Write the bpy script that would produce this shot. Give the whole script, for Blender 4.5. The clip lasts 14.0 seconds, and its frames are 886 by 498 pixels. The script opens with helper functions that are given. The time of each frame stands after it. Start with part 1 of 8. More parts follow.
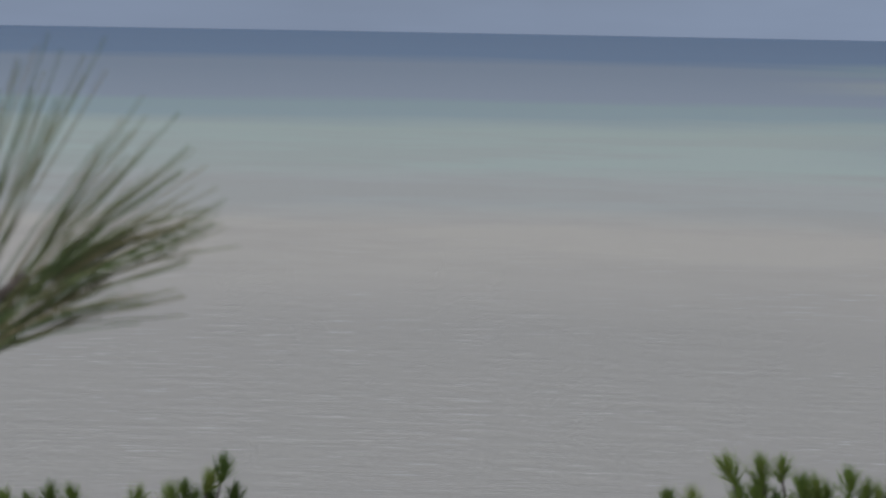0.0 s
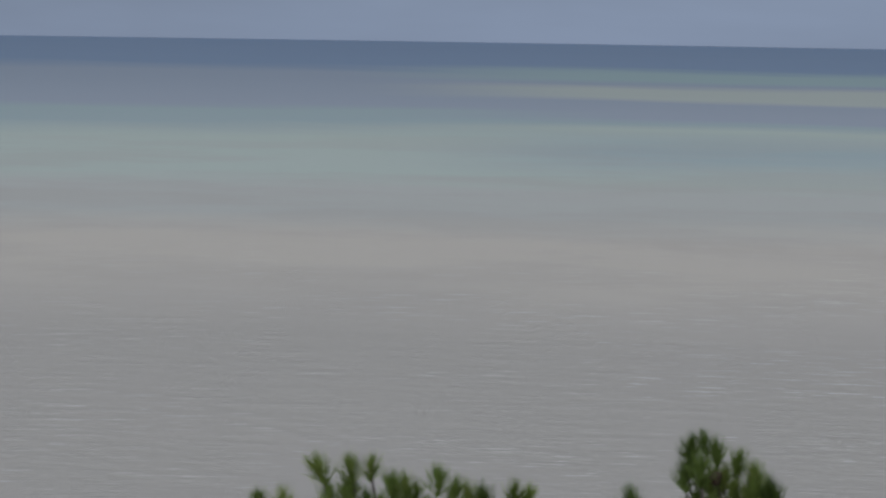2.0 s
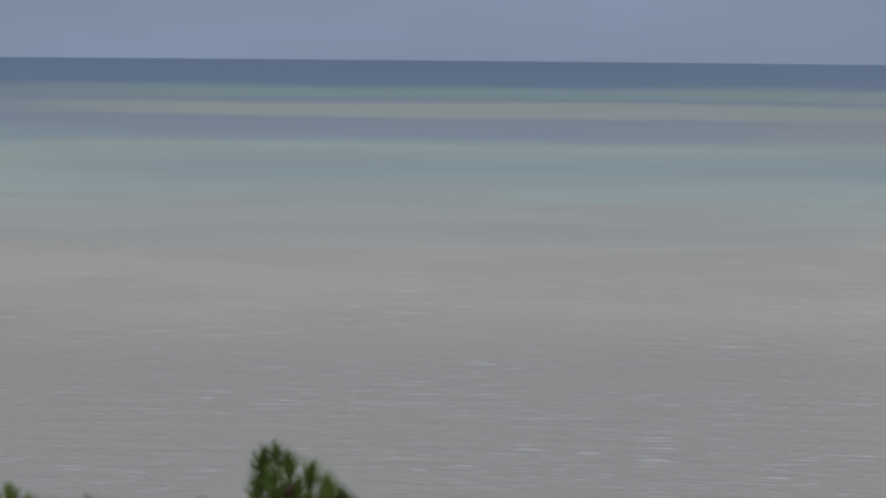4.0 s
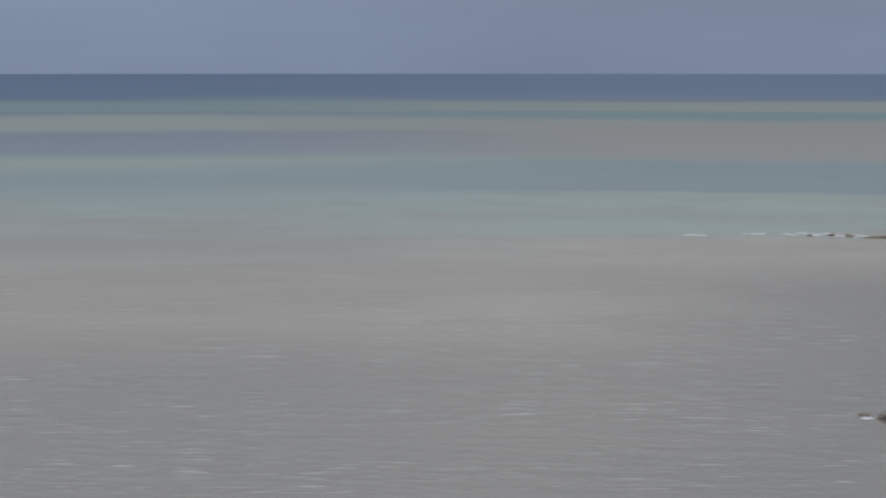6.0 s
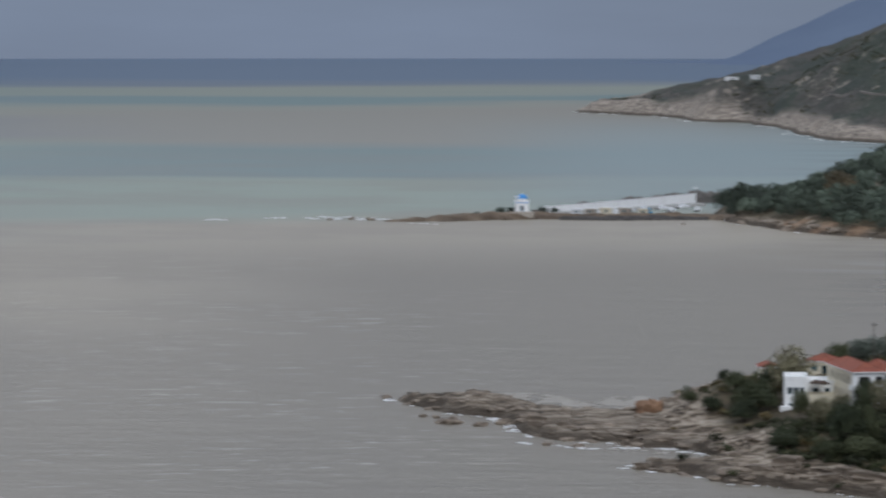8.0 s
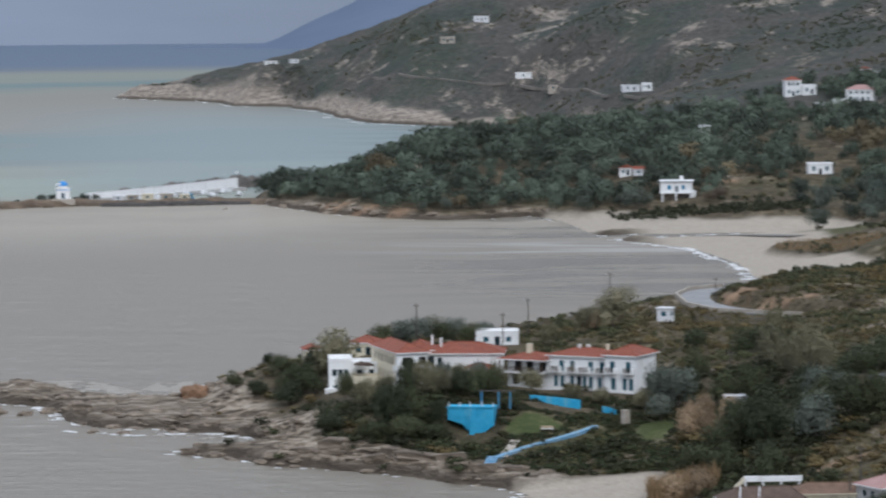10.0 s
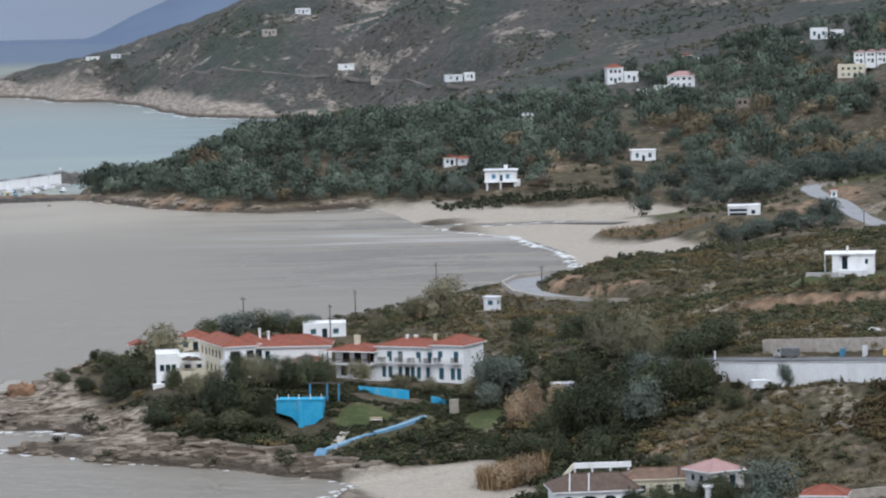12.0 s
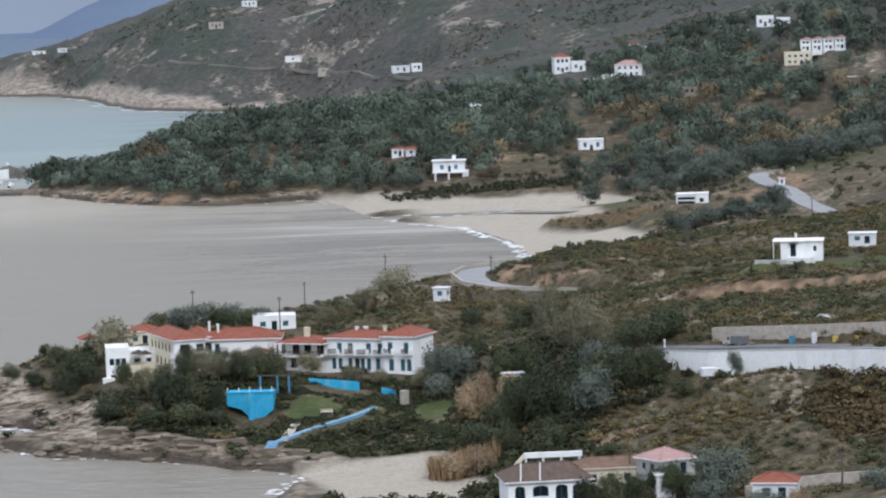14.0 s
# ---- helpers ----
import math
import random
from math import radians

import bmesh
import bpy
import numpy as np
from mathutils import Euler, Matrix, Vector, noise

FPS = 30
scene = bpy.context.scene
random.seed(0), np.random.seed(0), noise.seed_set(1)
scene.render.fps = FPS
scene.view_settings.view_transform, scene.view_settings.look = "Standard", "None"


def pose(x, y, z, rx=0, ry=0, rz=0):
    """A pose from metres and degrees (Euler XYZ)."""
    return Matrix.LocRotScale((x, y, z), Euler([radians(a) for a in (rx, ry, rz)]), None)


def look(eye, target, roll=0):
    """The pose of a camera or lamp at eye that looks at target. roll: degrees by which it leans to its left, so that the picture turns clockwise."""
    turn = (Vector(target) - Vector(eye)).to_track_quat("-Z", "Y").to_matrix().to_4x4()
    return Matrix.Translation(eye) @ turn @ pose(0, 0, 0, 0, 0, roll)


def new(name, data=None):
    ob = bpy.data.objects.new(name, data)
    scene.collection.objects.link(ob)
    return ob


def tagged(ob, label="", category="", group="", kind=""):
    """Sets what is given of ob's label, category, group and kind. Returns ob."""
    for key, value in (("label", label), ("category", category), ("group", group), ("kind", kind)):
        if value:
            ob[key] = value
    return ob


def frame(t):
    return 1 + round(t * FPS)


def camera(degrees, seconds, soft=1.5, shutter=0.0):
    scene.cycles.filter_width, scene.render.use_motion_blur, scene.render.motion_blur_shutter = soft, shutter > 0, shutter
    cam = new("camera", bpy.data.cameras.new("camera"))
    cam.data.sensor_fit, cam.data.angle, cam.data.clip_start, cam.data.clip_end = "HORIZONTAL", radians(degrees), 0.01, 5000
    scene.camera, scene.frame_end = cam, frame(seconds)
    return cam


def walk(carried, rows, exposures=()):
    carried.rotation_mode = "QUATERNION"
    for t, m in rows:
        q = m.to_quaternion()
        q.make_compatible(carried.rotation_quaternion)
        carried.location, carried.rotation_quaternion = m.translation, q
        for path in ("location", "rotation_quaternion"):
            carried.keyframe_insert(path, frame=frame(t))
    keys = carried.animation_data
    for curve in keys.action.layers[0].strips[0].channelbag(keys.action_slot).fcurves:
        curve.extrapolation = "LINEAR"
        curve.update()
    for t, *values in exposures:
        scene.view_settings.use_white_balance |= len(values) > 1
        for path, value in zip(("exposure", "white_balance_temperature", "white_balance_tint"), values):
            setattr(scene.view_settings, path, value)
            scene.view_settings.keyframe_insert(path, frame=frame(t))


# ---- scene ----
cam = camera(14.0, 14.0, soft=2.2, shutter=0.5)
EYE_Z = 85.0
# seconds, heading to the right of north, tilt, lean
PATH = [
    (0, -38.8, -4.409, 1.05),
    (0.5, -37.33, -4.387, 1),
    (1, -35.703, -4.354, 0.97),
    (1.5, -34.043, -4.33, 0.95),
    (2, -32.351, -4.264, 0.92),
    (2.5, -30.678, -4.205, 0.88),
    (3, -28.973, -4.147, 0.8),
    (3.5, -27.252, -4.072, 0.68),
    (4, -25.504, -3.966, 0.53),
    (4.2, -24.754, -3.943, 0.46),
    (4.72, -22.811, -3.878, 0.285),
    (5.25, -20.865, -3.816, 0.138),
    (5.78, -18.917, -3.769, 0.037),
    (6.3, -16.966, -3.751, 0),
    (6.5, -16.225, -3.752, 0),
    (7, -14.354, -3.854, 0.03),
    (7.5, -12.43, -3.915, 0.02),
    (8, -10.452, -4, 0.02),
    (8.5, -8.478, -4.071, 0),
    (9, -6.518, -4.147, -0.08),
    (9.2, -5.748, -4.169, -0.15),
    (9.72, -3.932, -4.236, -0.36),
    (10.25, -2.517, -4.305, -0.604),
    (10.78, -1.489, -4.366, -0.854),
    (11.3, -0.835, -4.41, -1.084),
    (11.5, -0.656, -4.42, -1.17),
    (12, -0.412, -4.447, -1.298),
    (12.5, -0.201, -4.472, -1.396),
    (13, -0, -4.496, -1.526),
    (13.5, 0.201, -4.541, -1.666),
    (14, 0.397, -4.613, -1.802),
]


def drift(t):
    """The lens swings a little sideways as the pan begins."""
    return -0.045 * max(0.0, 1 - t / 0.9) ** 2


walk(cam, [(t, pose(drift(t), 0, EYE_Z, 90 + tilt, 0, -head) @ pose(0, 0, 0, 0, 0, lean)) for t, head, tilt, lean in PATH],
     exposures=[(0.0, 0.11, 5900, 10), (1.0, 0.08, 5900, 10), (4.0, 0.03, 5900, 10), (6.5, -0.07, 5900, 10), (7.5, -0.14, 5900, 10), (8.0, -0.06, 5900, 10), (8.5, 0.19, 5900, 10), (9.0, 0.23, 5900, 10), (11.5, 0.54, 5900, 10), (13.0, 0.60, 5900, 10), (14.0, 0.66, 5900, 10)])
cam.data.dof.use_dof = True
cam.data.dof.focus_distance = 700.0
cam.data.dof.aperture_fstop = 30.0

# ---- sky and sun: a heavy overcast, darker towards the horizon ----
SUN_EL, SUN_AZ = radians(40), radians(160)
world = bpy.data.worlds.new("overcast_sky")
scene.world = world
world.use_nodes = True
wt = world.node_tree
wt.nodes.clear()


def wnode(kind, **at):
    n = wt.nodes.new(kind)
    for k, v in at.items():
        if k == "ins":
            for i, val in v.items():
                n.inputs[i].default_value = val
    return n


w_out = wnode("ShaderNodeOutputWorld")
w_bg = wnode("ShaderNodeBackground", ins={"Strength": 1.0})
w_sky = wnode("ShaderNodeTexSky")
w_sky.sky_type = "NISHITA"
w_sky.sun_disc = False
w_sky.sun_elevation, w_sky.sun_rotation = SUN_EL, SUN_AZ
w_co = wnode("ShaderNodeTexCoord")
w_sep = wnode("ShaderNodeSeparateXYZ")
w_ramp = wnode("ShaderNodeValToRGB")
w_ramp.color_ramp.elements[0].position = 0.0
w_ramp.color_ramp.elements[0].color = (0.165, 0.196, 0.262, 1)
w_ramp.color_ramp.elements[1].position = 1.0
w_ramp.color_ramp.elements[1].color = (0.95, 0.97, 1.0, 1)
for pos, col in ((0.015, (0.172, 0.202, 0.272, 1)), (0.10, (0.27, 0.29, 0.335, 1)), (0.35, (0.66, 0.68, 0.72, 1))):
    e = w_ramp.color_ramp.elements.new(pos)
    e.color = col
w_map = wnode("ShaderNodeMapping", ins={"Scale": (2.5, 2.5, 14.0)})
w_noise = wnode("ShaderNodeTexNoise", ins={"Scale": 1.6, "Detail": 5.0, "Roughness": 0.55})
w_cl = wnode("ShaderNodeMapRange", ins={"From Min": 0.3, "From Max": 0.7, "To Min": 0.86, "To Max": 1.14})
w_rain = wnode("ShaderNodeMapRange", ins={"From Min": -0.36, "From Max": -0.06, "To Min": 1.05, "To Max": 0.89})
w_both = wnode("ShaderNodeMath")
w_both.operation = "MULTIPLY"
w_mul = wnode("ShaderNodeMixRGB", ins={"Fac": 1.0})
w_mul.blend_type = "MULTIPLY"
w_skym = wnode("ShaderNodeMixRGB", ins={"Fac": 1.0, "Color2": (0.012, 0.012, 0.012, 1)})
w_skym.blend_type = "MULTIPLY"
w_add = wnode("ShaderNodeMixRGB", ins={"Fac": 1.0})
w_add.blend_type = "ADD"
for a, b in ((w_co.outputs["Generated"], w_sep.inputs[0]), (w_sep.outputs["Z"], w_ramp.inputs[0]), (w_co.outputs["Generated"], w_map.inputs[0]),
             (w_map.outputs[0], w_noise.inputs["Vector"]), (w_noise.outputs["Fac"], w_cl.inputs["Value"]), (w_ramp.outputs[0], w_mul.inputs["Color1"]),
             (w_sep.outputs["X"], w_rain.inputs["Value"]), (w_rain.outputs[0], w_both.inputs[0]), (w_cl.outputs[0], w_both.inputs[1]), (w_both.outputs[0], w_mul.inputs["Color2"]), (w_sky.outputs[0], w_skym.inputs["Color1"]), (w_mul.outputs[0], w_add.inputs["Color1"]),
             (w_skym.outputs[0], w_add.inputs["Color2"]), (w_add.outputs[0], w_bg.inputs["Color"]), (w_bg.outputs[0], w_out.inputs["Surface"])):
    wt.links.new(a, b)
sun = new("sun", bpy.data.lights.new("sun", "SUN"))
sun.data.energy, sun.data.angle, sun.data.color = 0.9, radians(14), (1.0, 0.96, 0.9)
sun.matrix_world = look((0, 0, 0), (-math.sin(SUN_AZ) * math.cos(SUN_EL), -math.cos(SUN_AZ) * math.cos(SUN_EL), -math.sin(SUN_EL)))
sun.location = (0, 0, 400)


# ---- materials ----
def nodes_of(name):
    m = bpy.data.materials.new(name)
    m.use_nodes = True
    t = m.node_tree
    t.nodes.clear()
    out = t.nodes.new("ShaderNodeOutputMaterial")
    b = t.nodes.new("ShaderNodeBsdfPrincipled")
    t.links.new(b.outputs[0], out.inputs["Surface"])
    return m, t, b


def tex(t, scale, detail=4.0, rough=0.6, stretch=(1, 1, 1), space="Object", distortion=0.0):
    co = t.nodes.new("ShaderNodeTexCoord")
    mp = t.nodes.new("ShaderNodeMapping")
    mp.inputs["Scale"].default_value = stretch
    n = t.nodes.new("ShaderNodeTexNoise")
    n.inputs["Scale"].default_value, n.inputs["Detail"].default_value, n.inputs["Roughness"].default_value = scale, detail, rough
    n.inputs["Distortion"].default_value = distortion
    t.links.new(co.outputs[space], mp.inputs[0])
    t.links.new(mp.outputs[0], n.inputs["Vector"])
    return n.outputs["Fac"]


def ramp(t, fac, stops):
    r = t.nodes.new("ShaderNodeValToRGB")
    r.color_ramp.elements[0].position, r.color_ramp.elements[0].color = stops[0][0], (*stops[0][1], 1)
    r.color_ramp.elements[1].position, r.color_ramp.elements[1].color = stops[-1][0], (*stops[-1][1], 1)
    for p, c in stops[1:-1]:
        r.color_ramp.elements.new(p).color = (*c, 1)
    t.links.new(fac, r.inputs[0])
    return r.outputs[0]


def mix(t, fac, a, b, mode="MIX"):
    n = t.nodes.new("ShaderNodeMixRGB")
    n.blend_type = mode
    for sock, v in ((n.inputs[0], fac), (n.inputs[1], a), (n.inputs[2], b)):
        if isinstance(v, (int, float)):
            sock.default_value = v
        elif isinstance(v, tuple):
            sock.default_value = (*v, 1)
        else:
            t.links.new(v, sock)
    return n.outputs[0]


def maths(t, op, a, b=0.0, c=0.0):
    n = t.nodes.new("ShaderNodeMath")
    n.operation = op
    for sock, v in zip(n.inputs, (a, b, c)):
        if isinstance(v, (int, float)):
            sock.default_value = v
        else:
            t.links.new(v, sock)
    return n.outputs[0]


def span(t, v, lo, hi, a=0.0, b=1.0):
    n = t.nodes.new("ShaderNodeMapRange")
    n.interpolation_type = "SMOOTHSTEP"
    for k, x in (("From Min", lo), ("From Max", hi), ("To Min", a), ("To Max", b)):
        n.inputs[k].default_value = x
    t.links.new(v, n.inputs["Value"])
    return n.outputs[0]


def bump(t, b, height, strength, distance):
    n = t.nodes.new("ShaderNodeBump")
    n.inputs["Strength"].default_value, n.inputs["Distance"].default_value = strength, distance
    t.links.new(height, n.inputs["Height"])
    t.links.new(n.outputs[0], b.inputs["Normal"])


def surface(name, a, b2, scale=1.0, rough=0.8, grain=8.0, relief=0.02, metal=0.0, dirt=None, stretch=(1, 1, 1), spec=0.3):
    """Two tones in broad patches, a finer grain over them and a little relief."""
    m, t, b = nodes_of(name)
    broad = tex(t, scale, 3, 0.6, stretch)
    fine = tex(t, scale * grain, 3, 0.6, stretch)
    col = ramp(t, broad, [(0.3, a), (0.7, b2)])
    col = mix(t, span(t, fine, 0.35, 0.7, 0.0, 0.35), col, tuple(x * 0.55 for x in a))
    if dirt:
        col = mix(t, span(t, tex(t, scale * 0.6, 5, 0.7, (1, 1, 0.25)), 0.52, 0.72, 0, 0.7), col, dirt)
    t.links.new(col, b.inputs["Base Color"])
    b.inputs["Roughness"].default_value, b.inputs["Metallic"].default_value = rough, metal
    b.inputs["Specular IOR Level"].default_value = spec
    if relief:
        bump(t, b, fine, 0.6, relief)
    return m


WHITE = surface("white_limewash", (0.80, 0.80, 0.80), (0.86, 0.86, 0.85), 0.5, 0.85, dirt=(0.60, 0.59, 0.57))
WHITE_OLD = surface("stained_white_render", (0.66, 0.67, 0.69), (0.78, 0.78, 0.79), 0.35, 0.9, dirt=(0.42, 0.41, 0.40))
CREAM = surface("cream_render", (0.66, 0.60, 0.46), (0.72, 0.66, 0.52), 0.5, 0.85, dirt=(0.48, 0.43, 0.34))
OCHRE = surface("ochre_render", (0.52, 0.40, 0.26), (0.60, 0.47, 0.32), 0.5, 0.85)
STONE = surface("rubble_stone", (0.20, 0.17, 0.14), (0.36, 0.31, 0.26), 1.6, 0.95, relief=0.08)
PALE_STONE = surface("pale_stone", (0.34, 0.30, 0.25), (0.52, 0.47, 0.41), 1.2, 0.95, relief=0.08)
TILE = surface("terracotta_tiles", (0.21, 0.062, 0.040), (0.29, 0.098, 0.060), 0.8, 0.85, dirt=(0.15, 0.07, 0.05))
PINK_TILE = surface("faded_pink_tiles", (0.36, 0.215, 0.20), (0.44, 0.285, 0.265), 0.7, 0.85)
BROWN_TILE = surface("brown_weathered_tiles", (0.085, 0.060, 0.048), (0.15, 0.105, 0.08), 0.9, 0.9)
CONCRETE = surface("grey_concrete", (0.38, 0.37, 0.36), (0.50, 0.49, 0.47), 0.6, 0.9, dirt=(0.28, 0.27, 0.26))
PALE_ASPHALT = surface("sun_bleached_asphalt", (0.24, 0.24, 0.245), (0.31, 0.31, 0.31), 0.2, 0.9)
ASPHALT = surface("worn_asphalt", (0.13, 0.13, 0.135), (0.19, 0.19, 0.195), 0.25, 0.9)
POOL_BLUE = surface("sky_blue_paint", (0.035, 0.36, 0.62), (0.07, 0.44, 0.70), 0.7, 0.7, dirt=(0.20, 0.42, 0.50))
PATH_BLUE = surface("faded_blue_paint", (0.12, 0.30, 0.48), (0.30, 0.43, 0.54), 0.9, 0.8, dirt=(0.30, 0.31, 0.30))
SHUTTER = surface("blue_green_shutter_paint", (0.02, 0.08, 0.11), (0.03, 0.11, 0.14), 2.0, 0.6, relief=0.01)
DARK_WOOD = surface("dark_wood", (0.045, 0.03, 0.022), (0.09, 0.06, 0.04), 3.0, 0.8)
GREY_WOOD = surface("weathered_pole_wood", (0.07, 0.06, 0.055), (0.13, 0.115, 0.10), 3.0, 0.9)
BARK = surface("grey_brown_bark", (0.07, 0.055, 0.045), (0.14, 0.115, 0.095), 3.0, 0.95, relief=0.03)
TIMBER = surface("pale_timber", (0.42, 0.33, 0.23), (0.55, 0.45, 0.33), 1.5, 0.85)
METAL = surface("dull_metal", (0.35, 0.36, 0.37), (0.45, 0.46, 0.47), 2.0, 0.5, metal=0.6)
DOME_BLUE = surface("blue_dome_paint", (0.05, 0.25, 0.62), (0.09, 0.33, 0.70), 1.0, 0.6)
BOAT_PAINT = surface("white_boat_paint", (0.70, 0.71, 0.73), (0.8, 0.8, 0.8), 1.0, 0.4)
YELLOW = surface("yellow_paint", (0.55, 0.38, 0.10), (0.62, 0.45, 0.14), 2.0, 0.7)
SIGN_BLUE = surface("blue_panel_paint", (0.06, 0.22, 0.36), (0.09, 0.27, 0.42), 2.0, 0.7)
ROCK = surface("shore_rock", (0.075, 0.058, 0.044), (0.36, 0.295, 0.230), 0.5, 0.9, relief=0.15, stretch=(1, 1, 2.5))


def pane_material():
    m, t, b = nodes_of("dark_window_glass")
    b.inputs["Base Color"].default_value = (0.012, 0.016, 0.02, 1)
    b.inputs["Roughness"].default_value = 0.12
    return m


PANE = pane_material()


def leaf_material(name, dark, light, dry=None, leafy=0.4):
    """Leaves: darker and lighter plants by object, and leaf by leaf."""
    m, t, b = nodes_of(name)
    info = t.nodes.new("ShaderNodeObjectInfo")
    geo = t.nodes.new("ShaderNodeNewGeometry")
    att = t.nodes.new("ShaderNodeAttribute")
    att.attribute_name = "tint"
    fac = maths(t, "ADD", maths(t, "MULTIPLY", info.outputs["Random"], 0.6), maths(t, "MULTIPLY_ADD", geo.outputs["Random Per Island"], leafy, 0.2 - leafy / 2))
    col = ramp(t, fac, [(0.05, dark), (0.95, light)] if dry is None else [(0.05, dark), (0.7, light), (1.0, dry)])
    col = mix(t, 1.0, col, att.outputs["Color"], "MULTIPLY")
    t.links.new(col, b.inputs["Base Color"])
    b.inputs["Roughness"].default_value = 0.75
    b.inputs["Specular IOR Level"].default_value = 0.2
    return m


LEAF_DARK = leaf_material("dark_evergreen_leaves", (0.024, 0.032, 0.018), (0.084, 0.092, 0.046), leafy=0.3)
LEAF_GREY = leaf_material("grey_green_leaves", (0.052, 0.066, 0.054), (0.150, 0.168, 0.136), leafy=0.3)
LEAF_OLIVE = leaf_material("olive_brown_leaves", (0.072, 0.069, 0.042), (0.215, 0.195, 0.120), leafy=0.3)
LEAF_STRAW = leaf_material("pale_olive_straw_leaves", (0.092, 0.088, 0.056), (0.25, 0.225, 0.145), leafy=0.3)
LEAF_DRY = leaf_material("dry_brown_leaves", (0.15, 0.105, 0.065), (0.40, 0.295, 0.19))
# woodland greens cooled: some distance haze is put into these tones
LEAF_WOOD = leaf_material("mixed_woodland_leaves", (0.029, 0.038, 0.031), (0.092, 0.108, 0.084), leafy=0.2)
LEAF_RUSSET = leaf_material("russet_woodland_leaves", (0.070, 0.054, 0.040), (0.185, 0.140, 0.100), leafy=0.16)
LEAF_SCRUB = leaf_material("scrub_leaves", (0.030, 0.033, 0.021), (0.100, 0.098, 0.062), leafy=0.28)
NEEDLE = leaf_material("pine_needles", (0.038, 0.064, 0.013), (0.128, 0.176, 0.034), (0.25, 0.26, 0.07))
NEEDLE_NEAR = leaf_material("long_pine_needles", (0.030, 0.050, 0.018), (0.075, 0.100, 0.035), (0.16, 0.13, 0.07))


def sea_material():
    """Muddy flood water near the land, turquoise beyond and dark blue far out, in long bands."""
    m, t, b = nodes_of("muddy_sea_water")
    co = t.nodes.new("ShaderNodeTexCoord")
    sep = t.nodes.new("ShaderNodeSeparateXYZ")
    t.links.new(co.outputs["Object"], sep.inputs[0])
    x, y = sep.outputs["X"], sep.outputs["Y"]
    off = maths(t, "SQRT", maths(t, "ADD", maths(t, "MULTIPLY", x, x), maths(t, "MULTIPLY", y, y)))
    side = maths(t, "DIVIDE", x, maths(t, "MAXIMUM", y, 50.0))
    big = tex(t, 0.0011, 4, 0.55, distortion=0.8)
    mid = tex(t, 0.006, 4, 0.6)
    streak = tex(t, 0.004, 5, 0.62, (0.35, 1.0, 1.0), distortion=0.5)
    wob = maths(t, "ADD", maths(t, "MULTIPLY", maths(t, "SUBTRACT", big, 0.5), 0.13), maths(t, "MULTIPLY", maths(t, "SUBTRACT", streak, 0.5), 0.11))
    dist = maths(t, "MULTIPLY", off, maths(t, "ADD", 1.0, wob))
    k = maths(t, "DIVIDE", dist, 5000.0)
    mud, mud2, green, teal, blue, violet = (0.198, 0.170, 0.132), (0.246, 0.210, 0.158), (0.184, 0.222, 0.182), (0.120, 0.170, 0.170), (0.066, 0.104, 0.164), (0.114, 0.139, 0.174)
    loam = tuple(v * 0.82 for v in mud)
    # mud and green brightened: sun glare put into the eastern water's colour
    glare_mud, glare_green = (0.282, 0.245, 0.190), (0.205, 0.246, 0.202)
    deep, dun, grey, pale = (0.052, 0.088, 0.148), (0.194, 0.184, 0.156), (0.192, 0.194, 0.165), (0.186, 0.204, 0.176)
    west = ramp(t, k, [(0.0, loam), (0.17, loam), (0.19, mud), (0.212, mud2), (0.240, mud2), (0.262, grey), (0.290, grey), (0.312, green), (0.385, green), (0.425, teal), (0.465, teal), (0.490, violet), (0.66, violet), (0.72, blue), (1.0, deep)])
    middle = ramp(t, k, [(0.0, loam), (0.165, loam), (0.182, mud), (0.197, mud2), (0.235, mud2), (0.260, grey), (0.292, grey), (0.304, green), (0.36, teal), (0.41, green), (0.435, teal),
                         (0.450, violet), (0.515, violet), (0.535, pale), (0.58, pale), (0.605, violet), (0.635, teal), (0.69, teal), (0.725, blue), (1.0, deep)])
    east = ramp(t, k, [(0.0, mud), (0.17, mud), (0.20, glare_mud), (0.27, glare_mud), (0.284, glare_green), (0.338, glare_green), (0.352, teal), (0.400, teal), (0.425, dun), (0.54, dun), (0.565, grey),
                       (0.59, teal), (0.615, teal), (0.635, pale), (0.68, pale), (0.715, violet), (0.76, (0.086, 0.122, 0.180)), (1.0, (0.078, 0.114, 0.174))])
    turn = maths(t, "ADD", side, maths(t, "MULTIPLY", maths(t, "SUBTRACT", big, 0.5), 0.10))
    col = mix(t, span(t, turn, -0.68, -0.56), west, middle)
    col = mix(t, span(t, turn, -0.43, -0.24), col, east)
    col = mix(t, maths(t, "MULTIPLY", span(t, mid, 0.40, 0.62, 0.0, 0.34), span(t, off, 1400.0, 2300.0, 1.0, 0.0)), col, tuple(v * 0.75 for v in mud))
    # waves lie across the wind that blows in from the open sea
    round_ = t.nodes.new("ShaderNodeCombineXYZ")
    t.links.new(maths(t, "MULTIPLY", maths(t, "ARCTAN2", x, y), 850.0), round_.inputs[0])
    t.links.new(off, round_.inputs[1])

    def waves(scale, detail, rough, stretch):
        mp, n = t.nodes.new("ShaderNodeMapping"), t.nodes.new("ShaderNodeTexNoise")
        mp.inputs["Scale"].default_value = stretch
        n.inputs["Scale"].default_value, n.inputs["Detail"].default_value, n.inputs["Roughness"].default_value = scale, detail, rough
        t.links.new(round_.outputs[0], mp.inputs[0])
        t.links.new(mp.outputs[0], n.inputs["Vector"])
        return n.outputs["Fac"]

    chop = waves(0.20, 5, 0.64, (0.33, 2.3, 1))
    swell = waves(0.05, 3, 0.6, (0.5, 1.6, 1))
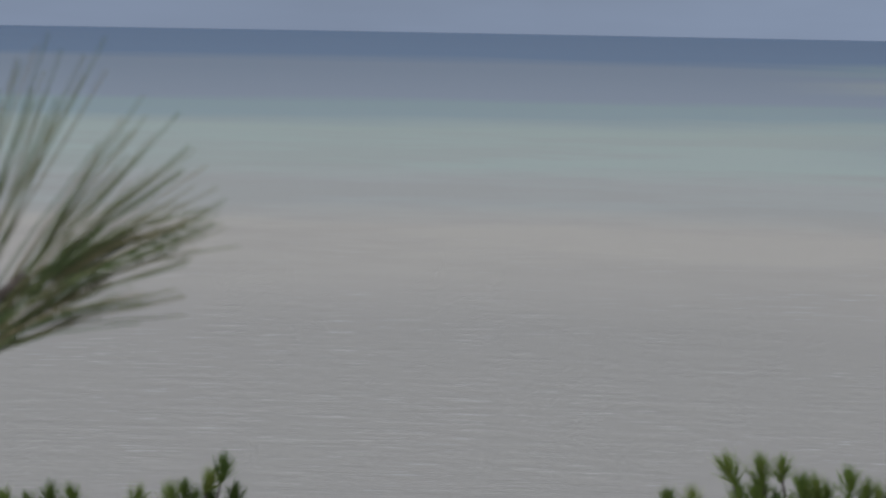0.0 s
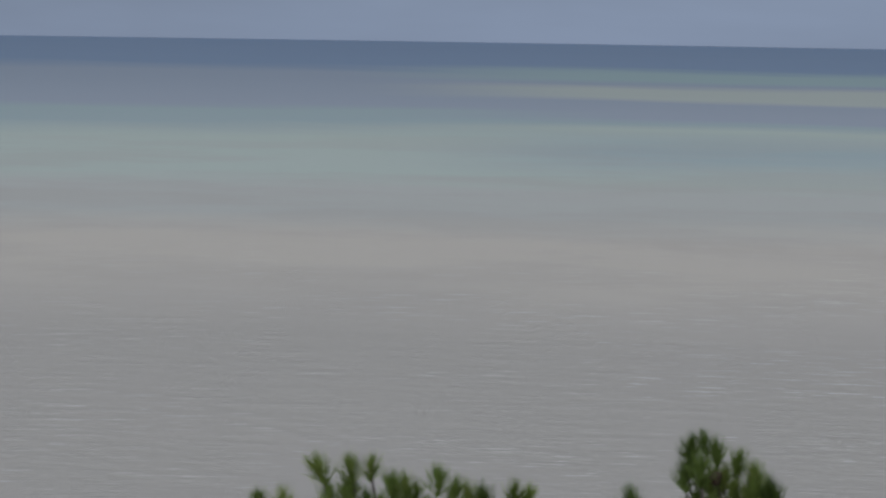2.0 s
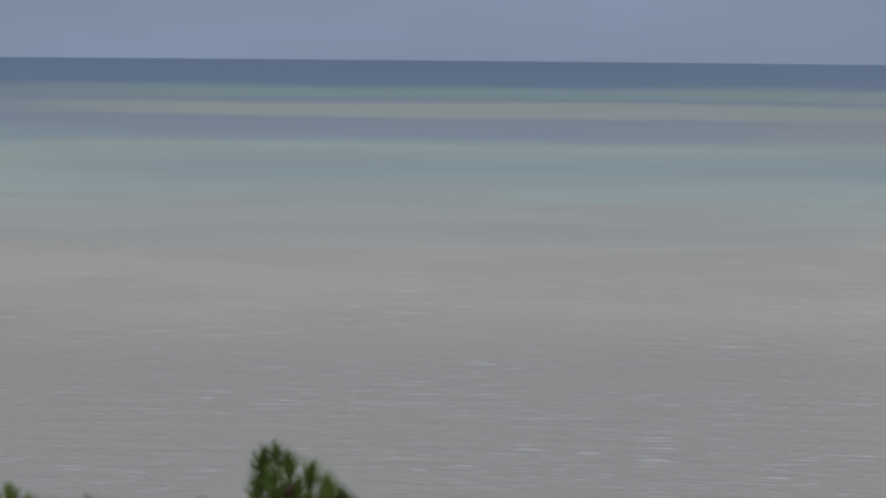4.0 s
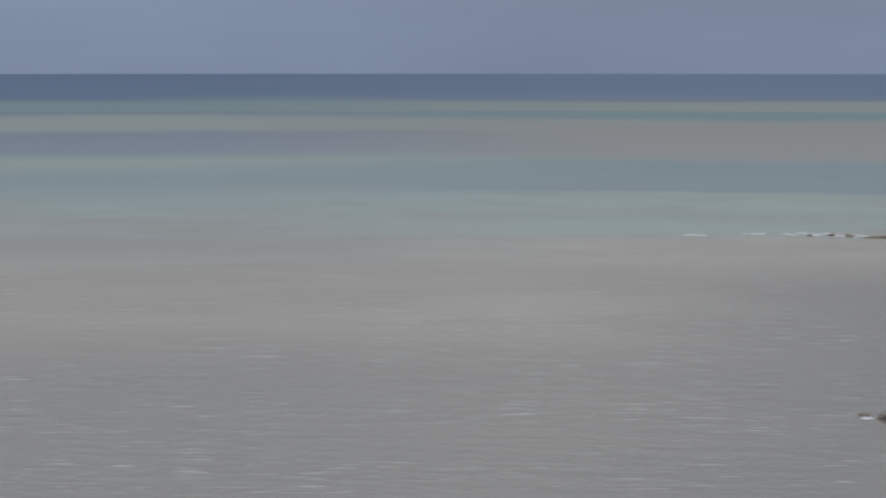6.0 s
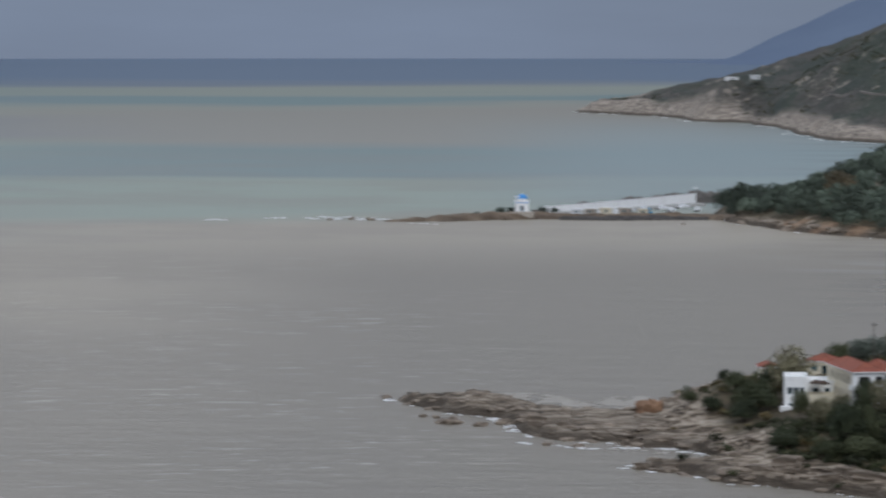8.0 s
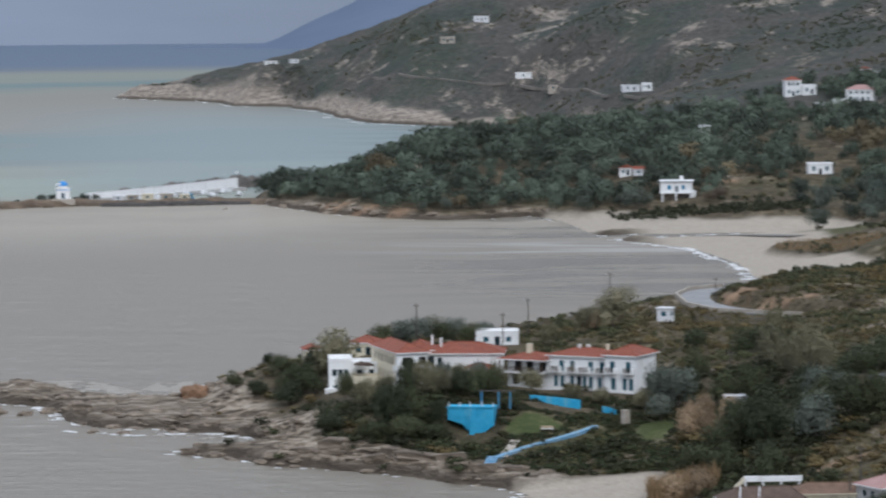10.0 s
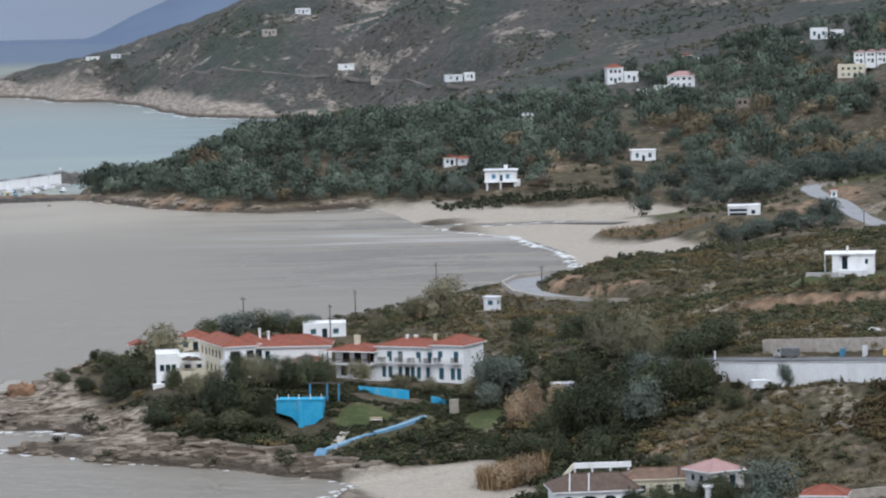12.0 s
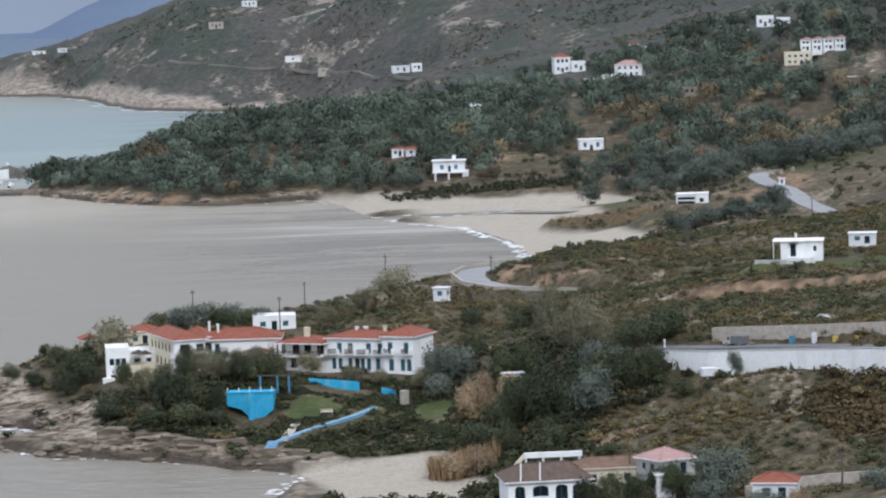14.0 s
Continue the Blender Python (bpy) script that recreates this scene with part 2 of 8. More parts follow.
    crest = span(t, chop, 0.570, 0.665, 0.0, 1.0)
    field = span(t, tex(t, 0.012, 3, 0.6), 0.38, 0.60, 0.0, 1.0)
    near = maths(t, "MULTIPLY", span(t, off, 880.0, 1350.0, 1.0, 0.0), span(t, side, -0.66, -0.42, 0.45, 1.0))
    lee = span(t, side, -0.14, -0.22, 0.10, 1.0)
    calm = maths(t, "MULTIPLY", span(t, maths(t, "ADD", side, maths(t, "MULTIPLY", maths(t, "SUBTRACT", big, 0.5), 0.3)), -0.32, -0.19), span(t, off, 1330.0, 1080.0))
    col = mix(t, maths(t, "MULTIPLY", calm, 0.95), col, tuple(v * 0.74 for v in mud))
    col = mix(t, maths(t, "MULTIPLY", span(t, side, -0.20, -0.12), maths(t, "MULTIPLY", span(t, off, 1380.0, 1560.0, 0.0, 0.7), span(t, off, 2700.0, 2100.0))), col, (0.170, 0.228, 0.242))
    comb = tex(t, 0.030, 5, 0.65, (0.40, 1.3, 1.0), distortion=0.7)
    wash = maths(t, "MULTIPLY", maths(t, "MULTIPLY", span(t, y, 1108.0, 1126.0), span(t, y, 1176.0, 1156.0)), maths(t, "MULTIPLY", span(t, x, -110.0, -30.0), span(t, comb, 0.40, 0.56)))
    silt = maths(t, "MULTIPLY", span(t, side, -0.10, -0.02), maths(t, "MULTIPLY", span(t, off, 900.0, 1020.0), span(t, comb, 0.44, 0.58, 0.0, 1.0)))
    col = mix(t, maths(t, "MULTIPLY", silt, 0.72), col, (0.066, 0.057, 0.048))
    col = mix(t, maths(t, "MULTIPLY", wash, 0.6), col, (0.40, 0.385, 0.36))
    # foam flecks on the crests, with glints of light put into their colour
    foam = maths(t, "MULTIPLY", maths(t, "MULTIPLY", crest, field), maths(t, "MULTIPLY", maths(t, "MULTIPLY", near, lee), 0.46))
    col = mix(t, foam, col, (0.66, 0.62, 0.56))
    out = [n for n in t.nodes if n.type == "OUTPUT_MATERIAL"][0]
    t.nodes.remove(b)
    d, g, mx, bp = (t.nodes.new(k2) for k2 in ("ShaderNodeBsdfDiffuse", "ShaderNodeBsdfGlossy", "ShaderNodeMixShader", "ShaderNodeBump"))
    g.inputs["Roughness"].default_value = 0.26
    g.inputs["Color"].default_value = (0.96, 0.92, 0.86, 1)
    t.links.new(span(t, off, 1100.0, 2600.0, 0.58, 0.12), bp.inputs["Strength"])
    bp.inputs["Distance"].default_value = 1.5
    t.links.new(maths(t, "ADD", chop, maths(t, "MULTIPLY", swell, 1.2)), bp.inputs["Height"])
    t.links.new(col, d.inputs["Color"])
    t.links.new(bp.outputs[0], d.inputs["Normal"])
    t.links.new(bp.outputs[0], g.inputs["Normal"])
    t.links.new(span(t, off, 1500.0, 3600.0, 0.26, 0.13), mx.inputs[0])
    t.links.new(d.outputs[0], mx.inputs[1])
    t.links.new(g.outputs[0], mx.inputs[2])
    t.links.new(mx.outputs[0], out.inputs["Surface"])
    return m


SEA = sea_material()


def ground_material():
    """Scrub soil, dry grass, rock and sand, by masks laid on the ground (red: sand, green: rock, blue: grass)."""
    m, t, b = nodes_of("hillside_ground")
    att = t.nodes.new("ShaderNodeAttribute")
    att.attribute_name = "cover"
    sep = t.nodes.new("ShaderNodeSeparateColor")
    t.links.new(att.outputs["Color"], sep.inputs[0])
    n1, n2, n3 = tex(t, 0.02, 5, 0.65), tex(t, 0.30, 8, 0.78), tex(t, 1.3, 4, 0.65)
    scrub = ramp(t, n2, [(0.36, (0.034, 0.029, 0.018)), (0.46, (0.074, 0.060, 0.037)), (0.55, (0.130, 0.104, 0.067)), (0.68, (0.25, 0.195, 0.132))])
    scrub = mix(t, span(t, n1, 0.42, 0.60, 0, 0.5), scrub, (0.052, 0.044, 0.029))
    pos = t.nodes.new("ShaderNodeSeparateXYZ")
    geo = t.nodes.new("ShaderNodeNewGeometry")
    t.links.new(geo.outputs["Position"], pos.inputs[0])
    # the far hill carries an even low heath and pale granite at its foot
    # distance haze is put into both heath tones as a cooler grey
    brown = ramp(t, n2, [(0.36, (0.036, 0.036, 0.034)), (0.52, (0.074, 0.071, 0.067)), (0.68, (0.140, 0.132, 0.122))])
    hazed_green = ramp(t, n2, [(0.38, (0.023, 0.032, 0.029)), (0.56, (0.050, 0.063, 0.057)), (0.70, (0.095, 0.105, 0.097))])
    heath = mix(t, span(t, tex(t, 0.017, 5, 0.68, (1.0, 0.45, 1.0), distortion=0.6), 0.43, 0.58), brown, hazed_green)
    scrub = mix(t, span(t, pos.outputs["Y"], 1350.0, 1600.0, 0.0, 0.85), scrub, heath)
    grass = ramp(t, n2, [(0.3, (0.030, 0.056, 0.013)), (0.7, (0.085, 0.112, 0.032))])
    strata = tex(t, 0.16, 5, 0.7, (1, 1, 3), distortion=0.9)
    beds = tex(t, 1.0, 5, 0.7, (0.085, 0.30, 1.3), distortion=0.9)
    strata = maths(t, "ADD", maths(t, "MULTIPLY", strata, 0.45), maths(t, "MULTIPLY", beds, 0.55))
    rock = ramp(t, strata, [(0.40, (0.034, 0.027, 0.020)), (0.455, (0.105, 0.080, 0.058)), (0.495, (0.22, 0.175, 0.130)), (0.535, (0.34, 0.282, 0.220)), (0.60, (0.47, 0.41, 0.34))])
    sand = ramp(t, n2, [(0.3, (0.35, 0.305, 0.25)), (0.7, (0.44, 0.39, 0.325))])
    outcrop = maths(t, "MULTIPLY", span(t, tex(t, 0.030, 7, 0.78, (1.0, 0.42, 1.6), distortion=0.4), 0.555, 0.62), 0.8)
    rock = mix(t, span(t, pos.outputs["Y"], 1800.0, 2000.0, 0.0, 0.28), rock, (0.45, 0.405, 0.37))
    # rock darkens towards the water: wetness, and shade put into the colour
    wet_and_shade = span(t, maths(t, "ADD", pos.outputs["Z"], maths(t, "MULTIPLY", n2, 1.6)), 1.5, 3.4, 0.84, 0.0)
    rock = mix(t, wet_and_shade, rock, (0.058, 0.046, 0.035))
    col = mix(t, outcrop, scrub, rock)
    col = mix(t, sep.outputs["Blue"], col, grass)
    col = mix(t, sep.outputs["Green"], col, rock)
    earth = ramp(t, n2, [(0.32, (0.13, 0.082, 0.052)), (0.5, (0.27, 0.175, 0.112)), (0.68, (0.40, 0.28, 0.19))])
    col = mix(t, sep.outputs["Red"], col, sand)
    col = mix(t, att.outputs["Alpha"], col, earth)
    col = mix(t, span(t, n3, 0.4, 0.7, 0, 0.30), col, (0.04, 0.034, 0.026))
    t.links.new(col, b.inputs["Base Color"])
    b.inputs["Roughness"].default_value = 0.95
    b.inputs["Specular IOR Level"].default_value = 0.15
    stone = maths(t, "MULTIPLY", strata, maths(t, "MULTIPLY", sep.outputs["Green"], 4.0))
    bump(t, b, maths(t, "ADD", n3, stone), 0.8, 0.40)
    return m


GROUND = ground_material()


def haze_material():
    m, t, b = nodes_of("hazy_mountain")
    # distance haze is put into the base colour as an even blue
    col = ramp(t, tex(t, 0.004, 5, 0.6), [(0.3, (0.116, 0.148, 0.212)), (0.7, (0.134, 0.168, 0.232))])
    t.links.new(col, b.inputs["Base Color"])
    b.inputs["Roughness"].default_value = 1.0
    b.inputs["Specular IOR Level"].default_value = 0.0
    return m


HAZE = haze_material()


# ---- land and sea ----
def lattice(ix, iy, seed):
    h = (ix.astype(np.int64) * 374761393 + iy.astype(np.int64) * 668265263 + seed * 1442695041) & 0x7FFFFFFF
    h = ((h ^ (h >> 13)) * 1274126177) & 0x7FFFFFFF
    return ((h ^ (h >> 16)) & 0xFFFF) / 65535.0


def vnoise(x, y, seed=0):
    ix, iy = np.floor(x), np.floor(y)
    fx, fy = x - ix, y - iy
    fx, fy = fx * fx * (3 - 2 * fx), fy * fy * (3 - 2 * fy)
    a, b = lattice(ix, iy, seed), lattice(ix + 1, iy, seed)
    c, d = lattice(ix, iy + 1, seed), lattice(ix + 1, iy + 1, seed)
    return (a * (1 - fx) + b * fx) * (1 - fy) + (c * (1 - fx) + d * fx) * fy


def fbm(x, y, octaves=4, seed=0):
    v, amp, tot = 0.0, 1.0, 0.0
    for k in range(octaves):
        v, tot = v + amp * vnoise(x * 2 ** k + 17.3 * k, y * 2 ** k - 9.1 * k, seed + k), tot + amp
        amp *= 0.5
    return v / tot


def smooth(v, lo, hi):
    s = np.clip((v - lo) / (hi - lo), 0, 1)
    return s * s * (3 - 2 * s)


# the coast, going round the land: the hotel's point, the bay, the far headland
POINT_COAST = [(-30, 480), (-27, 545), (-24.7, 570), (-22.5, 578), (-19, 591), (-24, 601), (-31, 606), (-40, 613), (-53, 621), (-64, 626), (-75, 638), (-85, 642), (-83, 647), (-74, 650),
               (-66, 655), (-70, 662), (-80, 673), (-89, 673), (-88, 680), (-97, 681), (-104, 683), (-113, 692), (-116, 703), (-122, 717), (-133, 726), (-141, 736), (-148, 745),
               (-141, 752), (-126, 752), (-119, 740), (-111, 731), (-103, 727), (-96, 724), (-93, 733), (-91, 755), (-86, 766), (-75, 780), (-52, 796), (-28, 815), (-4, 832), (8, 850)]
BAY_COAST = [(26, 930), (34, 1000), (32, 1021), (28, 1073), (15, 1135), (-9, 1172), (6, 1183), (30, 1196), (52, 1203), (30, 1205), (0, 1199), (-16, 1192), (-26, 1254), (-38, 1296), (-57, 1284),
             (-76, 1276), (-98, 1292), (-121, 1322), (-139, 1360), (-151, 1400), (-152, 1440), (-120, 1480), (-70, 1560), (-30, 1680), (-35, 1850), (-62, 2000)]
FAR_COAST = [(-92, 2088), (-124, 2102), (-161, 2149), (-178, 2198), (-197, 2303), (-240, 2436), (-279, 2464), (-317, 2560), (-392, 2640), (-340, 2730), (-250, 2800), (-100, 2900),
             (700, 2950), (1000, 2000), (700, 900), (450, 300), (420, -250), (-220, -250), (-270, 60), (-235, 200), (-150, 300), (-70, 400)]
COAST = np.array(POINT_COAST + BAY_COAST + FAR_COAST, float)
# spot heights, sighted from the eye at guessed distances
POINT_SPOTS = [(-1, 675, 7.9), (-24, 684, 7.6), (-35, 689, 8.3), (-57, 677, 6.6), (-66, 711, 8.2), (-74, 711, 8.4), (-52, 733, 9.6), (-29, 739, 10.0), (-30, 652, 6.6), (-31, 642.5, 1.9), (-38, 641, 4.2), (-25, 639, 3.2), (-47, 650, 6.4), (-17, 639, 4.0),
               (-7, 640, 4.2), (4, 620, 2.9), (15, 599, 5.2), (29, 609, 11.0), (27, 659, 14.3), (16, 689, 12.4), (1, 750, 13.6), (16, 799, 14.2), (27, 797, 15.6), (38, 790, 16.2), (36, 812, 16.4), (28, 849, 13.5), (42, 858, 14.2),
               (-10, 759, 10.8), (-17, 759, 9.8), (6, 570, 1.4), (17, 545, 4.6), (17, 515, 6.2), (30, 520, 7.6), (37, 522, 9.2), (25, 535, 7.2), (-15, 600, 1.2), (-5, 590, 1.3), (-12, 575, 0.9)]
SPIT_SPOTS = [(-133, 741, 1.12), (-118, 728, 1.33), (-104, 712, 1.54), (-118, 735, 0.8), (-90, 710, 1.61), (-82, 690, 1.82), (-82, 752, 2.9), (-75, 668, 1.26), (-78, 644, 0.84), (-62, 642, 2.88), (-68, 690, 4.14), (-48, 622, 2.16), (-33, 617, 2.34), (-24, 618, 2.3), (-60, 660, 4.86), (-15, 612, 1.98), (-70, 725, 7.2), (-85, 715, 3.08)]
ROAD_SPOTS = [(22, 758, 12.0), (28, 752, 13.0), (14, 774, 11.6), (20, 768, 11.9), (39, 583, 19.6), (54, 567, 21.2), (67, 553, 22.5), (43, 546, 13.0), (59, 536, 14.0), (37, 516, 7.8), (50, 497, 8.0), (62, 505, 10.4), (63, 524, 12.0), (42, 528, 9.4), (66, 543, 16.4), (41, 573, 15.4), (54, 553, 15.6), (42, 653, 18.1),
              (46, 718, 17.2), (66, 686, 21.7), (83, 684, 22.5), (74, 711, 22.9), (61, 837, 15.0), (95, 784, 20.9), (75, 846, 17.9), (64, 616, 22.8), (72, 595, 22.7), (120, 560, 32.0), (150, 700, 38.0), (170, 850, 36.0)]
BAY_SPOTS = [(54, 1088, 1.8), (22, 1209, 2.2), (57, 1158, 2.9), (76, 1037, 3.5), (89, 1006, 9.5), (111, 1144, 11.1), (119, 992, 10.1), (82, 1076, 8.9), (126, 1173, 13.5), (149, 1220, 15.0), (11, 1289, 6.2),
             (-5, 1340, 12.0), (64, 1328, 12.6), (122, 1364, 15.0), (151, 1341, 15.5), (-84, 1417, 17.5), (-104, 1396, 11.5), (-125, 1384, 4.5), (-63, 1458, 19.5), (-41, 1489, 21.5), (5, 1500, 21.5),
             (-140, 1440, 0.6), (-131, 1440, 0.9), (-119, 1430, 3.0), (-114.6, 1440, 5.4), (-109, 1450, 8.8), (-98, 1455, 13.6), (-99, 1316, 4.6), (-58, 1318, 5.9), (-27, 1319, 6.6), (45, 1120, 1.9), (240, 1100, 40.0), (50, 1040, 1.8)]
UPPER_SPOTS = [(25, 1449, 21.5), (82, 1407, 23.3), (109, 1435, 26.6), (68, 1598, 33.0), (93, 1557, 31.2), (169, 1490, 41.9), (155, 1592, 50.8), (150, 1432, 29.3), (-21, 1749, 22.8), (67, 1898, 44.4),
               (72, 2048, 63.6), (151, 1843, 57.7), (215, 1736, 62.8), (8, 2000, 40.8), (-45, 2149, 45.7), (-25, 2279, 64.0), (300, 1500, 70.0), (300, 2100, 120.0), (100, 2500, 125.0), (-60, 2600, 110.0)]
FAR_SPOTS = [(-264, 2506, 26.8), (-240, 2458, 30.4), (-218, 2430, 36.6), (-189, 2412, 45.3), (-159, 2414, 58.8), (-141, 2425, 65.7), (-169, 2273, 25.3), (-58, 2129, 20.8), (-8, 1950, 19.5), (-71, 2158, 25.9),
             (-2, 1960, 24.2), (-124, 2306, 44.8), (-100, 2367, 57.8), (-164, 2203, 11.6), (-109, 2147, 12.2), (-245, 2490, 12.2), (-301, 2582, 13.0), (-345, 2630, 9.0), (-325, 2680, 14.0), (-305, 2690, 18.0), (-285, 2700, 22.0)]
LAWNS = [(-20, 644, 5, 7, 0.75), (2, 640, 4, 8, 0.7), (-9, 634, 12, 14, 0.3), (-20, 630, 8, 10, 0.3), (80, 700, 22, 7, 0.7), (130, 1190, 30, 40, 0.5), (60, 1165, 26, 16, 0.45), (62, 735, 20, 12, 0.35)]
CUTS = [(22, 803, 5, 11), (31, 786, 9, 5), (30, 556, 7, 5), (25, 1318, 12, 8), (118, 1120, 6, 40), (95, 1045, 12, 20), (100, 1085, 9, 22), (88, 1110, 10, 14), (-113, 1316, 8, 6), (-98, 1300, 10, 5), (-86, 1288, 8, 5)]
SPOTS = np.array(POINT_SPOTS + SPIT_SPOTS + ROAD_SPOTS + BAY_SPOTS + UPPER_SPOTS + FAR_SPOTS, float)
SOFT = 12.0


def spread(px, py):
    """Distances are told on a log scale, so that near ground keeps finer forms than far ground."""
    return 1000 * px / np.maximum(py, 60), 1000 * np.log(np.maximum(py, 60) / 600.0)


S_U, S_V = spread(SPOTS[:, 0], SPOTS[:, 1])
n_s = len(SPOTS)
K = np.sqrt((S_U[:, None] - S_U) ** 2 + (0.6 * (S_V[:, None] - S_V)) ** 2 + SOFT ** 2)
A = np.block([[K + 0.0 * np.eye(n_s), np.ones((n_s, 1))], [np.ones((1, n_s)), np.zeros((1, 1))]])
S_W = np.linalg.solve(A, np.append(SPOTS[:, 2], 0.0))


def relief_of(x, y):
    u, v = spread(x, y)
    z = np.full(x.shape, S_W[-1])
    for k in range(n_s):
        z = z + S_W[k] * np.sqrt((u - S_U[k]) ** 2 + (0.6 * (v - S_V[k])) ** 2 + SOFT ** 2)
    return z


def shore_distance(x, y):
    best, inside = np.full(x.shape, 1e9), np.zeros(x.shape, bool)
    for (ax, ay), (bx, by) in zip(COAST, np.roll(COAST, -1, axis=0)):
        dx, dy = bx - ax, by - ay
        s = np.clip(((x - ax) * dx + (y - ay) * dy) / (dx * dx + dy * dy), 0, 1)
        best = np.minimum(best, (x - ax - s * dx) ** 2 + (y - ay - s * dy) ** 2)
        if dy:
            inside ^= ((ay > y) != (by > y)) & (x < dx * (y - ay) / dy + ax)
    return np.where(inside, 1, -1) * np.sqrt(best)


# shelves cut for the roads: x, y, height
COAST_ROAD = [(38, 587, 20.2), (46.5, 578.5, 20.9), (55, 570.5, 21.7), (68, 556, 23.1), (90, 535, 24.6)]
BEND_ROAD = [(75, 742, 15.5), (50, 760, 14.0), (33, 769, 13.0), (25, 782, 12.3), (17.5, 790, 12.1), (12.5, 799, 12.7), (11, 812, 13.2), (14, 828, 12.9), (21, 842, 12.4), (32, 850, 12.0)]
# level ground under houses: x, y, height, reach
PADS = [(-124, 2309, 44.6, 8), (-105, 2370, 57.4, 8), (-71, 2160, 26.0, 8), (-3, 1961, 24.1, 12), (-258, 2508, 27.0, 8), (-238, 2469, 29.3, 6), (66.5, 1600, 32.6, 6), (73.5, 1599, 33.3, 5), (93, 1560, 31.4, 8), (80, 1550, 29.1, 7),
        (104, 1638, 39.8, 8), (169, 1493, 42.2, 11), (158.5, 1484, 36.6, 8), (158, 1593, 50.4, 9), (65, 1329, 12.6, 7), (82, 1078, 9.6, 7), (75, 705, 23.3, 8)]
BANK = [(40, 690, 0), (58, 680, 0), (75, 672, 0), (100, 661, 0)]
VALLEY_ROAD = [(128, 945, 9.0), (120.5, 977.6, 9.4), (116, 1003, 10.3), (112.5, 1039, 11.1), (112, 1084, 11.9), (109.7, 1130, 11.6), (110, 1160, 11.5), (116, 1190, 11.4)]


def along(x, y, line):
    """Distance from a line, the line's height there, and the side (positive on its right)."""
    best, h, side = np.full(x.shape, 1e9), np.zeros(x.shape), np.zeros(x.shape)
    for (ax, ay, az), (bx, by, bz) in zip(line, line[1:]):
        dx, dy = bx - ax, by - ay
        s = np.clip(((x - ax) * dx + (y - ay) * dy) / (dx * dx + dy * dy), 0, 1)
        d = np.hypot(x - ax - s * dx, y - ay - s * dy)
        near = d < best
        best, h = np.where(near, d, best), np.where(near, az + s * (bz - az), h)
        side = np.where(near, np.sign(dy * (x - ax) - dx * (y - ay)), side)
    return best, h, side


def shelve(z, x, y):
    for line, half, soft in ((COAST_ROAD, 3.0, 2.5), (BEND_ROAD, 4.6, 2.6), (VALLEY_ROAD, 4.0, 6.0)):
        d, h, side = along(x, y, line)
        k = smooth(d, half + soft, half)
        if line is COAST_ROAD:
            # the ground below the retaining wall keeps well under the road
            drop = (side > 0) & (d > 2.6) & (x > 36)
            z = np.where(drop, np.minimum(z, h - 3.7 + 0.4 * np.sin(x * 0.35) + 0 * d), z)
            k = np.where(drop, 0, k)
        z = z * (1 - k) + (h - 0.05) * k
    for px, py, pz, r in PADS:
        k = smooth(np.hypot(x - px, (y - py) * 0.8), r * 1.6, r)
        z = z * (1 - k) + pz * k
    d, h, side = along(x, y, BANK)
    z = z - side * 1.0 * smooth(d, 0.0, 1.0) * np.exp(-(d / 16) ** 2) * smooth(x, 44, 54)
    return z


def sandiness(x, y):
    bay = smooth(x + 0.10 * (y - 1021), 8, 24) * smooth(y, 985, 1015) * smooth(y + 26 * (fbm(x / 7, y / 12, 3, 88) - 0.5), 1246, 1236) * smooth(x, 98, 70)
    bay = bay * (1 - smooth(np.hypot((x - 57) / 19, (y - 1104) / 26), 1.1, 0.9))
    bay = np.maximum(bay, smooth(np.hypot(x + 10, (y - 1238) * 0.7), 28, 20))
    bay = np.maximum(bay, smooth(np.hypot((x + 36) * 0.8, (y - 1268) * 0.8), 15, 9))
    cove = smooth(np.hypot((x + 4) / 1.1, y - 578), 32, 22) * smooth(y - 0.5 * x, 610, 604) * smooth(x + 0.25 * (y - 590), -24, -18)
    return np.maximum(bay, cove)


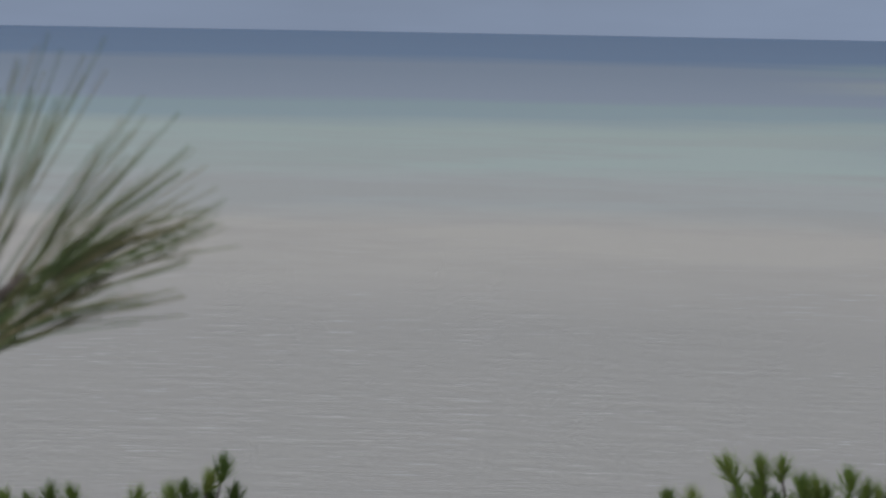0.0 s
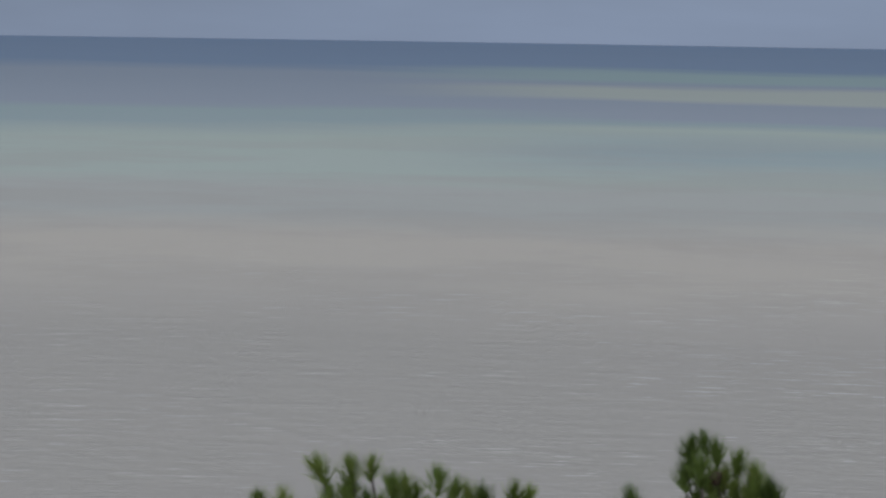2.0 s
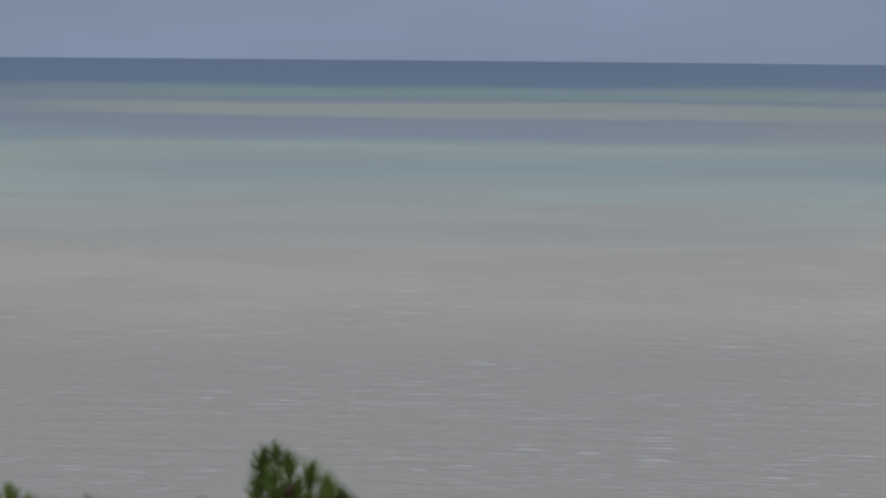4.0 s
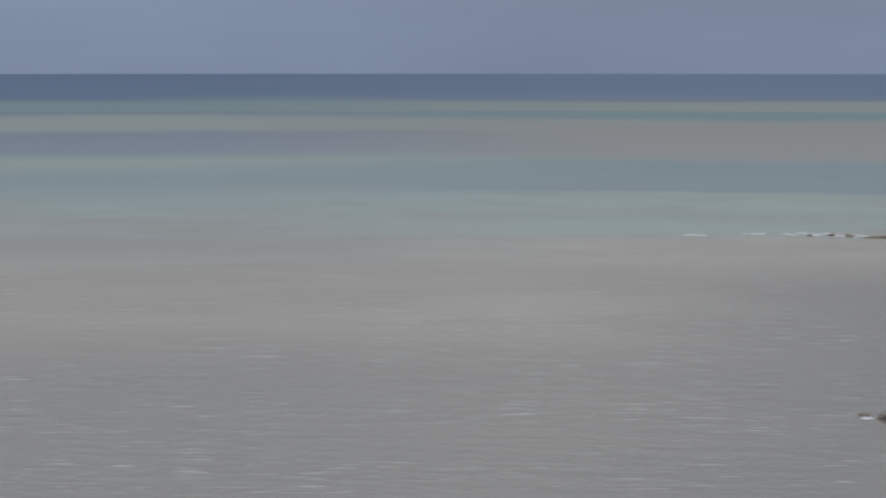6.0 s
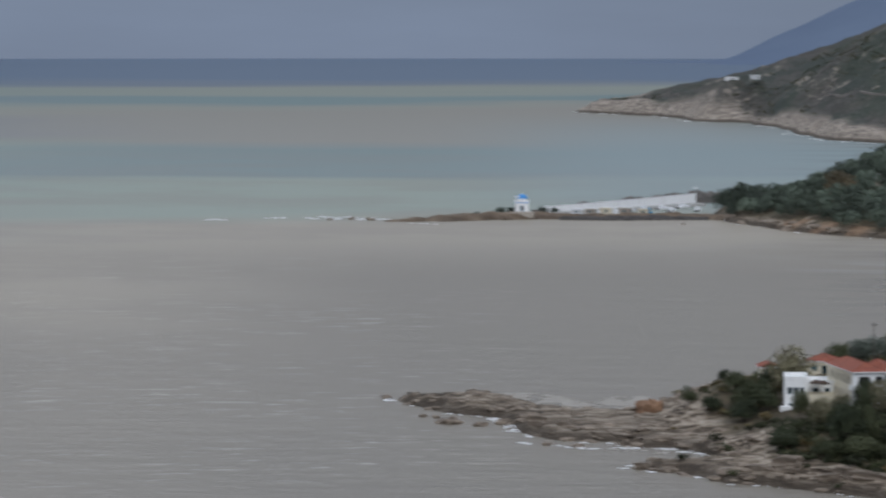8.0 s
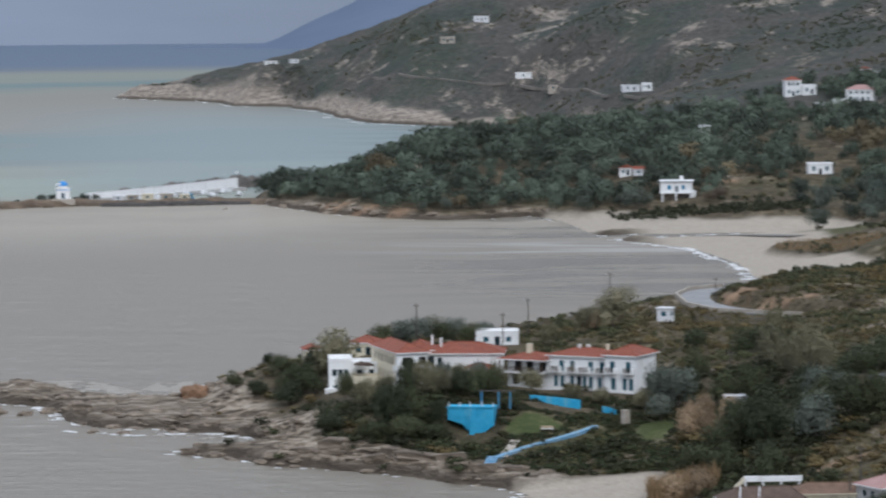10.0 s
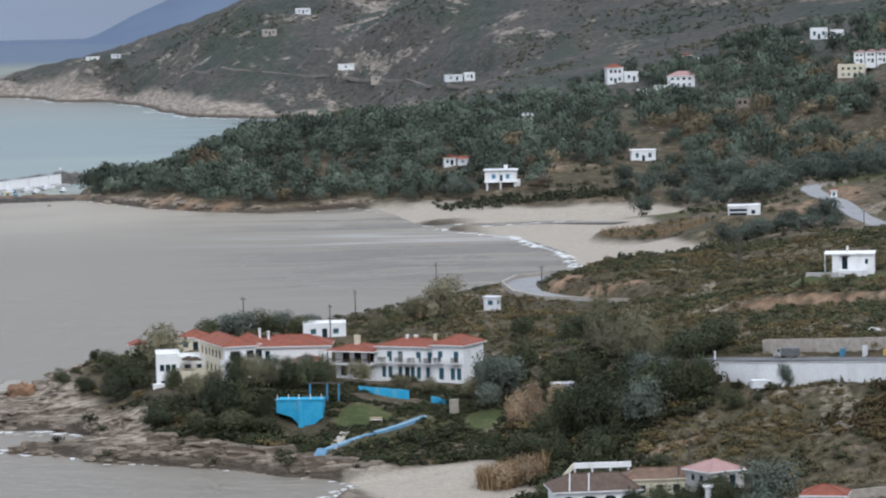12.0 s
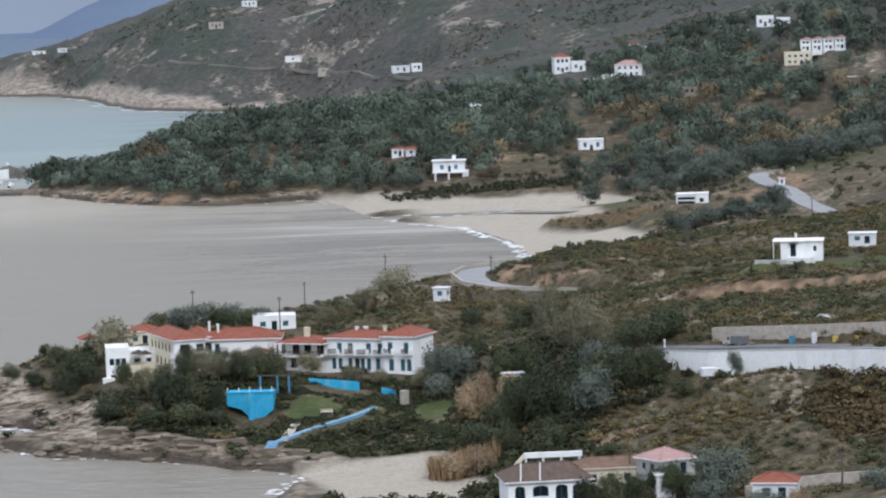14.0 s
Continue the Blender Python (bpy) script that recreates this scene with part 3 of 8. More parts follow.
def land(x, y):
    """Height, sand, rock and grass at places of the plan."""
    x, y = np.asarray(x, float), np.asarray(y, float)
    far = np.clip(y / 650, 0.8, 3)
    wx = x + far * 5.0 * (fbm(x / (11 * far), y / (16 * far), 4, 3) - 0.5)
    wy = y + far * 8.0 * (fbm(x / (11 * far), y / (16 * far), 4, 8) - 0.5)
    sand = sandiness(x, y)
    sd = shore_distance(np.where(sand > 0.5, x, wx), np.where(sand > 0.5, y, wy))
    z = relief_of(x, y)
    knoll = 83.2 - 0.27 * np.hypot(x, y)
    z = np.where(y < 430, np.maximum(knoll, 3.0), np.maximum(z, 0.5 + (1 - sand) * np.minimum(0.3 * np.maximum(sd, 0), 1.3 * far)))
    z = shelve(z, x, y)
    inl = np.maximum(sd, 0)
    rim_sand, rim_rock = 0.05 * inl + 0.0025 * inl ** 2 + 0.06, 0.75 * inl + 0.12
    rim = rim_rock + (rim_sand - rim_rock) * sand
    h = 1.2 * far
    blend = np.clip(0.5 + 0.5 * (rim - z) / h, 0, 1)
    low = rim * (1 - blend) + z * blend - h * blend * (1 - blend) * 0.5
    reach = np.where(y < 1000, 15.0, np.where(y < 1600, 5.0, 18.0))
    reach = np.where(y > 1600, 20.0 + 46.0 * (fbm(x / 26, y / 60, 3, 27) - 0.5), reach)
    rock = (1 - sand) * smooth(sd, reach, 0.4 * reach)
    bare = smooth(x - (-91 + 0.28 * (750 - y)), 5, -3) * np.where((y > 625) & (y < 800), 1, 0)
    rock = np.maximum(rock, bare * (1 - sand))
    ledges = fbm(x / (7.5 * far), y / (4.5 * far), 4, 21)
    low = low + rock * far * (1.7 * (np.round(ledges * 6) / 6 * 0.75 + ledges * 0.25) - 0.76)
    low = low + (1 - sand) * (1 - rock) * far * 0.9 * (fbm(x / 9, y / 12, 3, 33) - 0.5)
    z = np.where(sd > 0, np.maximum(low, 0.03 + 0.0 * low), np.maximum(sd * 0.35, -5.0) - 0.05)
    z = np.where((sd > 0) & (rock > 0.3), low - 0.1, z)
    sand = sand * np.where(y > 900, smooth(z + 1.6 * (fbm(x / 8, y / 14, 3, 51) - 0.5), 3.6, 2.6), smooth(z, 2.6, 1.9))
    green = smooth(fbm(x / 30, y / 45, 3, 41), 0.60, 0.72) * np.where(y > 1400, 0.08, 0.10)
    for gx, gy, rx, ry, amount in LAWNS:
        green = np.maximum(green, amount * smooth(np.hypot((x - gx) / rx, (y - gy) / ry) + 0.9 * (fbm(x / 3, y / 5, 3, 77) - 0.5), 1.05, 0.75))
    bank_d = along(x, y, BANK)[0]
    earth = 0.9 * smooth(bank_d, 1.8, 0.9) * smooth(x, 46, 56) * smooth(fbm(x / 3, y / 3, 3, 63), 0.36, 0.50)
    for gx, gy, rx, ry in CUTS:
        earth = np.maximum(earth, 0.85 * smooth(np.hypot((x - gx) / rx, (y - gy) / ry), 1.1, 0.6) * smooth(fbm(x / 2.5, y / 5, 3, 61), 0.34, 0.50))
    return z, sand, rock, green, earth


def ground_z(x, y):
    return float(land(np.array([x]), np.array([y]))[0][0])


def mesh_of(name, verts, faces, mats, smooth_shade=False):
    me = bpy.data.meshes.new(name)
    me.from_pydata(verts, [], faces)
    for mt in mats if isinstance(mats, (list, tuple)) else [mats]:
        me.materials.append(mt)
    if smooth_shade:
        me.polygons.foreach_set("use_smooth", [True] * len(me.polygons))
    me.update()
    return me


def quad_mesh(name, co, quads, mat):
    """A large mesh of quads straight from arrays."""
    me = bpy.data.meshes.new(name)
    me.vertices.add(len(co))
    me.vertices.foreach_set("co", np.asarray(co, np.float32).ravel())
    me.loops.add(4 * len(quads))
    me.loops.foreach_set("vertex_index", np.asarray(quads, np.int32).ravel())
    me.polygons.add(len(quads))
    me.polygons.foreach_set("loop_start", np.arange(0, 4 * len(quads), 4, dtype=np.int32))
    me.materials.append(mat)
    me.update(calc_edges=True)
    return me


def paint(me, name, per_vertex):
    a = me.color_attributes.new(name, "FLOAT_COLOR", "POINT")
    a.data.foreach_set("color", np.asarray(per_vertex, np.float32).ravel())


def sheet(name, cols, rows, label):
    """Ground over a fan of columns (x over y) and rows (y)."""
    yy, uu = np.meshgrid(rows, cols, indexing="ij")
    xx = uu * yy
    z, sand, rock, green, earth = land(xx, yy)
    nr, nc = xx.shape
    idx = np.arange(nr * nc).reshape(nr, nc)
    quads = np.stack([idx[:-1, :-1], idx[:-1, 1:], idx[1:, 1:], idx[1:, :-1]], -1).reshape(-1, 4)
    zq = z.ravel()[quads].max(1)
    quads = quads[zq > -1.2]
    used = np.unique(quads)
    remap = np.zeros(nr * nc, int)
    remap[used] = np.arange(len(used))
    co = np.stack([xx.ravel(), yy.ravel(), z.ravel()], -1)[used]
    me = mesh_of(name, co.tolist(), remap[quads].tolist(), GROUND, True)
    cover = np.stack([sand.ravel(), rock.ravel(), green.ravel(), earth.ravel()], -1)[used]
    paint(me, "cover", cover)
    return tagged(new(name, me), label, "ground", kind="structure")


r_far = [430.0]
while r_far[-1] < 2950:
    r_far.append(r_far[-1] * 1.0030)
c_far = np.concatenate([np.linspace(-0.235, 0.142, 440), np.linspace(0.15, 0.42, 40)])
sheet("ground", c_far, np.array(r_far), "rocky Mediterranean coast with scrub, cliffs and sandy beaches")


def near_ground():
    xs, ys = np.linspace(-330, 460, 120), np.linspace(-260, 432, 110)
    xx, yy = np.meshgrid(xs, ys)
    z, sand, rock, green, earth = land(xx, yy)
    idx = np.arange(xx.size).reshape(xx.shape)
    quads = np.stack([idx[:-1, :-1], idx[:-1, 1:], idx[1:, 1:], idx[1:, :-1]], -1).reshape(-1, 4)
    me = mesh_of("ground", np.stack([xx.ravel(), yy.ravel(), z.ravel()], -1).tolist(), quads.tolist(), GROUND, True)
    paint(me, "cover", np.stack([sand.ravel(), rock.ravel(), green.ravel(), earth.ravel()], -1))
    tagged(new("ground", me), "scrubby hillside sloping down to the sea", "ground", kind="structure")


near_ground()


def sea_sheet():
    verts, faces, n = [(0, 0, 0)], [], 180
    rings = [150, 400, 700, 1000, 1400, 2000, 3000, 4980]
    for r in rings:
        for k in range(n):
            a = 2 * math.pi * k / n
            verts.append((r * math.sin(a), r * math.cos(a), 0.0))
    for k in range(n):
        faces.append((0, 1 + (k + 1) % n, 1 + k))
        for j in range(len(rings) - 1):
            a, b = 1 + j * n, 1 + (j + 1) * n
            faces.append((a + k, a + (k + 1) % n, b + (k + 1) % n, b + k))
    tagged(new("water", mesh_of("water", verts, faces, SEA, True)), "grey-brown muddy sea turning turquoise and blue", "sea", kind="structure")


sea_sheet()


def far_mountain():
    """A ridge behind the headland, with rain haze put into its colour."""
    n, m = 120, 14
    verts, faces = [], []
    for i in range(n):
        x = -660 + 1960 * i / (n - 1)
        crest = float(np.interp(x, (-660, -500, -440, -397, -355, -250, 0, 1300), (-6, 2, 34, 52, 72, 118, 205, 330))) + 14 * (float(fbm(np.array(x / 210.0), np.array(2.0), 4, 5)) - 0.5)
        for j in range(m):
            s = j / (m - 1)
            rough = 10 * (float(fbm(np.array(x / 60.0), np.array(s * 7), 3, 9)) - 0.5) * s * (1 - s) * 4
            verts.append((x, 4500 + 330 * s, -2 + max(0, crest) * s ** 0.8 + rough))
    for i in range(n - 1):
        for j in range(m - 1):
            a = i * m + j
            faces.append((a, a + m, a + m + 1, a + 1))
    tagged(new("backdrop", mesh_of("backdrop", verts, faces, HAZE, True)), "mountain slope coloured with the blue of rain haze", "mountain", kind="structure")


far_mountain()


# ---- building kit ----
def thing(name, label, category, m, group="", kind=""):
    root = new(name)
    root.empty_display_size = 0.5
    root.matrix_world = m
    return tagged(root, label, category, group, kind)


def part(name, me, parent, label="", m=None):
    ob = new(name, me)
    ob.parent = parent
    if m is not None:
        ob.matrix_local = m
    if label:
        tagged(ob, label)
    return ob


class Shape:
    """Gathers faces for one mesh."""

    def __init__(self):
        self.v, self.f = [], []

    def quad(self, *pts):
        n = len(self.v)
        self.v += [tuple(p) for p in pts]
        self.f.append(tuple(range(n, n + len(pts))))

    def box(self, x0, y0, z0, x1, y1, z1, bevel=0.0):
        b = bevel
        if b:
            lo = [(x0 + b, y0 + b), (x1 - b, y0 + b), (x1 - b, y1 - b), (x0 + b, y1 - b)]
            mid = [(x0, y0), (x1, y0), (x1, y1), (x0, y1)]
            rings = [[(x, y, z0) for x, y in mid], [(x, y, z1 - b) for x, y in mid], [(x, y, z1) for x, y in lo]]
        else:
            mid = [(x0, y0), (x1, y0), (x1, y1), (x0, y1)]
            rings = [[(x, y, z0) for x, y in mid], [(x, y, z1) for x, y in mid]]
        n = len(self.v)
        for r in rings:
            self.v += r
        for k in range(len(rings) - 1):
            for i in range(4):
                a, c = n + 4 * k, n + 4 * (k + 1)
                self.f.append((a + i, a + (i + 1) % 4, c + (i + 1) % 4, c + i))
        self.f += [tuple(n + 3 - i for i in range(4)), tuple(n + 4 * (len(rings) - 1) + i for i in range(4))]
        return self

    def tube(self, a, b, ra, rb, sides=8):
        a, b = Vector(a), Vector(b)
        d = (b - a).normalized()
        u = d.orthogonal().normalized()
        w = d.cross(u)
        n = len(self.v)
        for p, r in ((a, ra), (b, rb)):
            for k in range(sides):
                g = 2 * math.pi * k / sides
                self.v.append(tuple(p + r * (math.cos(g) * u + math.sin(g) * w)))
        for k in range(sides):
            j = (k + 1) % sides
            self.f.append((n + k, n + j, n + sides + j, n + sides + k))
        self.f += [tuple(n + sides - 1 - k for k in range(sides)), tuple(n + sides + k for k in range(sides))]
        return self

    def mesh(self, name, mat, smooth_shade=False):
        return mesh_of(name, self.v, self.f, mat, smooth_shade)


UP = Vector((0, 0, 1))


def pierced(sh, o, u, w, h, openings, depth):
    """A wall face from its lower left corner o along u, with openings (left, sill, width, height) and their reveals."""
    o, u = Vector(o), Vector(u)
    n = u.cross(UP)
    us = sorted({0.0, w, *[q[0] for q in openings], *[q[0] + q[2] for q in openings]})
    vs = sorted({0.0, h, *[q[1] for q in openings], *[q[1] + q[3] for q in openings]})
    for a, b in zip(us, us[1:]):
        for c, d in zip(vs, vs[1:]):
            mu, mv = (a + b) / 2, (c + d) / 2
            if not any(q[0] < mu < q[0] + q[2] and q[1] < mv < q[1] + q[3] for q in openings):
                sh.quad(o + u * a + UP * c, o + u * b + UP * c, o + u * b + UP * d, o + u * a + UP * d)
    for q in openings:
        a, b, c, d = q[0], q[0] + q[2], q[1], q[1] + q[3]
        ps = [o + u * a + UP * c, o + u * b + UP * c, o + u * b + UP * d, o + u * a + UP * d]
        for i in range(4):
            p, r = ps[i], ps[(i + 1) % 4]
            sh.quad(p, p - n * depth, r - n * depth, r)


FILL = {}


def fill_mesh(kind, w, h, shut):
    key = (kind, round(w, 2), round(h, 2), shut.name)
    if key in FILL:
        return FILL[key]
    frame_w = min(0.10, w * 0.12)
    a = Shape()
    if kind == "shutter":
        for x0 in (0, w / 2 + 0.01):
            a.box(x0, -0.04, 0, x0 + w / 2 - 0.01, 0.02, h)
            for k in range(3):
                z = h * (0.08 + 0.31 * k)
                a.box(x0 + 0.06, -0.06, z, x0 + w / 2 - 0.07, -0.04, z + h * 0.22)
        FILL[key] = (a.mesh("shutter", shut), None)
    else:
        for x0, x1, z0, z1 in ((0, frame_w, 0, h), (w - frame_w, w, 0, h), (frame_w, w - frame_w, 0, frame_w), (frame_w, w - frame_w, h - frame_w, h), (w / 2 - frame_w / 3, w / 2 + frame_w / 3, frame_w, h - frame_w)):
            a.box(x0, -0.05, z0, x1, 0.03, z1)
        g = Shape()
        g.box(frame_w, 0.0, frame_w, w - frame_w, 0.02, h - frame_w)
        FILL[key] = (a.mesh("window_frame", shut), g.mesh("pane", PANE))
    return FILL[key]


def block(root, x0, y0, w, d, h, wall, faces=(), shut=SHUTTER, foot=1.8, z0=0.0, name="wall", label=""):
    """A walled block with its windows, doors and shutters. faces: (side, left, sill, width, height, kind)."""
    sides = {"front": ((x0, y0), (1, 0, 0), w), "right": ((x0 + w, y0), (0, 1, 0), d), "back": ((x0 + w, y0 + d), (-1, 0, 0), w), "left": ((x0, y0 + d), (0, -1, 0), d)}
    sh = Shape()
    for side, (o, u, length) in sides.items():
        ops = [(q[1], q[2] + foot, q[3], q[4]) for q in faces if q[0] == side]
        pierced(sh, (o[0], o[1], z0 - foot), u, length, h + foot, ops, 0.22)
    sh.quad((x0, y0, z0 + h), (x0 + w, y0, z0 + h), (x0 + w, y0 + d, z0 + h), (x0, y0 + d, z0 + h))
    body = part(name, sh.mesh(name, wall), root, label)
    for side, left, sill, ww, hh, kind in faces:
        (ox, oy), u, _ = sides[side]
        u = Vector(u)
        n = u.cross(UP)
        p = Vector((ox, oy, z0 + sill)) + u * left - n * 0.14
        turn = Matrix((u, -n, UP)).transposed().to_4x4()
        fr, gl = fill_mesh(kind, ww, hh, shut)
        nm = {"window": "window", "shutter": "shutter", "door": "door", "void": "opening"}[kind]
        ob = part(nm, fr, body, "", Matrix.Translation(p) @ turn)
        if gl:
            part("pane", gl, body, "", Matrix.Translation(p) @ turn)
    return body


def hip_roof(root, x0, y0, w, d, z, rise, over, mat, axis="x", hip=1.0, label="", trim=None):
    """A tiled roof with a ridge, hipped by that share at its ends, on a pale eaves board."""
    a, b, c, e = x0 - over, x0 + w + over, y0 - over, y0 + d + over
    sh, t = Shape(), 0.14
    if axis == "x":
        r = min((e - c) / 2, (b - a) / 2) * hip
        r0, r1 = (a + r, (c + e) / 2, z + rise), (b - r, (c + e) / 2, z + rise)
        low = [(a, c, z + t), (b, c, z + t), (b, e, z + t), (a, e, z + t)]
        sh.quad(low[0], low[1], r1, r0), sh.quad(low[2], low[3], r0, r1), sh.quad(low[1], low[2], r1), sh.quad(low[3], low[0], r0)
    else:
        r = min((e - c) / 2, (b - a) / 2) * hip
        r0, r1 = ((a + b) / 2, c + r, z + rise), ((a + b) / 2, e - r, z + rise)
        low = [(a, c, z + t), (b, c, z + t), (b, e, z + t), (a, e, z + t)]
        sh.quad(low[1], low[2], r1, r0), sh.quad(low[3], low[0], r0, r1), sh.quad(low[0], low[1], r0), sh.quad(low[2], low[3], r1)
    roof = part("roof", sh.mesh("roof", mat), root, label)
    if (Vector(r1) - Vector(r0)).length > 0.2:
        part("ridge_cap", Shape().tube(r0, r1, 0.12, 0.12, 6).mesh("ridge_cap", mat), roof)
    for p, q in ((low[0], r0), (low[3], r0 if axis == "x" else r1), (low[1], r1 if axis == "x" else r0), (low[2], r1)):
        part("ridge_cap", Shape().tube(p, q, 0.10, 0.10, 6).mesh("ridge_cap", mat), roof)
    # rows of tiles run down the slopes of the larger roofs
    for k in range(int((b - a) / 0.9) if w > 7.5 else 0):
        x = a + 0.45 + 0.9 * k
        if axis == "x":
            s = min(1.0, (x - a) / max(r, 0.01), (b - x) / max(r, 0.01))
            top = (c + e) / 2 - (1 - s) * (e - c) / 2
            if s > 0.15:
                part("tile_row", Shape().tube((x, c, z + t + 0.01), (x, top, z + t + (rise - t) * s), 0.05, 0.05, 4).mesh("tile_row", mat), roof)
    eave = Shape()
    eave.box(a, c, z - 0.06, b, e, z + t)
    part("eave_board", eave.mesh("eave_board", trim or WHITE), roof)
    return roof


def flat_roof(root, x0, y0, w, d, z, over, mat, thick=0.25, parapet=0.0):
    sh = Shape()
    sh.box(x0 - over, y0 - over, z, x0 + w + over, y0 + d + over, z + thick, 0.03)
    roof = part("roof", sh.mesh("roof", mat), root)
    if parapet:
        p = Shape()
        a, b, c, e = x0 - over, x0 + w + over, y0 - over, y0 + d + over
        for q in ((a, c, b, c + 0.2), (a, e - 0.2, b, e), (a, c + 0.2, a + 0.2, e - 0.2), (b - 0.2, c + 0.2, b, e - 0.2)):
            p.box(q[0], q[1], z + thick, q[2], q[3], z + thick + parapet)
        part("parapet", p.mesh("parapet", mat), roof)
    return roof


def chimney(root, x, y, z0, z1, mat, s=0.6):
    sh = Shape()
    sh.box(x - s / 2, y - s / 2, z0, x + s / 2, y + s / 2, z1)
    sh.box(x - s / 2 - 0.08, y - s / 2 - 0.08, z1, x + s / 2 + 0.08, y + s / 2 + 0.08, z1 + 0.15)
    part("chimney", sh.mesh("chimney", mat), root)


def balcony(root, x0, x1, y, z, deep=1.1, rail=DARK_WOOD):
    sh = Shape()
    sh.box(x0, y - deep, z - 0.18, x1, y, z)
    slab = part("balcony", sh.mesh("balcony", WHITE), root)
    for a, b in ((x0, x0), (x1 - 0.25, x1 - 0.15)):
        p = Shape()
        p.box(a, y - deep, z, a + 0.25, y - deep + 0.2, z + 1.0)
        p.box(b, y - deep + 0.2, z, b + 0.15, y, z + 0.95)
        part("pier", p.mesh("pier", WHITE), slab)
    r = Shape()
    r.box(x0 + 0.25, y - deep + 0.04, z + 0.88, x1 - 0.25, y - deep + 0.14, z + 0.97)
    n = max(3, int((x1 - x0 - 0.5) / 0.16))
    for k in range(n):
        x = x0 + 0.3 + (x1 - x0 - 0.6) * k / (n - 1)
        r.box(x - 0.035, y - deep + 0.06, z, x + 0.035, y - deep + 0.12, z + 0.88)
    part("railing", r.mesh("railing", rail), slab, "brown wooden balcony railing")


def row_of(side, n, width, start, end, sill, h, kind):
    gap = (end - start - n * width) / (n + 1)
    return [(side, start + gap + k * (width + gap), sill, width, h, kind) for k in range(n)]


def cottage(label, x, y, z, rz, w, d, h, roof="flat", wall=WHITE, roofmat=None, n=3, storeys=1, shut=SHUTTER, category="house", foot=2.2, group=""):
    """A small block house with its door and windows."""
    root = thing("house", label, category, pose(x, y, z, 0, 0, rz), group)
    faces, sh = [], h / storeys
    for s in range(storeys):
        faces += row_of("front", n, min(1.1, w / (n * 2.2)), 0.3, w - 0.3, s * sh + sh * 0.34, sh * 0.42, "window" if s else "shutter")
        faces += row_of("left", 2, 0.9, 0.4, d - 0.4, s * sh + sh * 0.36, sh * 0.4, "window")
        faces += row_of("right", 2, 0.9, 0.4, d - 0.4, s * sh + sh * 0.36, sh * 0.4, "window")
    k = n // 2
    if n > 1:
        q = faces[k]
        faces[k] = ("front", q[1], 0.05, q[3], min(2.1, sh * 0.76), "door")
    block(root, -w / 2, 0, w, d, h, wall, faces, shut, foot)
    if roof == "flat":
        flat_roof(root, -w / 2, 0, w, d, h, 0.25, roofmat or wall)
    elif roof == "parapet":
        flat_roof(root, -w / 2, 0, w, d, h, 0.02, roofmat or wall, 0.15, 0.45)
    else:
        hip_roof(root, -w / 2, 0, w, d, h, min(w, d) * 0.26, 0.35, roofmat or TILE, "x" if w >= d else "y", 1.0 if roof == "hip" else 0.02)
    return root


def ribbon(name, pts, width, mat, lift, label, category, thick=0.3, passes=8, kind="structure"):
    """A strip of road or path laid on the ground along a line."""
    sh, fine = [], []
    for (ax, ay), (bx, by) in zip(pts, pts[1:]):
        n = max(2, int(math.hypot(bx - ax, by - ay) / 3))
        fine += [(ax + (bx - ax) * k / n, ay + (by - ay) * k / n) for k in range(n)]
    fine.append(pts[-1])
    arr = np.array(fine, float)
    for _ in range(6):
        arr[1:-1] = (arr[:-2] + 2 * arr[1:-1] + arr[2:]) / 4
    tang = np.gradient(arr, axis=0)
    tang /= np.linalg.norm(tang, axis=1)[:, None]
    nor = np.stack([tang[:, 1], -tang[:, 0]], -1)
    zc = np.max([land(*(arr + nor * width * s).T)[0] for s in (-0.5, 0, 0.5)], axis=0)
    for _ in range(passes):
        zc[1:-1] = (zc[:-2] + 2 * zc[1:-1] + zc[2:]) / 4
    verts, faces = [], []
    for (px, py), (nx, ny), z in zip(arr, nor, zc):
        for s, dz in ((-0.5, -thick - 1.0), (-0.5, lift), (0.5, lift), (0.5, -thick - 1.0)):
            verts.append((px + nx * width * s, py + ny * width * s, z + dz))
    for k in range(len(arr) - 1):
        for i in range(3):
            a = 4 * k + i
            faces.append((a, a + 1, a + 5, a + 4))
    ob = new(name, mesh_of(name, verts, faces, mat))
    return tagged(ob, label, category, kind=kind), arr, nor, zc


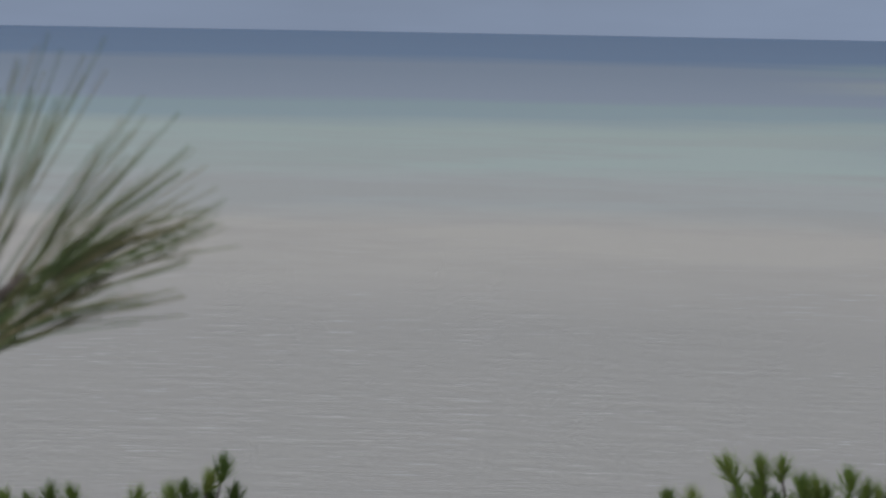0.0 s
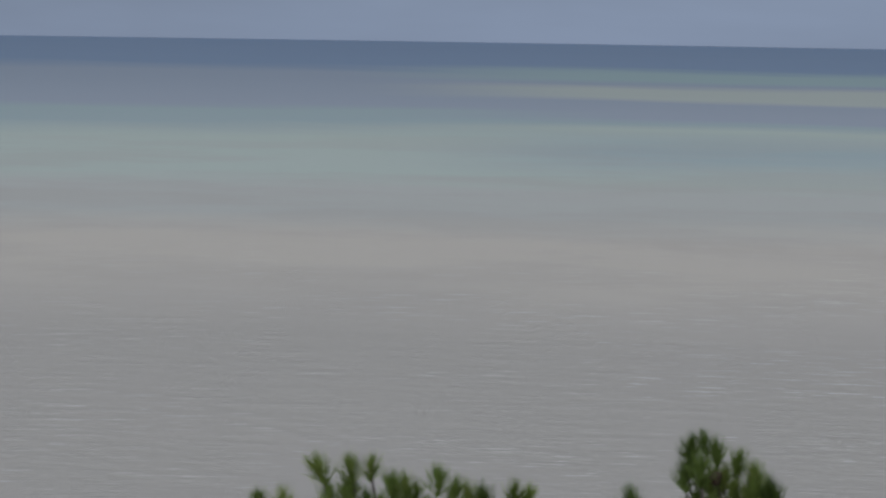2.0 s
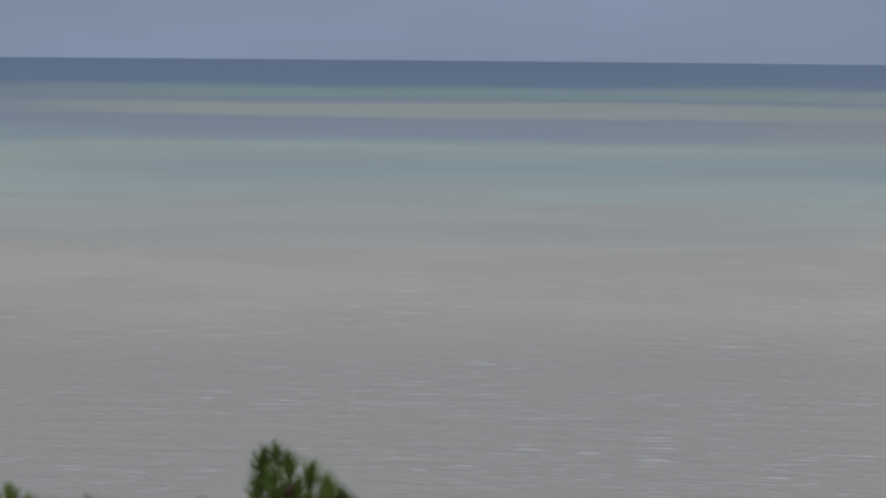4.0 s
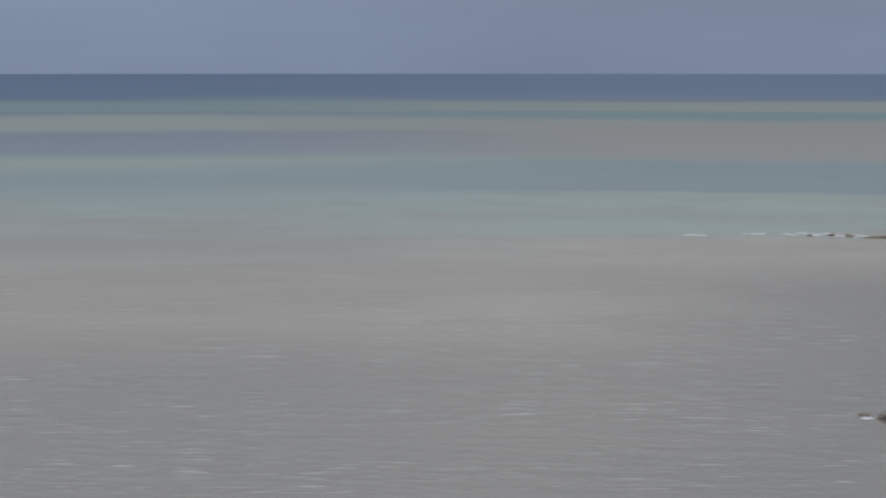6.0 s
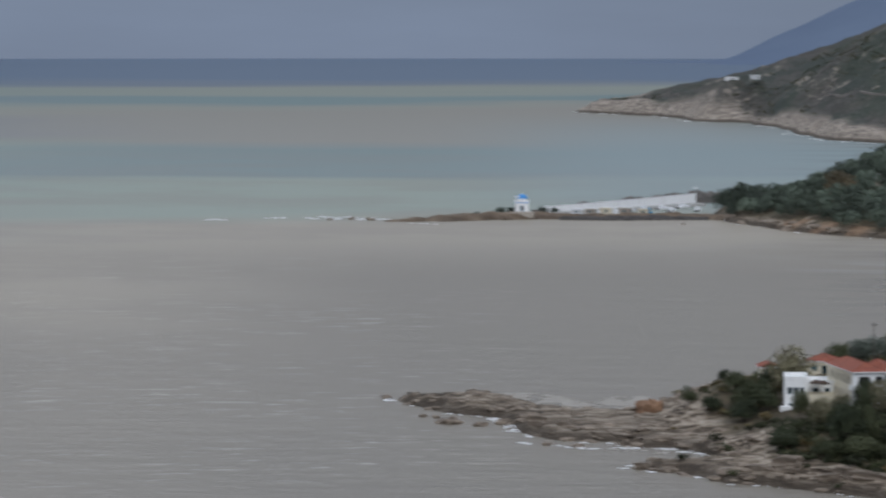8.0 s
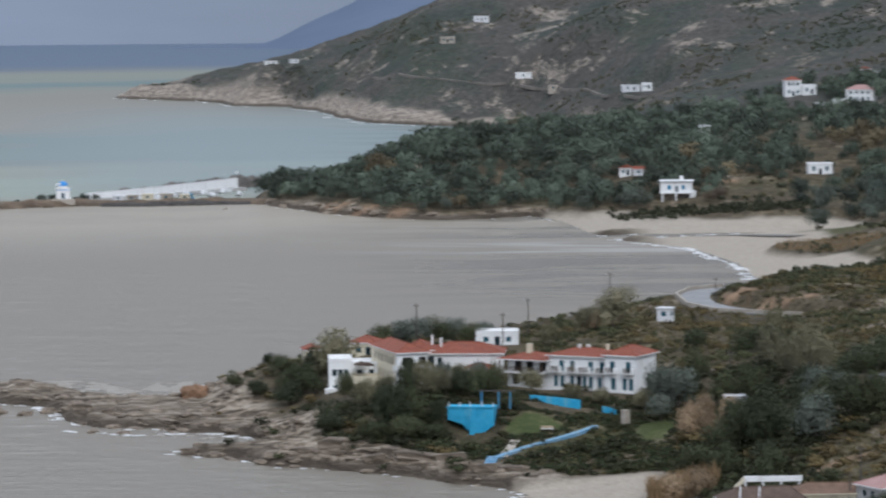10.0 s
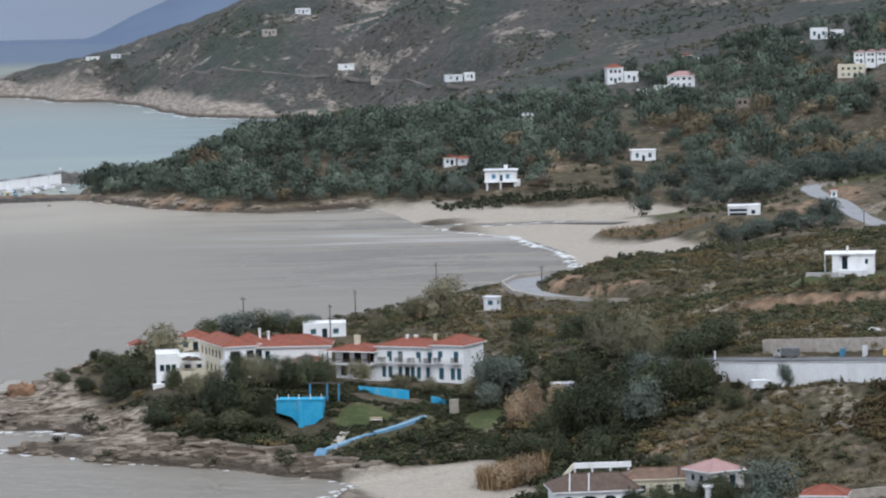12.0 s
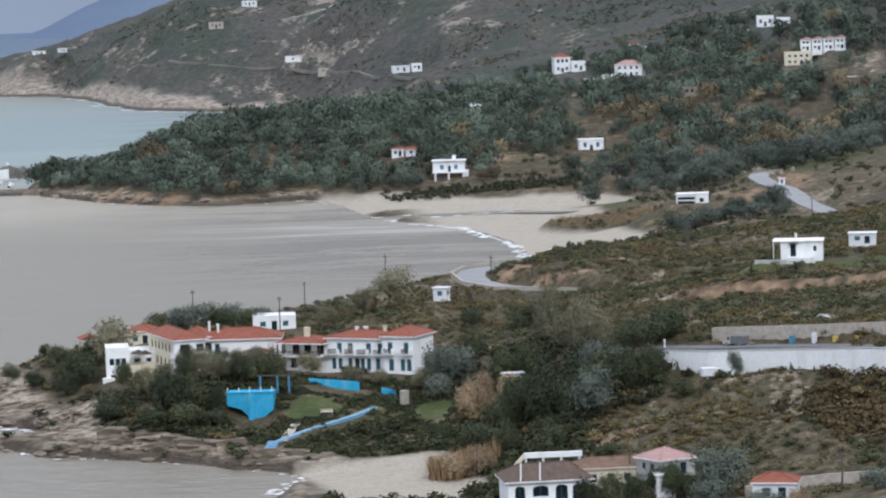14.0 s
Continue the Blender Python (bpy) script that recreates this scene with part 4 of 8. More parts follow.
def long_wall(name, path, h0, h1, thick, mat, label, category="wall", kind="", base=None, cap=None):
    """A wall along points (x, y, top z); its foot goes h below."""
    root = thing(name, label, category, pose(*path[0]), kind=kind)
    inv = Vector(path[0])
    for (a, b) in zip(path, path[1:]):
        a, b = Vector(a) - inv, Vector(b) - inv
        d = Vector((b.x - a.x, b.y - a.y, 0)).normalized()
        n = Vector((d.y, -d.x, 0)) * thick / 2
        sh = Shape()
        steps = max(1, int((b - a).length / 2.5))
        for k in range(steps):
            p, q = a.lerp(b, k / steps), a.lerp(b, (k + 1) / steps)
            for s in (1, -1):
                lo, hi = UP * -h0, UP * 0
                pts = [p + n * s + lo, q + n * s + lo, q + n * s + hi, p + n * s + hi]
                sh.quad(*(pts if s > 0 else pts[::-1]))
            sh.quad(p + n, q + n, q - n, p - n)
        for p in (a, b):
            sh.quad(p + n - UP * h0, p - n - UP * h0, p - n, p + n)
        part("wall_panel", sh.mesh("wall_panel", mat), root)
        if cap:
            c = Shape()
            m2 = n * 1.35
            c.quad(a + m2 + UP * 0.1, b + m2 + UP * 0.1, b - m2 + UP * 0.1, a - m2 + UP * 0.1)
            for s in (1, -1):
                c.quad(a + m2 * s, b + m2 * s, b + m2 * s + UP * 0.1, a + m2 * s + UP * 0.1)
            part("coping", c.mesh("coping", cap), root)
    return root


def pole(x, y, z, h, arm=True):
    root = thing("utility_pole", "weathered wooden pole with a crossarm for cables", "pole", pose(x, y, z), "utility poles")
    part("post", Shape().tube((0, 0, -0.6), (0, 0, h), 0.15, 0.10, 8).mesh("post", GREY_WOOD), root)
    if arm:
        part("crossarm", Shape().box(-0.7, -0.06, h - 0.6, 0.7, 0.06, h - 0.48).mesh("crossarm", GREY_WOOD), root)
        for k in (-0.6, 0, 0.6):
            part("insulator", Shape().tube((k, 0, h - 0.48), (k, 0, h - 0.3), 0.06, 0.04, 6).mesh("insulator", METAL), root)
    return root


def lump(name, r, h, seed, mat, sub=3, rough=0.35):
    bm = bmesh.new()
    bmesh.ops.create_icosphere(bm, subdivisions=sub, radius=1.0)
    for v in bm.verts:
        n = noise.fractal(v.co * 1.3 + Vector((seed * 7.1, 0, 0)), 1.0, 2.0, 4)
        lay = round((v.co.z + 0.4 * n) * 4) / 4
        v.co = Vector((v.co.x * r * (1 + rough * n), v.co.y * r * (1 + rough * n), (0.5 * v.co.z + 0.5 * lay) * h * (1 + 0.3 * n)))
    me = bpy.data.meshes.new(name)
    bm.to_mesh(me)
    bm.free()
    me.materials.append(mat)
    return me


def boulder(x, y, z, r, h, seed, label="layered brown shore rock washed by the sea", mat=ROCK):
    ob = new("rock", lump("rock", r, h, seed, mat))
    ob.matrix_world = pose(x, y, z, 0, 0, seed * 37)
    return tagged(ob, label, "rock", "shore rocks")


# ---- roads ----
OCHRE_TRACK = surface("dusty_track", (0.17, 0.15, 0.13), (0.28, 0.25, 0.22), 0.08, 0.95)
ribbon("road", [q[:2] for q in COAST_ROAD], 5.0, ASPHALT, 0.08, "grey coast road above a white retaining wall", "road")
ribbon("road", [q[:2] for q in BEND_ROAD], 6.6, PALE_ASPHALT, 0.25, "grey asphalt road bending round a bluff", "road")
ribbon("road", [q[:2] for q in VALLEY_ROAD], 6.4, PALE_ASPHALT, 0.12, "pale grey asphalt road through the valley", "road")
ribbon("road", [(-182, 2350), (-150, 2256), (-115.5, 2200), (-94, 2172), (-78, 2154), (-53, 2119), (-44.5, 2092), (-17, 1960), (6, 1915), (25, 1890), (60, 1840)], 1.3, OCHRE_TRACK, 0.4, "pale track cut along the far hillside", "road", passes=40)
WET_MUD = surface("wet_river_mud", (0.085, 0.07, 0.055), (0.14, 0.12, 0.098), 0.15, 0.35)
ribbon("stream", [(-12, 1183), (4, 1194), (20, 1184), (38, 1166), (50, 1154)], 8.0, WET_MUD, 0.05, "shallow muddy stream crossing the beach", "stream")
ribbon("road", [(95, 570), (73, 596), (66, 608.5), (60, 618)], 3.0, CONCRETE, 0.12, "narrow concrete lane between terraces", "road")
long_wall("parapet_wall", [(34, 764.4, 14.1), (24.2, 778.4, 13.4), (16, 785.8, 13.1), (9.6, 796, 13.6), (7.4, 812, 14.2), (10.6, 830, 14.0), (18.5, 846, 13.4)], 2.0, 2.0, 0.5, PALE_STONE, "low stone parapet wall round a road bend")

# ---- the hotel with shutters ----
def shuttered_hotel():
    root = thing("hotel", "white two-storey hotel with red hipped roofs and blue-green shutters", "hotel", pose(-1.5, 671, 8.0, 0, 0, -25))
    up, lo = 3.45, 0.1
    f = [("front", 1.0, up, 1.0, 2.0, "shutter"), ("front", 4.3, up, 1.0, 2.0, "shutter"), ("front", 1.2, lo, 1.0, 2.2, "shutter"), ("front", 3.6, lo, 0.9, 2.2, "shutter"), ("front", 4.9, lo, 0.9, 2.2, "shutter")]
    b = block(root, -6.3, 0, 6.3, 9.0, 6.5, WHITE, f)
    balcony(b, -6.1, -3.9, 0, up - 0.1)
    balcony(b, -2.4, -0.3, 0, up - 0.1)
    hip_roof(root, -6.3, 0, 6.3, 9.0, 6.5, 1.7, 0.55, TILE, "y", label="terracotta hipped roof")
    f = [("front", x, up - 0.35, 1.0, 1.95, "shutter") for x in (2.1, 4.4, 8.2, 10.6)]
    f += [("front", x, lo, 0.85, 2.1, "shutter") for x in (1.0, 2.3, 4.4, 7.0, 8.3, 10.2)] + [("front", 5.8, lo, 1.0, 2.1, "door")]
    b = block(root, -18.6, 1.2, 12.3, 7.8, 5.9, WHITE, f)
    for x in (-18.3, -14.7, -12.1, -8.7):
        balcony(b, x, x + 2.3, 1.2, up - 0.45)
    hip_roof(root, -18.6, 1.2, 12.3, 7.8, 5.9, 1.35, 0.55, TILE, "x", label="terracotta hipped roof")
    f = [("front", x, 2.75, 1.5, 1.85, "window") for x in (1.4, 3.9, 6.6)] + [("front", 1.0, 0.1, 1.2, 1.9, "window"), ("front", 5.0, 0.1, 1.2, 1.9, "window")]
    b = block(root, -27.5, 1.5, 8.9, 7.0, 5.0, WHITE, f, DARK_WOOD)
    sl = Shape().box(-28.3, -1.0, 2.45, -18.9, 1.5, 2.7)
    v = part("veranda", sl.mesh("veranda", WHITE), root, "white veranda slab with dark railing")
    rail = Shape()
    rail.box(-28.2, -0.95, 3.55, -19.0, -0.87, 3.65)
    for k in range(60):
        x = -28.15 + 9.1 * k / 59
        rail.box(x - 0.025, -0.93, 2.7, x + 0.025, -0.89, 3.55)
    part("railing", rail.mesh("railing", DARK_WOOD), v)
    for x in (-28.1, -23.5, -19.2):
        part("post", Shape().box(x - 0.12, -0.95, 2.7, x + 0.12, -0.7, 4.8).mesh("post", DARK_WOOD), v)
    hip_roof(root, -28.4, -0.9, 9.8, 9.2, 4.95, 1.3, 0.3, TILE, "x", label="terracotta hipped roof")
    chimney(root, -23.6, 3.0, 5.6, 7.6, CREAM, 0.9)
    chimney(root, -14.0, 5.0, 6.6, 7.7, WHITE, 0.5)
    chimney(root, -12.6, 6.0, 6.4, 7.6, WHITE, 0.6)
    chimney(root, -8.8, 6.4, 6.3, 7.8, CREAM, 0.5)
    part("sign", Shape().tube((-13.2, -0.5, 3.1), (-12.9, -0.5, 4.9), 0.05, 0.05, 6).tube((-12.5, -0.5, 3.1), (-12.9, -0.5, 4.9), 0.05, 0.05, 6).mesh("sign", TIMBER), root)


shuttered_hotel()


def terraced_hotel():
    root = thing("hotel", "white and cream terraced hotel with red tiled roofs and stairs", "hotel", pose(-34.5, 691.5, 8.0, 0, 0, 0))
    # long wing that faces the cove
    b = block(root, -7.6, 0, 14.9, 9.0, 5.0, WHITE, [("front", 0.5, 2.4, 1.3, 2.2, "window"), ("front", 2.4, 2.4, 0.9, 1.9, "window"), ("front", 9.0, 1.0, 1.2, 1.0, "window")])
    hip_roof(root, -7.6, 0, 14.9, 9.0, 5.0, 1.9, 0.6, TILE, "x", label="terracotta hipped roof")
    # wing that runs back along the slope, cream side
    w = part("wing", Shape().box(-0.1, -0.1, -1, 0.1, 0.1, -0.5).mesh("wing", CREAM), root, "cream wing with two rows of windows", pose(-12.0, -13.5, 0, 0, 0, 20))
    side = row_of("left", 6, 1.0, 0.5, 16.1, 4.0, 1.5, "window") + row_of("left", 5, 1.0, 0.5, 16.1, 1.2, 1.5, "window")
    front = [("front", 1.0, 3.6, 2.0, 2.1, "void"), ("front", 4.2, 3.6, 1.5, 2.1, "window"), ("front", 1.2, 0.3, 1.6, 2.1, "window"), ("front", 4.4, 0.3, 1.3, 2.1, "window")]
    root_wing = w
    block(root_wing, 0, 1.4, 6.0, 16.6, 6.5, CREAM, side, DARK_WOOD, 2.5, name="wing_wall")
    block(root_wing, 0, 0, 6.0, 1.4, 6.5, WHITE, front, DARK_WOOD, 2.5, name="wing_front")
    hip_roof(root_wing, 0, 0, 6.0, 18.0, 6.5, 1.6, 0.6, TILE, "y", 0.9, label="terracotta hipped roof")
    for z in (0.2, 3.4):
        sl = Shape().box(-0.9, -1.5, z - 0.2, 6.2, 0, z)
        sl.box(-0.9, -1.5, z, 6.2, -1.38, z + 0.9)
        sl.box(-0.9, -1.38, z, -0.78, 0, z + 0.9)
        part("balcony", sl.mesh("balcony", WHITE), root_wing)
    # outside stairs down from the wing
    st = Shape()
    for k in range(16):
        st.box(6.0 + 0.32 * k, -2.6, 3.2 - 0.2 * k - 2.0, 6.32 + 0.32 * k, -1.2, 3.2 - 0.2 * k)
    st.box(6.0, -2.75, 0.0, 6.3, -2.6, 4.1)
    part("stairs", st.mesh("stairs", WHITE_OLD), root_wing)
    for x, y, z in ((-6.5, 6.0, 7.9), (-4.6, 2.6, 7.7)):
        chimney(root, x, y, 6.2, z, WHITE, 0.4)
    part("link", Shape().box(-9.2, 1.5, -1.5, -7.6, 7, 5.6).mesh("link", WHITE), root)
    hip_roof(root, -11.5, 0.6, 5.5, 8.0, 5.6, 1.7, 0.3, TILE, "y", 1.0)
    # porch with its own tiles
    b = block(root, 0.6, -5.5, 5.2, 4.0, 2.6, WHITE_OLD, [("front", 1.5, 0.1, 1.2, 2.0, "door")])
    hip_roof(root, 0.6, -5.5, 5.2, 4.0, 2.6, 1.0, 0.35, TILE, "x")


terraced_hotel()


def terrace_house():
    root = thing("terrace_house", "white flat-roofed terrace building with cream stepped floors", "house", pose(-60.5, 689, 4.4, 0, 0, 6))
    f = row_of("front", 3, 0.9, 0.4, 4.0, 4.6, 1.3, "window") + [("front", 0.8, 1.4, 1.0, 1.4, "window"), ("left", 2, 4.6, 1.0, 1.3, "window")]
    block(root, 0, 0, 4.4, 8.0, 7.3, WHITE, f, foot=3)
    flat_roof(root, 0, 0, 4.4, 8.0, 7.3, 0.05, WHITE, 0.15, 0.55)
    block(root, 4.4, 1.0, 5.2, 7.0, 6.6, WHITE, [("front", 1.0, 4.4, 1.2, 1.3, "window"), ("front", 3.3, 4.4, 1.0, 1.3, "window")], foot=3)
    flat_roof(root, 4.4, 1.0, 5.2, 7.0, 6.6, 0.05, WHITE, 0.15, 0.5)
    block(root, 3.4, -4.2, 6.6, 5.2, 4.2, CREAM, row_of("front", 5, 0.7, 0.3, 6.3, 2.6, 1.0, "window") + row_of("front", 4, 0.8, 0.3, 6.3, 0.5, 1.2, "window"), DARK_WOOD, 3)
    flat_roof(root, 3.4, -4.2, 6.6, 5.2, 4.2, 0.1, CREAM, 0.15, 0.6)
    block(root, -0.8, -2.0, 2.4, 2.0, 2.2, WHITE, [("front", 0.6, 0.2, 0.8, 1.4, "window")], foot=3)
    flat_roof(root, -0.8, -2.0, 2.4, 2.0, 2.2, 0.05, WHITE, 0.12)
    st = Shape()
    for k in range(14):
        st.box(4.6, -4.6 - 0.36 * k, -3.5 - 0.2 * k, 6.4, -4.24 - 0.36 * k, 0.2 - 0.22 * k)
    part("stairs", st.mesh("stairs", CREAM), root, "cream plastered garden steps")


terrace_house()


def parasol(x, y, z, r):
    root = thing("parasol", "black folded-out terrace parasol", "parasol", pose(x, y, z), "terrace parasols")
    part("pole", Shape().tube((0, 0, 0), (0, 0, 2.3), 0.04, 0.04, 8).mesh("pole", METAL), root)
    c = Shape()
    for k in range(8):
        a, b = 2 * math.pi * k / 8, 2 * math.pi * (k + 1) / 8
        p, q = (r * math.cos(a), r * math.sin(a), 1.8), (r * math.cos(b), r * math.sin(b), 1.8)
        c.quad((0, 0, 2.4), p, q)
        c.quad(p, (p[0], p[1], 1.62), (q[0], q[1], 1.62), q)
    part("canopy", c.mesh("canopy", DARK_WOOD), root)


parasol(-54.2, 688.6, 9.6, 1.5)
parasol(-52.9, 687.4, 9.6, 1.3)

# ---- houses of the point ----
cottage("small cream house beside a tree", -66.5, 722, 8.6, 12, 3.6, 4.5, 2.0, "gable", CREAM, n=2)
cottage("small house with a red tiled roof", -56.8, 727, 8.6, -8, 5.6, 6, 2.9, "hip", CREAM, n=2)
cottage("low white flat-roofed house", -30, 738, 9.8, 3, 8.8, 6, 2.5, "parapet", WHITE, n=3)
cottage("small whitewashed concrete shed", 4.2, 747, 14.2, -20, 2.9, 2.4, 2.3, "flat", WHITE_OLD, n=1, category="shed")


def valley_house():
    root = thing("house", "white flat-roofed house on a grey terrace wall", "house", pose(71.2, 706, 24.0, 0, 0, -8))
    block(root, 0, 0, 8.2, 6.5, 3.3, WHITE, [("front", 1.9, 0.2, 1.1, 2.6, "door"), ("front", 6.4, 1.4, 0.6, 1.0, "window"), ("left", 2.0, 1.2, 1.2, 1.2, "window")], foot=3.0)
    flat_roof(root, -1.6, -0.4, 10.0, 7.2, 3.3, 0.0, WHITE, 0.22)
    part("awning", Shape().box(1.6, -0.9, 2.9, 3.4, 0, 3.05).mesh("awning", BROWN_TILE), root)
    chimney(root, 3.0, 1.0, 3.7, 4.7, WHITE, 0.4)
    part("post", Shape().tube((-1.4, -0.2, 0), (-1.4, -0.2, 3.5), 0.08, 0.08, 8).mesh("post", WHITE), root)
    block(root, 1.4, -3.5, 5.4, 3.4, 0.4, WHITE_OLD, [("front", 1.2, -1.6, 2.2, 1.3, "void")], foot=2.4, name="basement")
    long = Shape().box(-5.0, -3.6, -2.6, 1.4, -3.2, 0.1)
    part("terrace_wall", long.mesh("terrace_wall", CONCRETE), root, "grey concrete terrace wall")


valley_house()
cottage("low white shed in the scrub", 90, 728, 24.6, -10, 5.4, 3.5, 2.0, "flat", WHITE_OLD, n=2, category="shed")

# ---- coast road: white retaining wall, stone wall, bins and shelter ----
long_wall("retaining_wall", [(38.6, 582.6, 20.35), (46.0, 573.8, 20.95), (54.3, 566.2, 21.75), (67.6, 551.6, 23.15), (80, 538, 24.2)], 5.2, 5.2, 0.5, WHITE, "stained whitewashed retaining wall below a road", cap=CONCRETE)
long_wall("stone_wall", [(47.6, 584.4, 23.6), (57, 574.5, 24.6), (71, 560, 26.2), (88, 543, 27.6)], 4.4, 4.4, 0.6, PALE_STONE, "rough grey-brown stone wall beside the road")


def upright_panel(name, label, category, x, y, z, w, d, h, mat, legs=0.0):
    root = thing(name, label, category, pose(x, y, z, 0, 0, 45))
    part("body", Shape().box(-w / 2, -d / 2, legs, w / 2, d / 2, h, 0.04).mesh("body", mat), root)
    part("lid", Shape().box(-w / 2 - 0.04, -d / 2 - 0.04, h, w / 2 + 0.04, d / 2 + 0.04, h + 0.08, 0.02).mesh("lid", mat), root)
    if legs:
        for sx in (-1, 1):
            part("leg", Shape().tube((sx * (w / 2 - 0.08), 0, -0.3), (sx * (w / 2 - 0.08), 0, legs), 0.05, 0.05, 6).mesh("leg", METAL), root)


upright_panel("waste_bin", "blue roadside bin by a stone wall", "bin", 59.0, 570.5, 21.95, 0.8, 0.6, 1.35, SIGN_BLUE, 0.15)
upright_panel("waste_bin", "white roadside bin by a stone wall", "bin", 62.2, 567.2, 22.3, 0.6, 0.6, 1.7, WHITE_OLD, 0.1)
upright_panel("waste_bin", "yellow roadside bin by a stone wall", "bin", 65.2, 564.2, 22.6, 0.8, 0.6, 1.1, YELLOW, 0.2)
upright_panel("waste_bin", "pale yellow roadside bin by a stone wall", "bin", 68.2, 561.0, 22.95, 0.6, 0.5, 1.0, YELLOW, 0.2)


def vehicle(label, x, y, z, rz, length, box_mat, cab_mat):
    """A parked van or pickup: body, cab, glass, wheels with tyre and rim."""
    root = thing("van", label, "vehicle", pose(x, y, z, 0, 0, rz))
    half, w = length / 2, 0.85
    part("load_box", Shape().box(-half, -w, 0.55, half * 0.25, w, 1.85, 0.08).mesh("load_box", box_mat), root)
    cab = Shape()
    prof = [(half * 0.28, 0.45), (half, 0.45), (half, 0.95), (half * 0.78, 1.05), (half * 0.55, 1.65), (half * 0.28, 1.7)]
    n = len(prof)
    cab.quad(*[(px, -w, pz) for px, pz in prof])
    cab.quad(*[(px, w, pz) for px, pz in prof[::-1]])
    for k in range(n):
        p, q = prof[k], prof[(k + 1) % n]
        cab.quad((p[0], -w, p[1]), (p[0], w, p[1]), (q[0], w, q[1]), (q[0], -w, q[1]))
    body = part("cab", cab.mesh("cab", cab_mat), root)
    part("windscreen", Shape().box(half * 0.62, -w * 0.85, 1.12, half * 0.66, w * 0.85, 1.5).mesh("windscreen", PANE), body)
    for sy in (-1, 1):
        part("side_window", Shape().box(half * 0.34, sy * w - 0.012, 1.1, half * 0.56, sy * w + 0.012, 1.55).mesh("side_window", PANE), body)
        for px in (-half * 0.6, half * 0.62):
            tyre = part("wheel", Shape().tube((px, sy * w * 0.8, 0.32), (px, sy * w * 1.02, 0.32), 0.32, 0.32, 14).mesh("wheel", DARK_WOOD), root)
            part("rim", Shape().tube((px, sy * w * 1.02, 0.32), (px, sy * w * 1.04, 0.32), 0.18, 0.16, 10).mesh("rim", METAL), tyre)


vehicle("small parked pickup with a grey box beside a stone wall", 50.6, 576.6, 21.25, 138, 4.0, ASPHALT, CONCRETE)
cottage("pale garden shed among trees", 16.6, 640, 8.4, 12, 3.6, 2.6, 2.1, "flat", WHITE_OLD, n=1, category="shed")
vehicle("white van parked among bushes below a road wall", 46.2, 569.6, ground_z(46.2, 569.6), 10, 3.8, WHITE_OLD, WHITE_OLD)


def white_post(x, y, z, h):
    root = thing("road_marker", "white painted marker post at the road end", "post", pose(x, y, z))
    part("post", Shape().tube((0, 0, -0.3), (0, 0, h), 0.14, 0.12, 8).mesh("post", WHITE), root)
    part("cap", Shape().tube((0, 0, h), (0, 0, h + 0.12), 0.2, 0.05, 8).mesh("cap", WHITE), root)


white_post(39.6, 583.6, 20.2, 1.7)
# ---- houses by the cove ----
def arched_house():
    root = thing("house", "white house with arched veranda and brown tiled roof", "house", pose(11.8, 513.4, 6.5, 0, 0, 7))
    arch_faces = [("front", 1.0, 0.3, 1.5, 2.2, "void"), ("front", 3.6, 0.9, 2.3, 1.6, "void"), ("front", 6.9, 0.3, 1.8, 2.2, "void"), ("front", 9.4, 0.3, 1.8, 2.2, "void")]
    b = block(root, 0, 0, 12.0, 8.6, 3.1, WHITE, arch_faces)
    for _, x, z, w, h, _k in arch_faces:
        a = Shape()
        n = 10
        for k in range(n):
            g0, g1 = math.pi * k / n, math.pi * (k + 1) / n
            p0 = (x + w / 2 - (w / 2) * math.cos(g0), z + h - 0.55 + 0.55 * math.sin(g0))
            p1 = (x + w / 2 - (w / 2) * math.cos(g1), z + h - 0.55 + 0.55 * math.sin(g1))
            a.quad((p0[0], -0.005, p0[1]), (p1[0], -0.005, p1[1]), (p1[0], -0.005, z + h + 0.02), (p0[0], -0.005, z + h + 0.02))
            a.quad((p0[0], -0.005, p0[1]), (p0[0], 0.2, p0[1]), (p1[0], 0.2, p1[1]), (p1[0], -0.005, p1[1]))
        part("arch", a.mesh("arch", WHITE), b)
    hip_roof(root, 0, 0, 12.0, 8.6, 3.1, 2.1, 0.6, BROWN_TILE, "x", 0.6, label="weathered brown tiled roof with pale seams", trim=WHITE)
    for x in (1.8, 4.6):
        part("roof_seam", Shape().tube((x, -0.5, 3.32), (x + 0.8, 4.2, 5.2), 0.09, 0.09, 6).mesh("roof_seam", WHITE_OLD), root)
    part("porch_step", Shape().box(-0.6, -1.4, -1.5, 12.6, -0.02, 0.1).mesh("porch_step", WHITE_OLD), root)


arched_house()


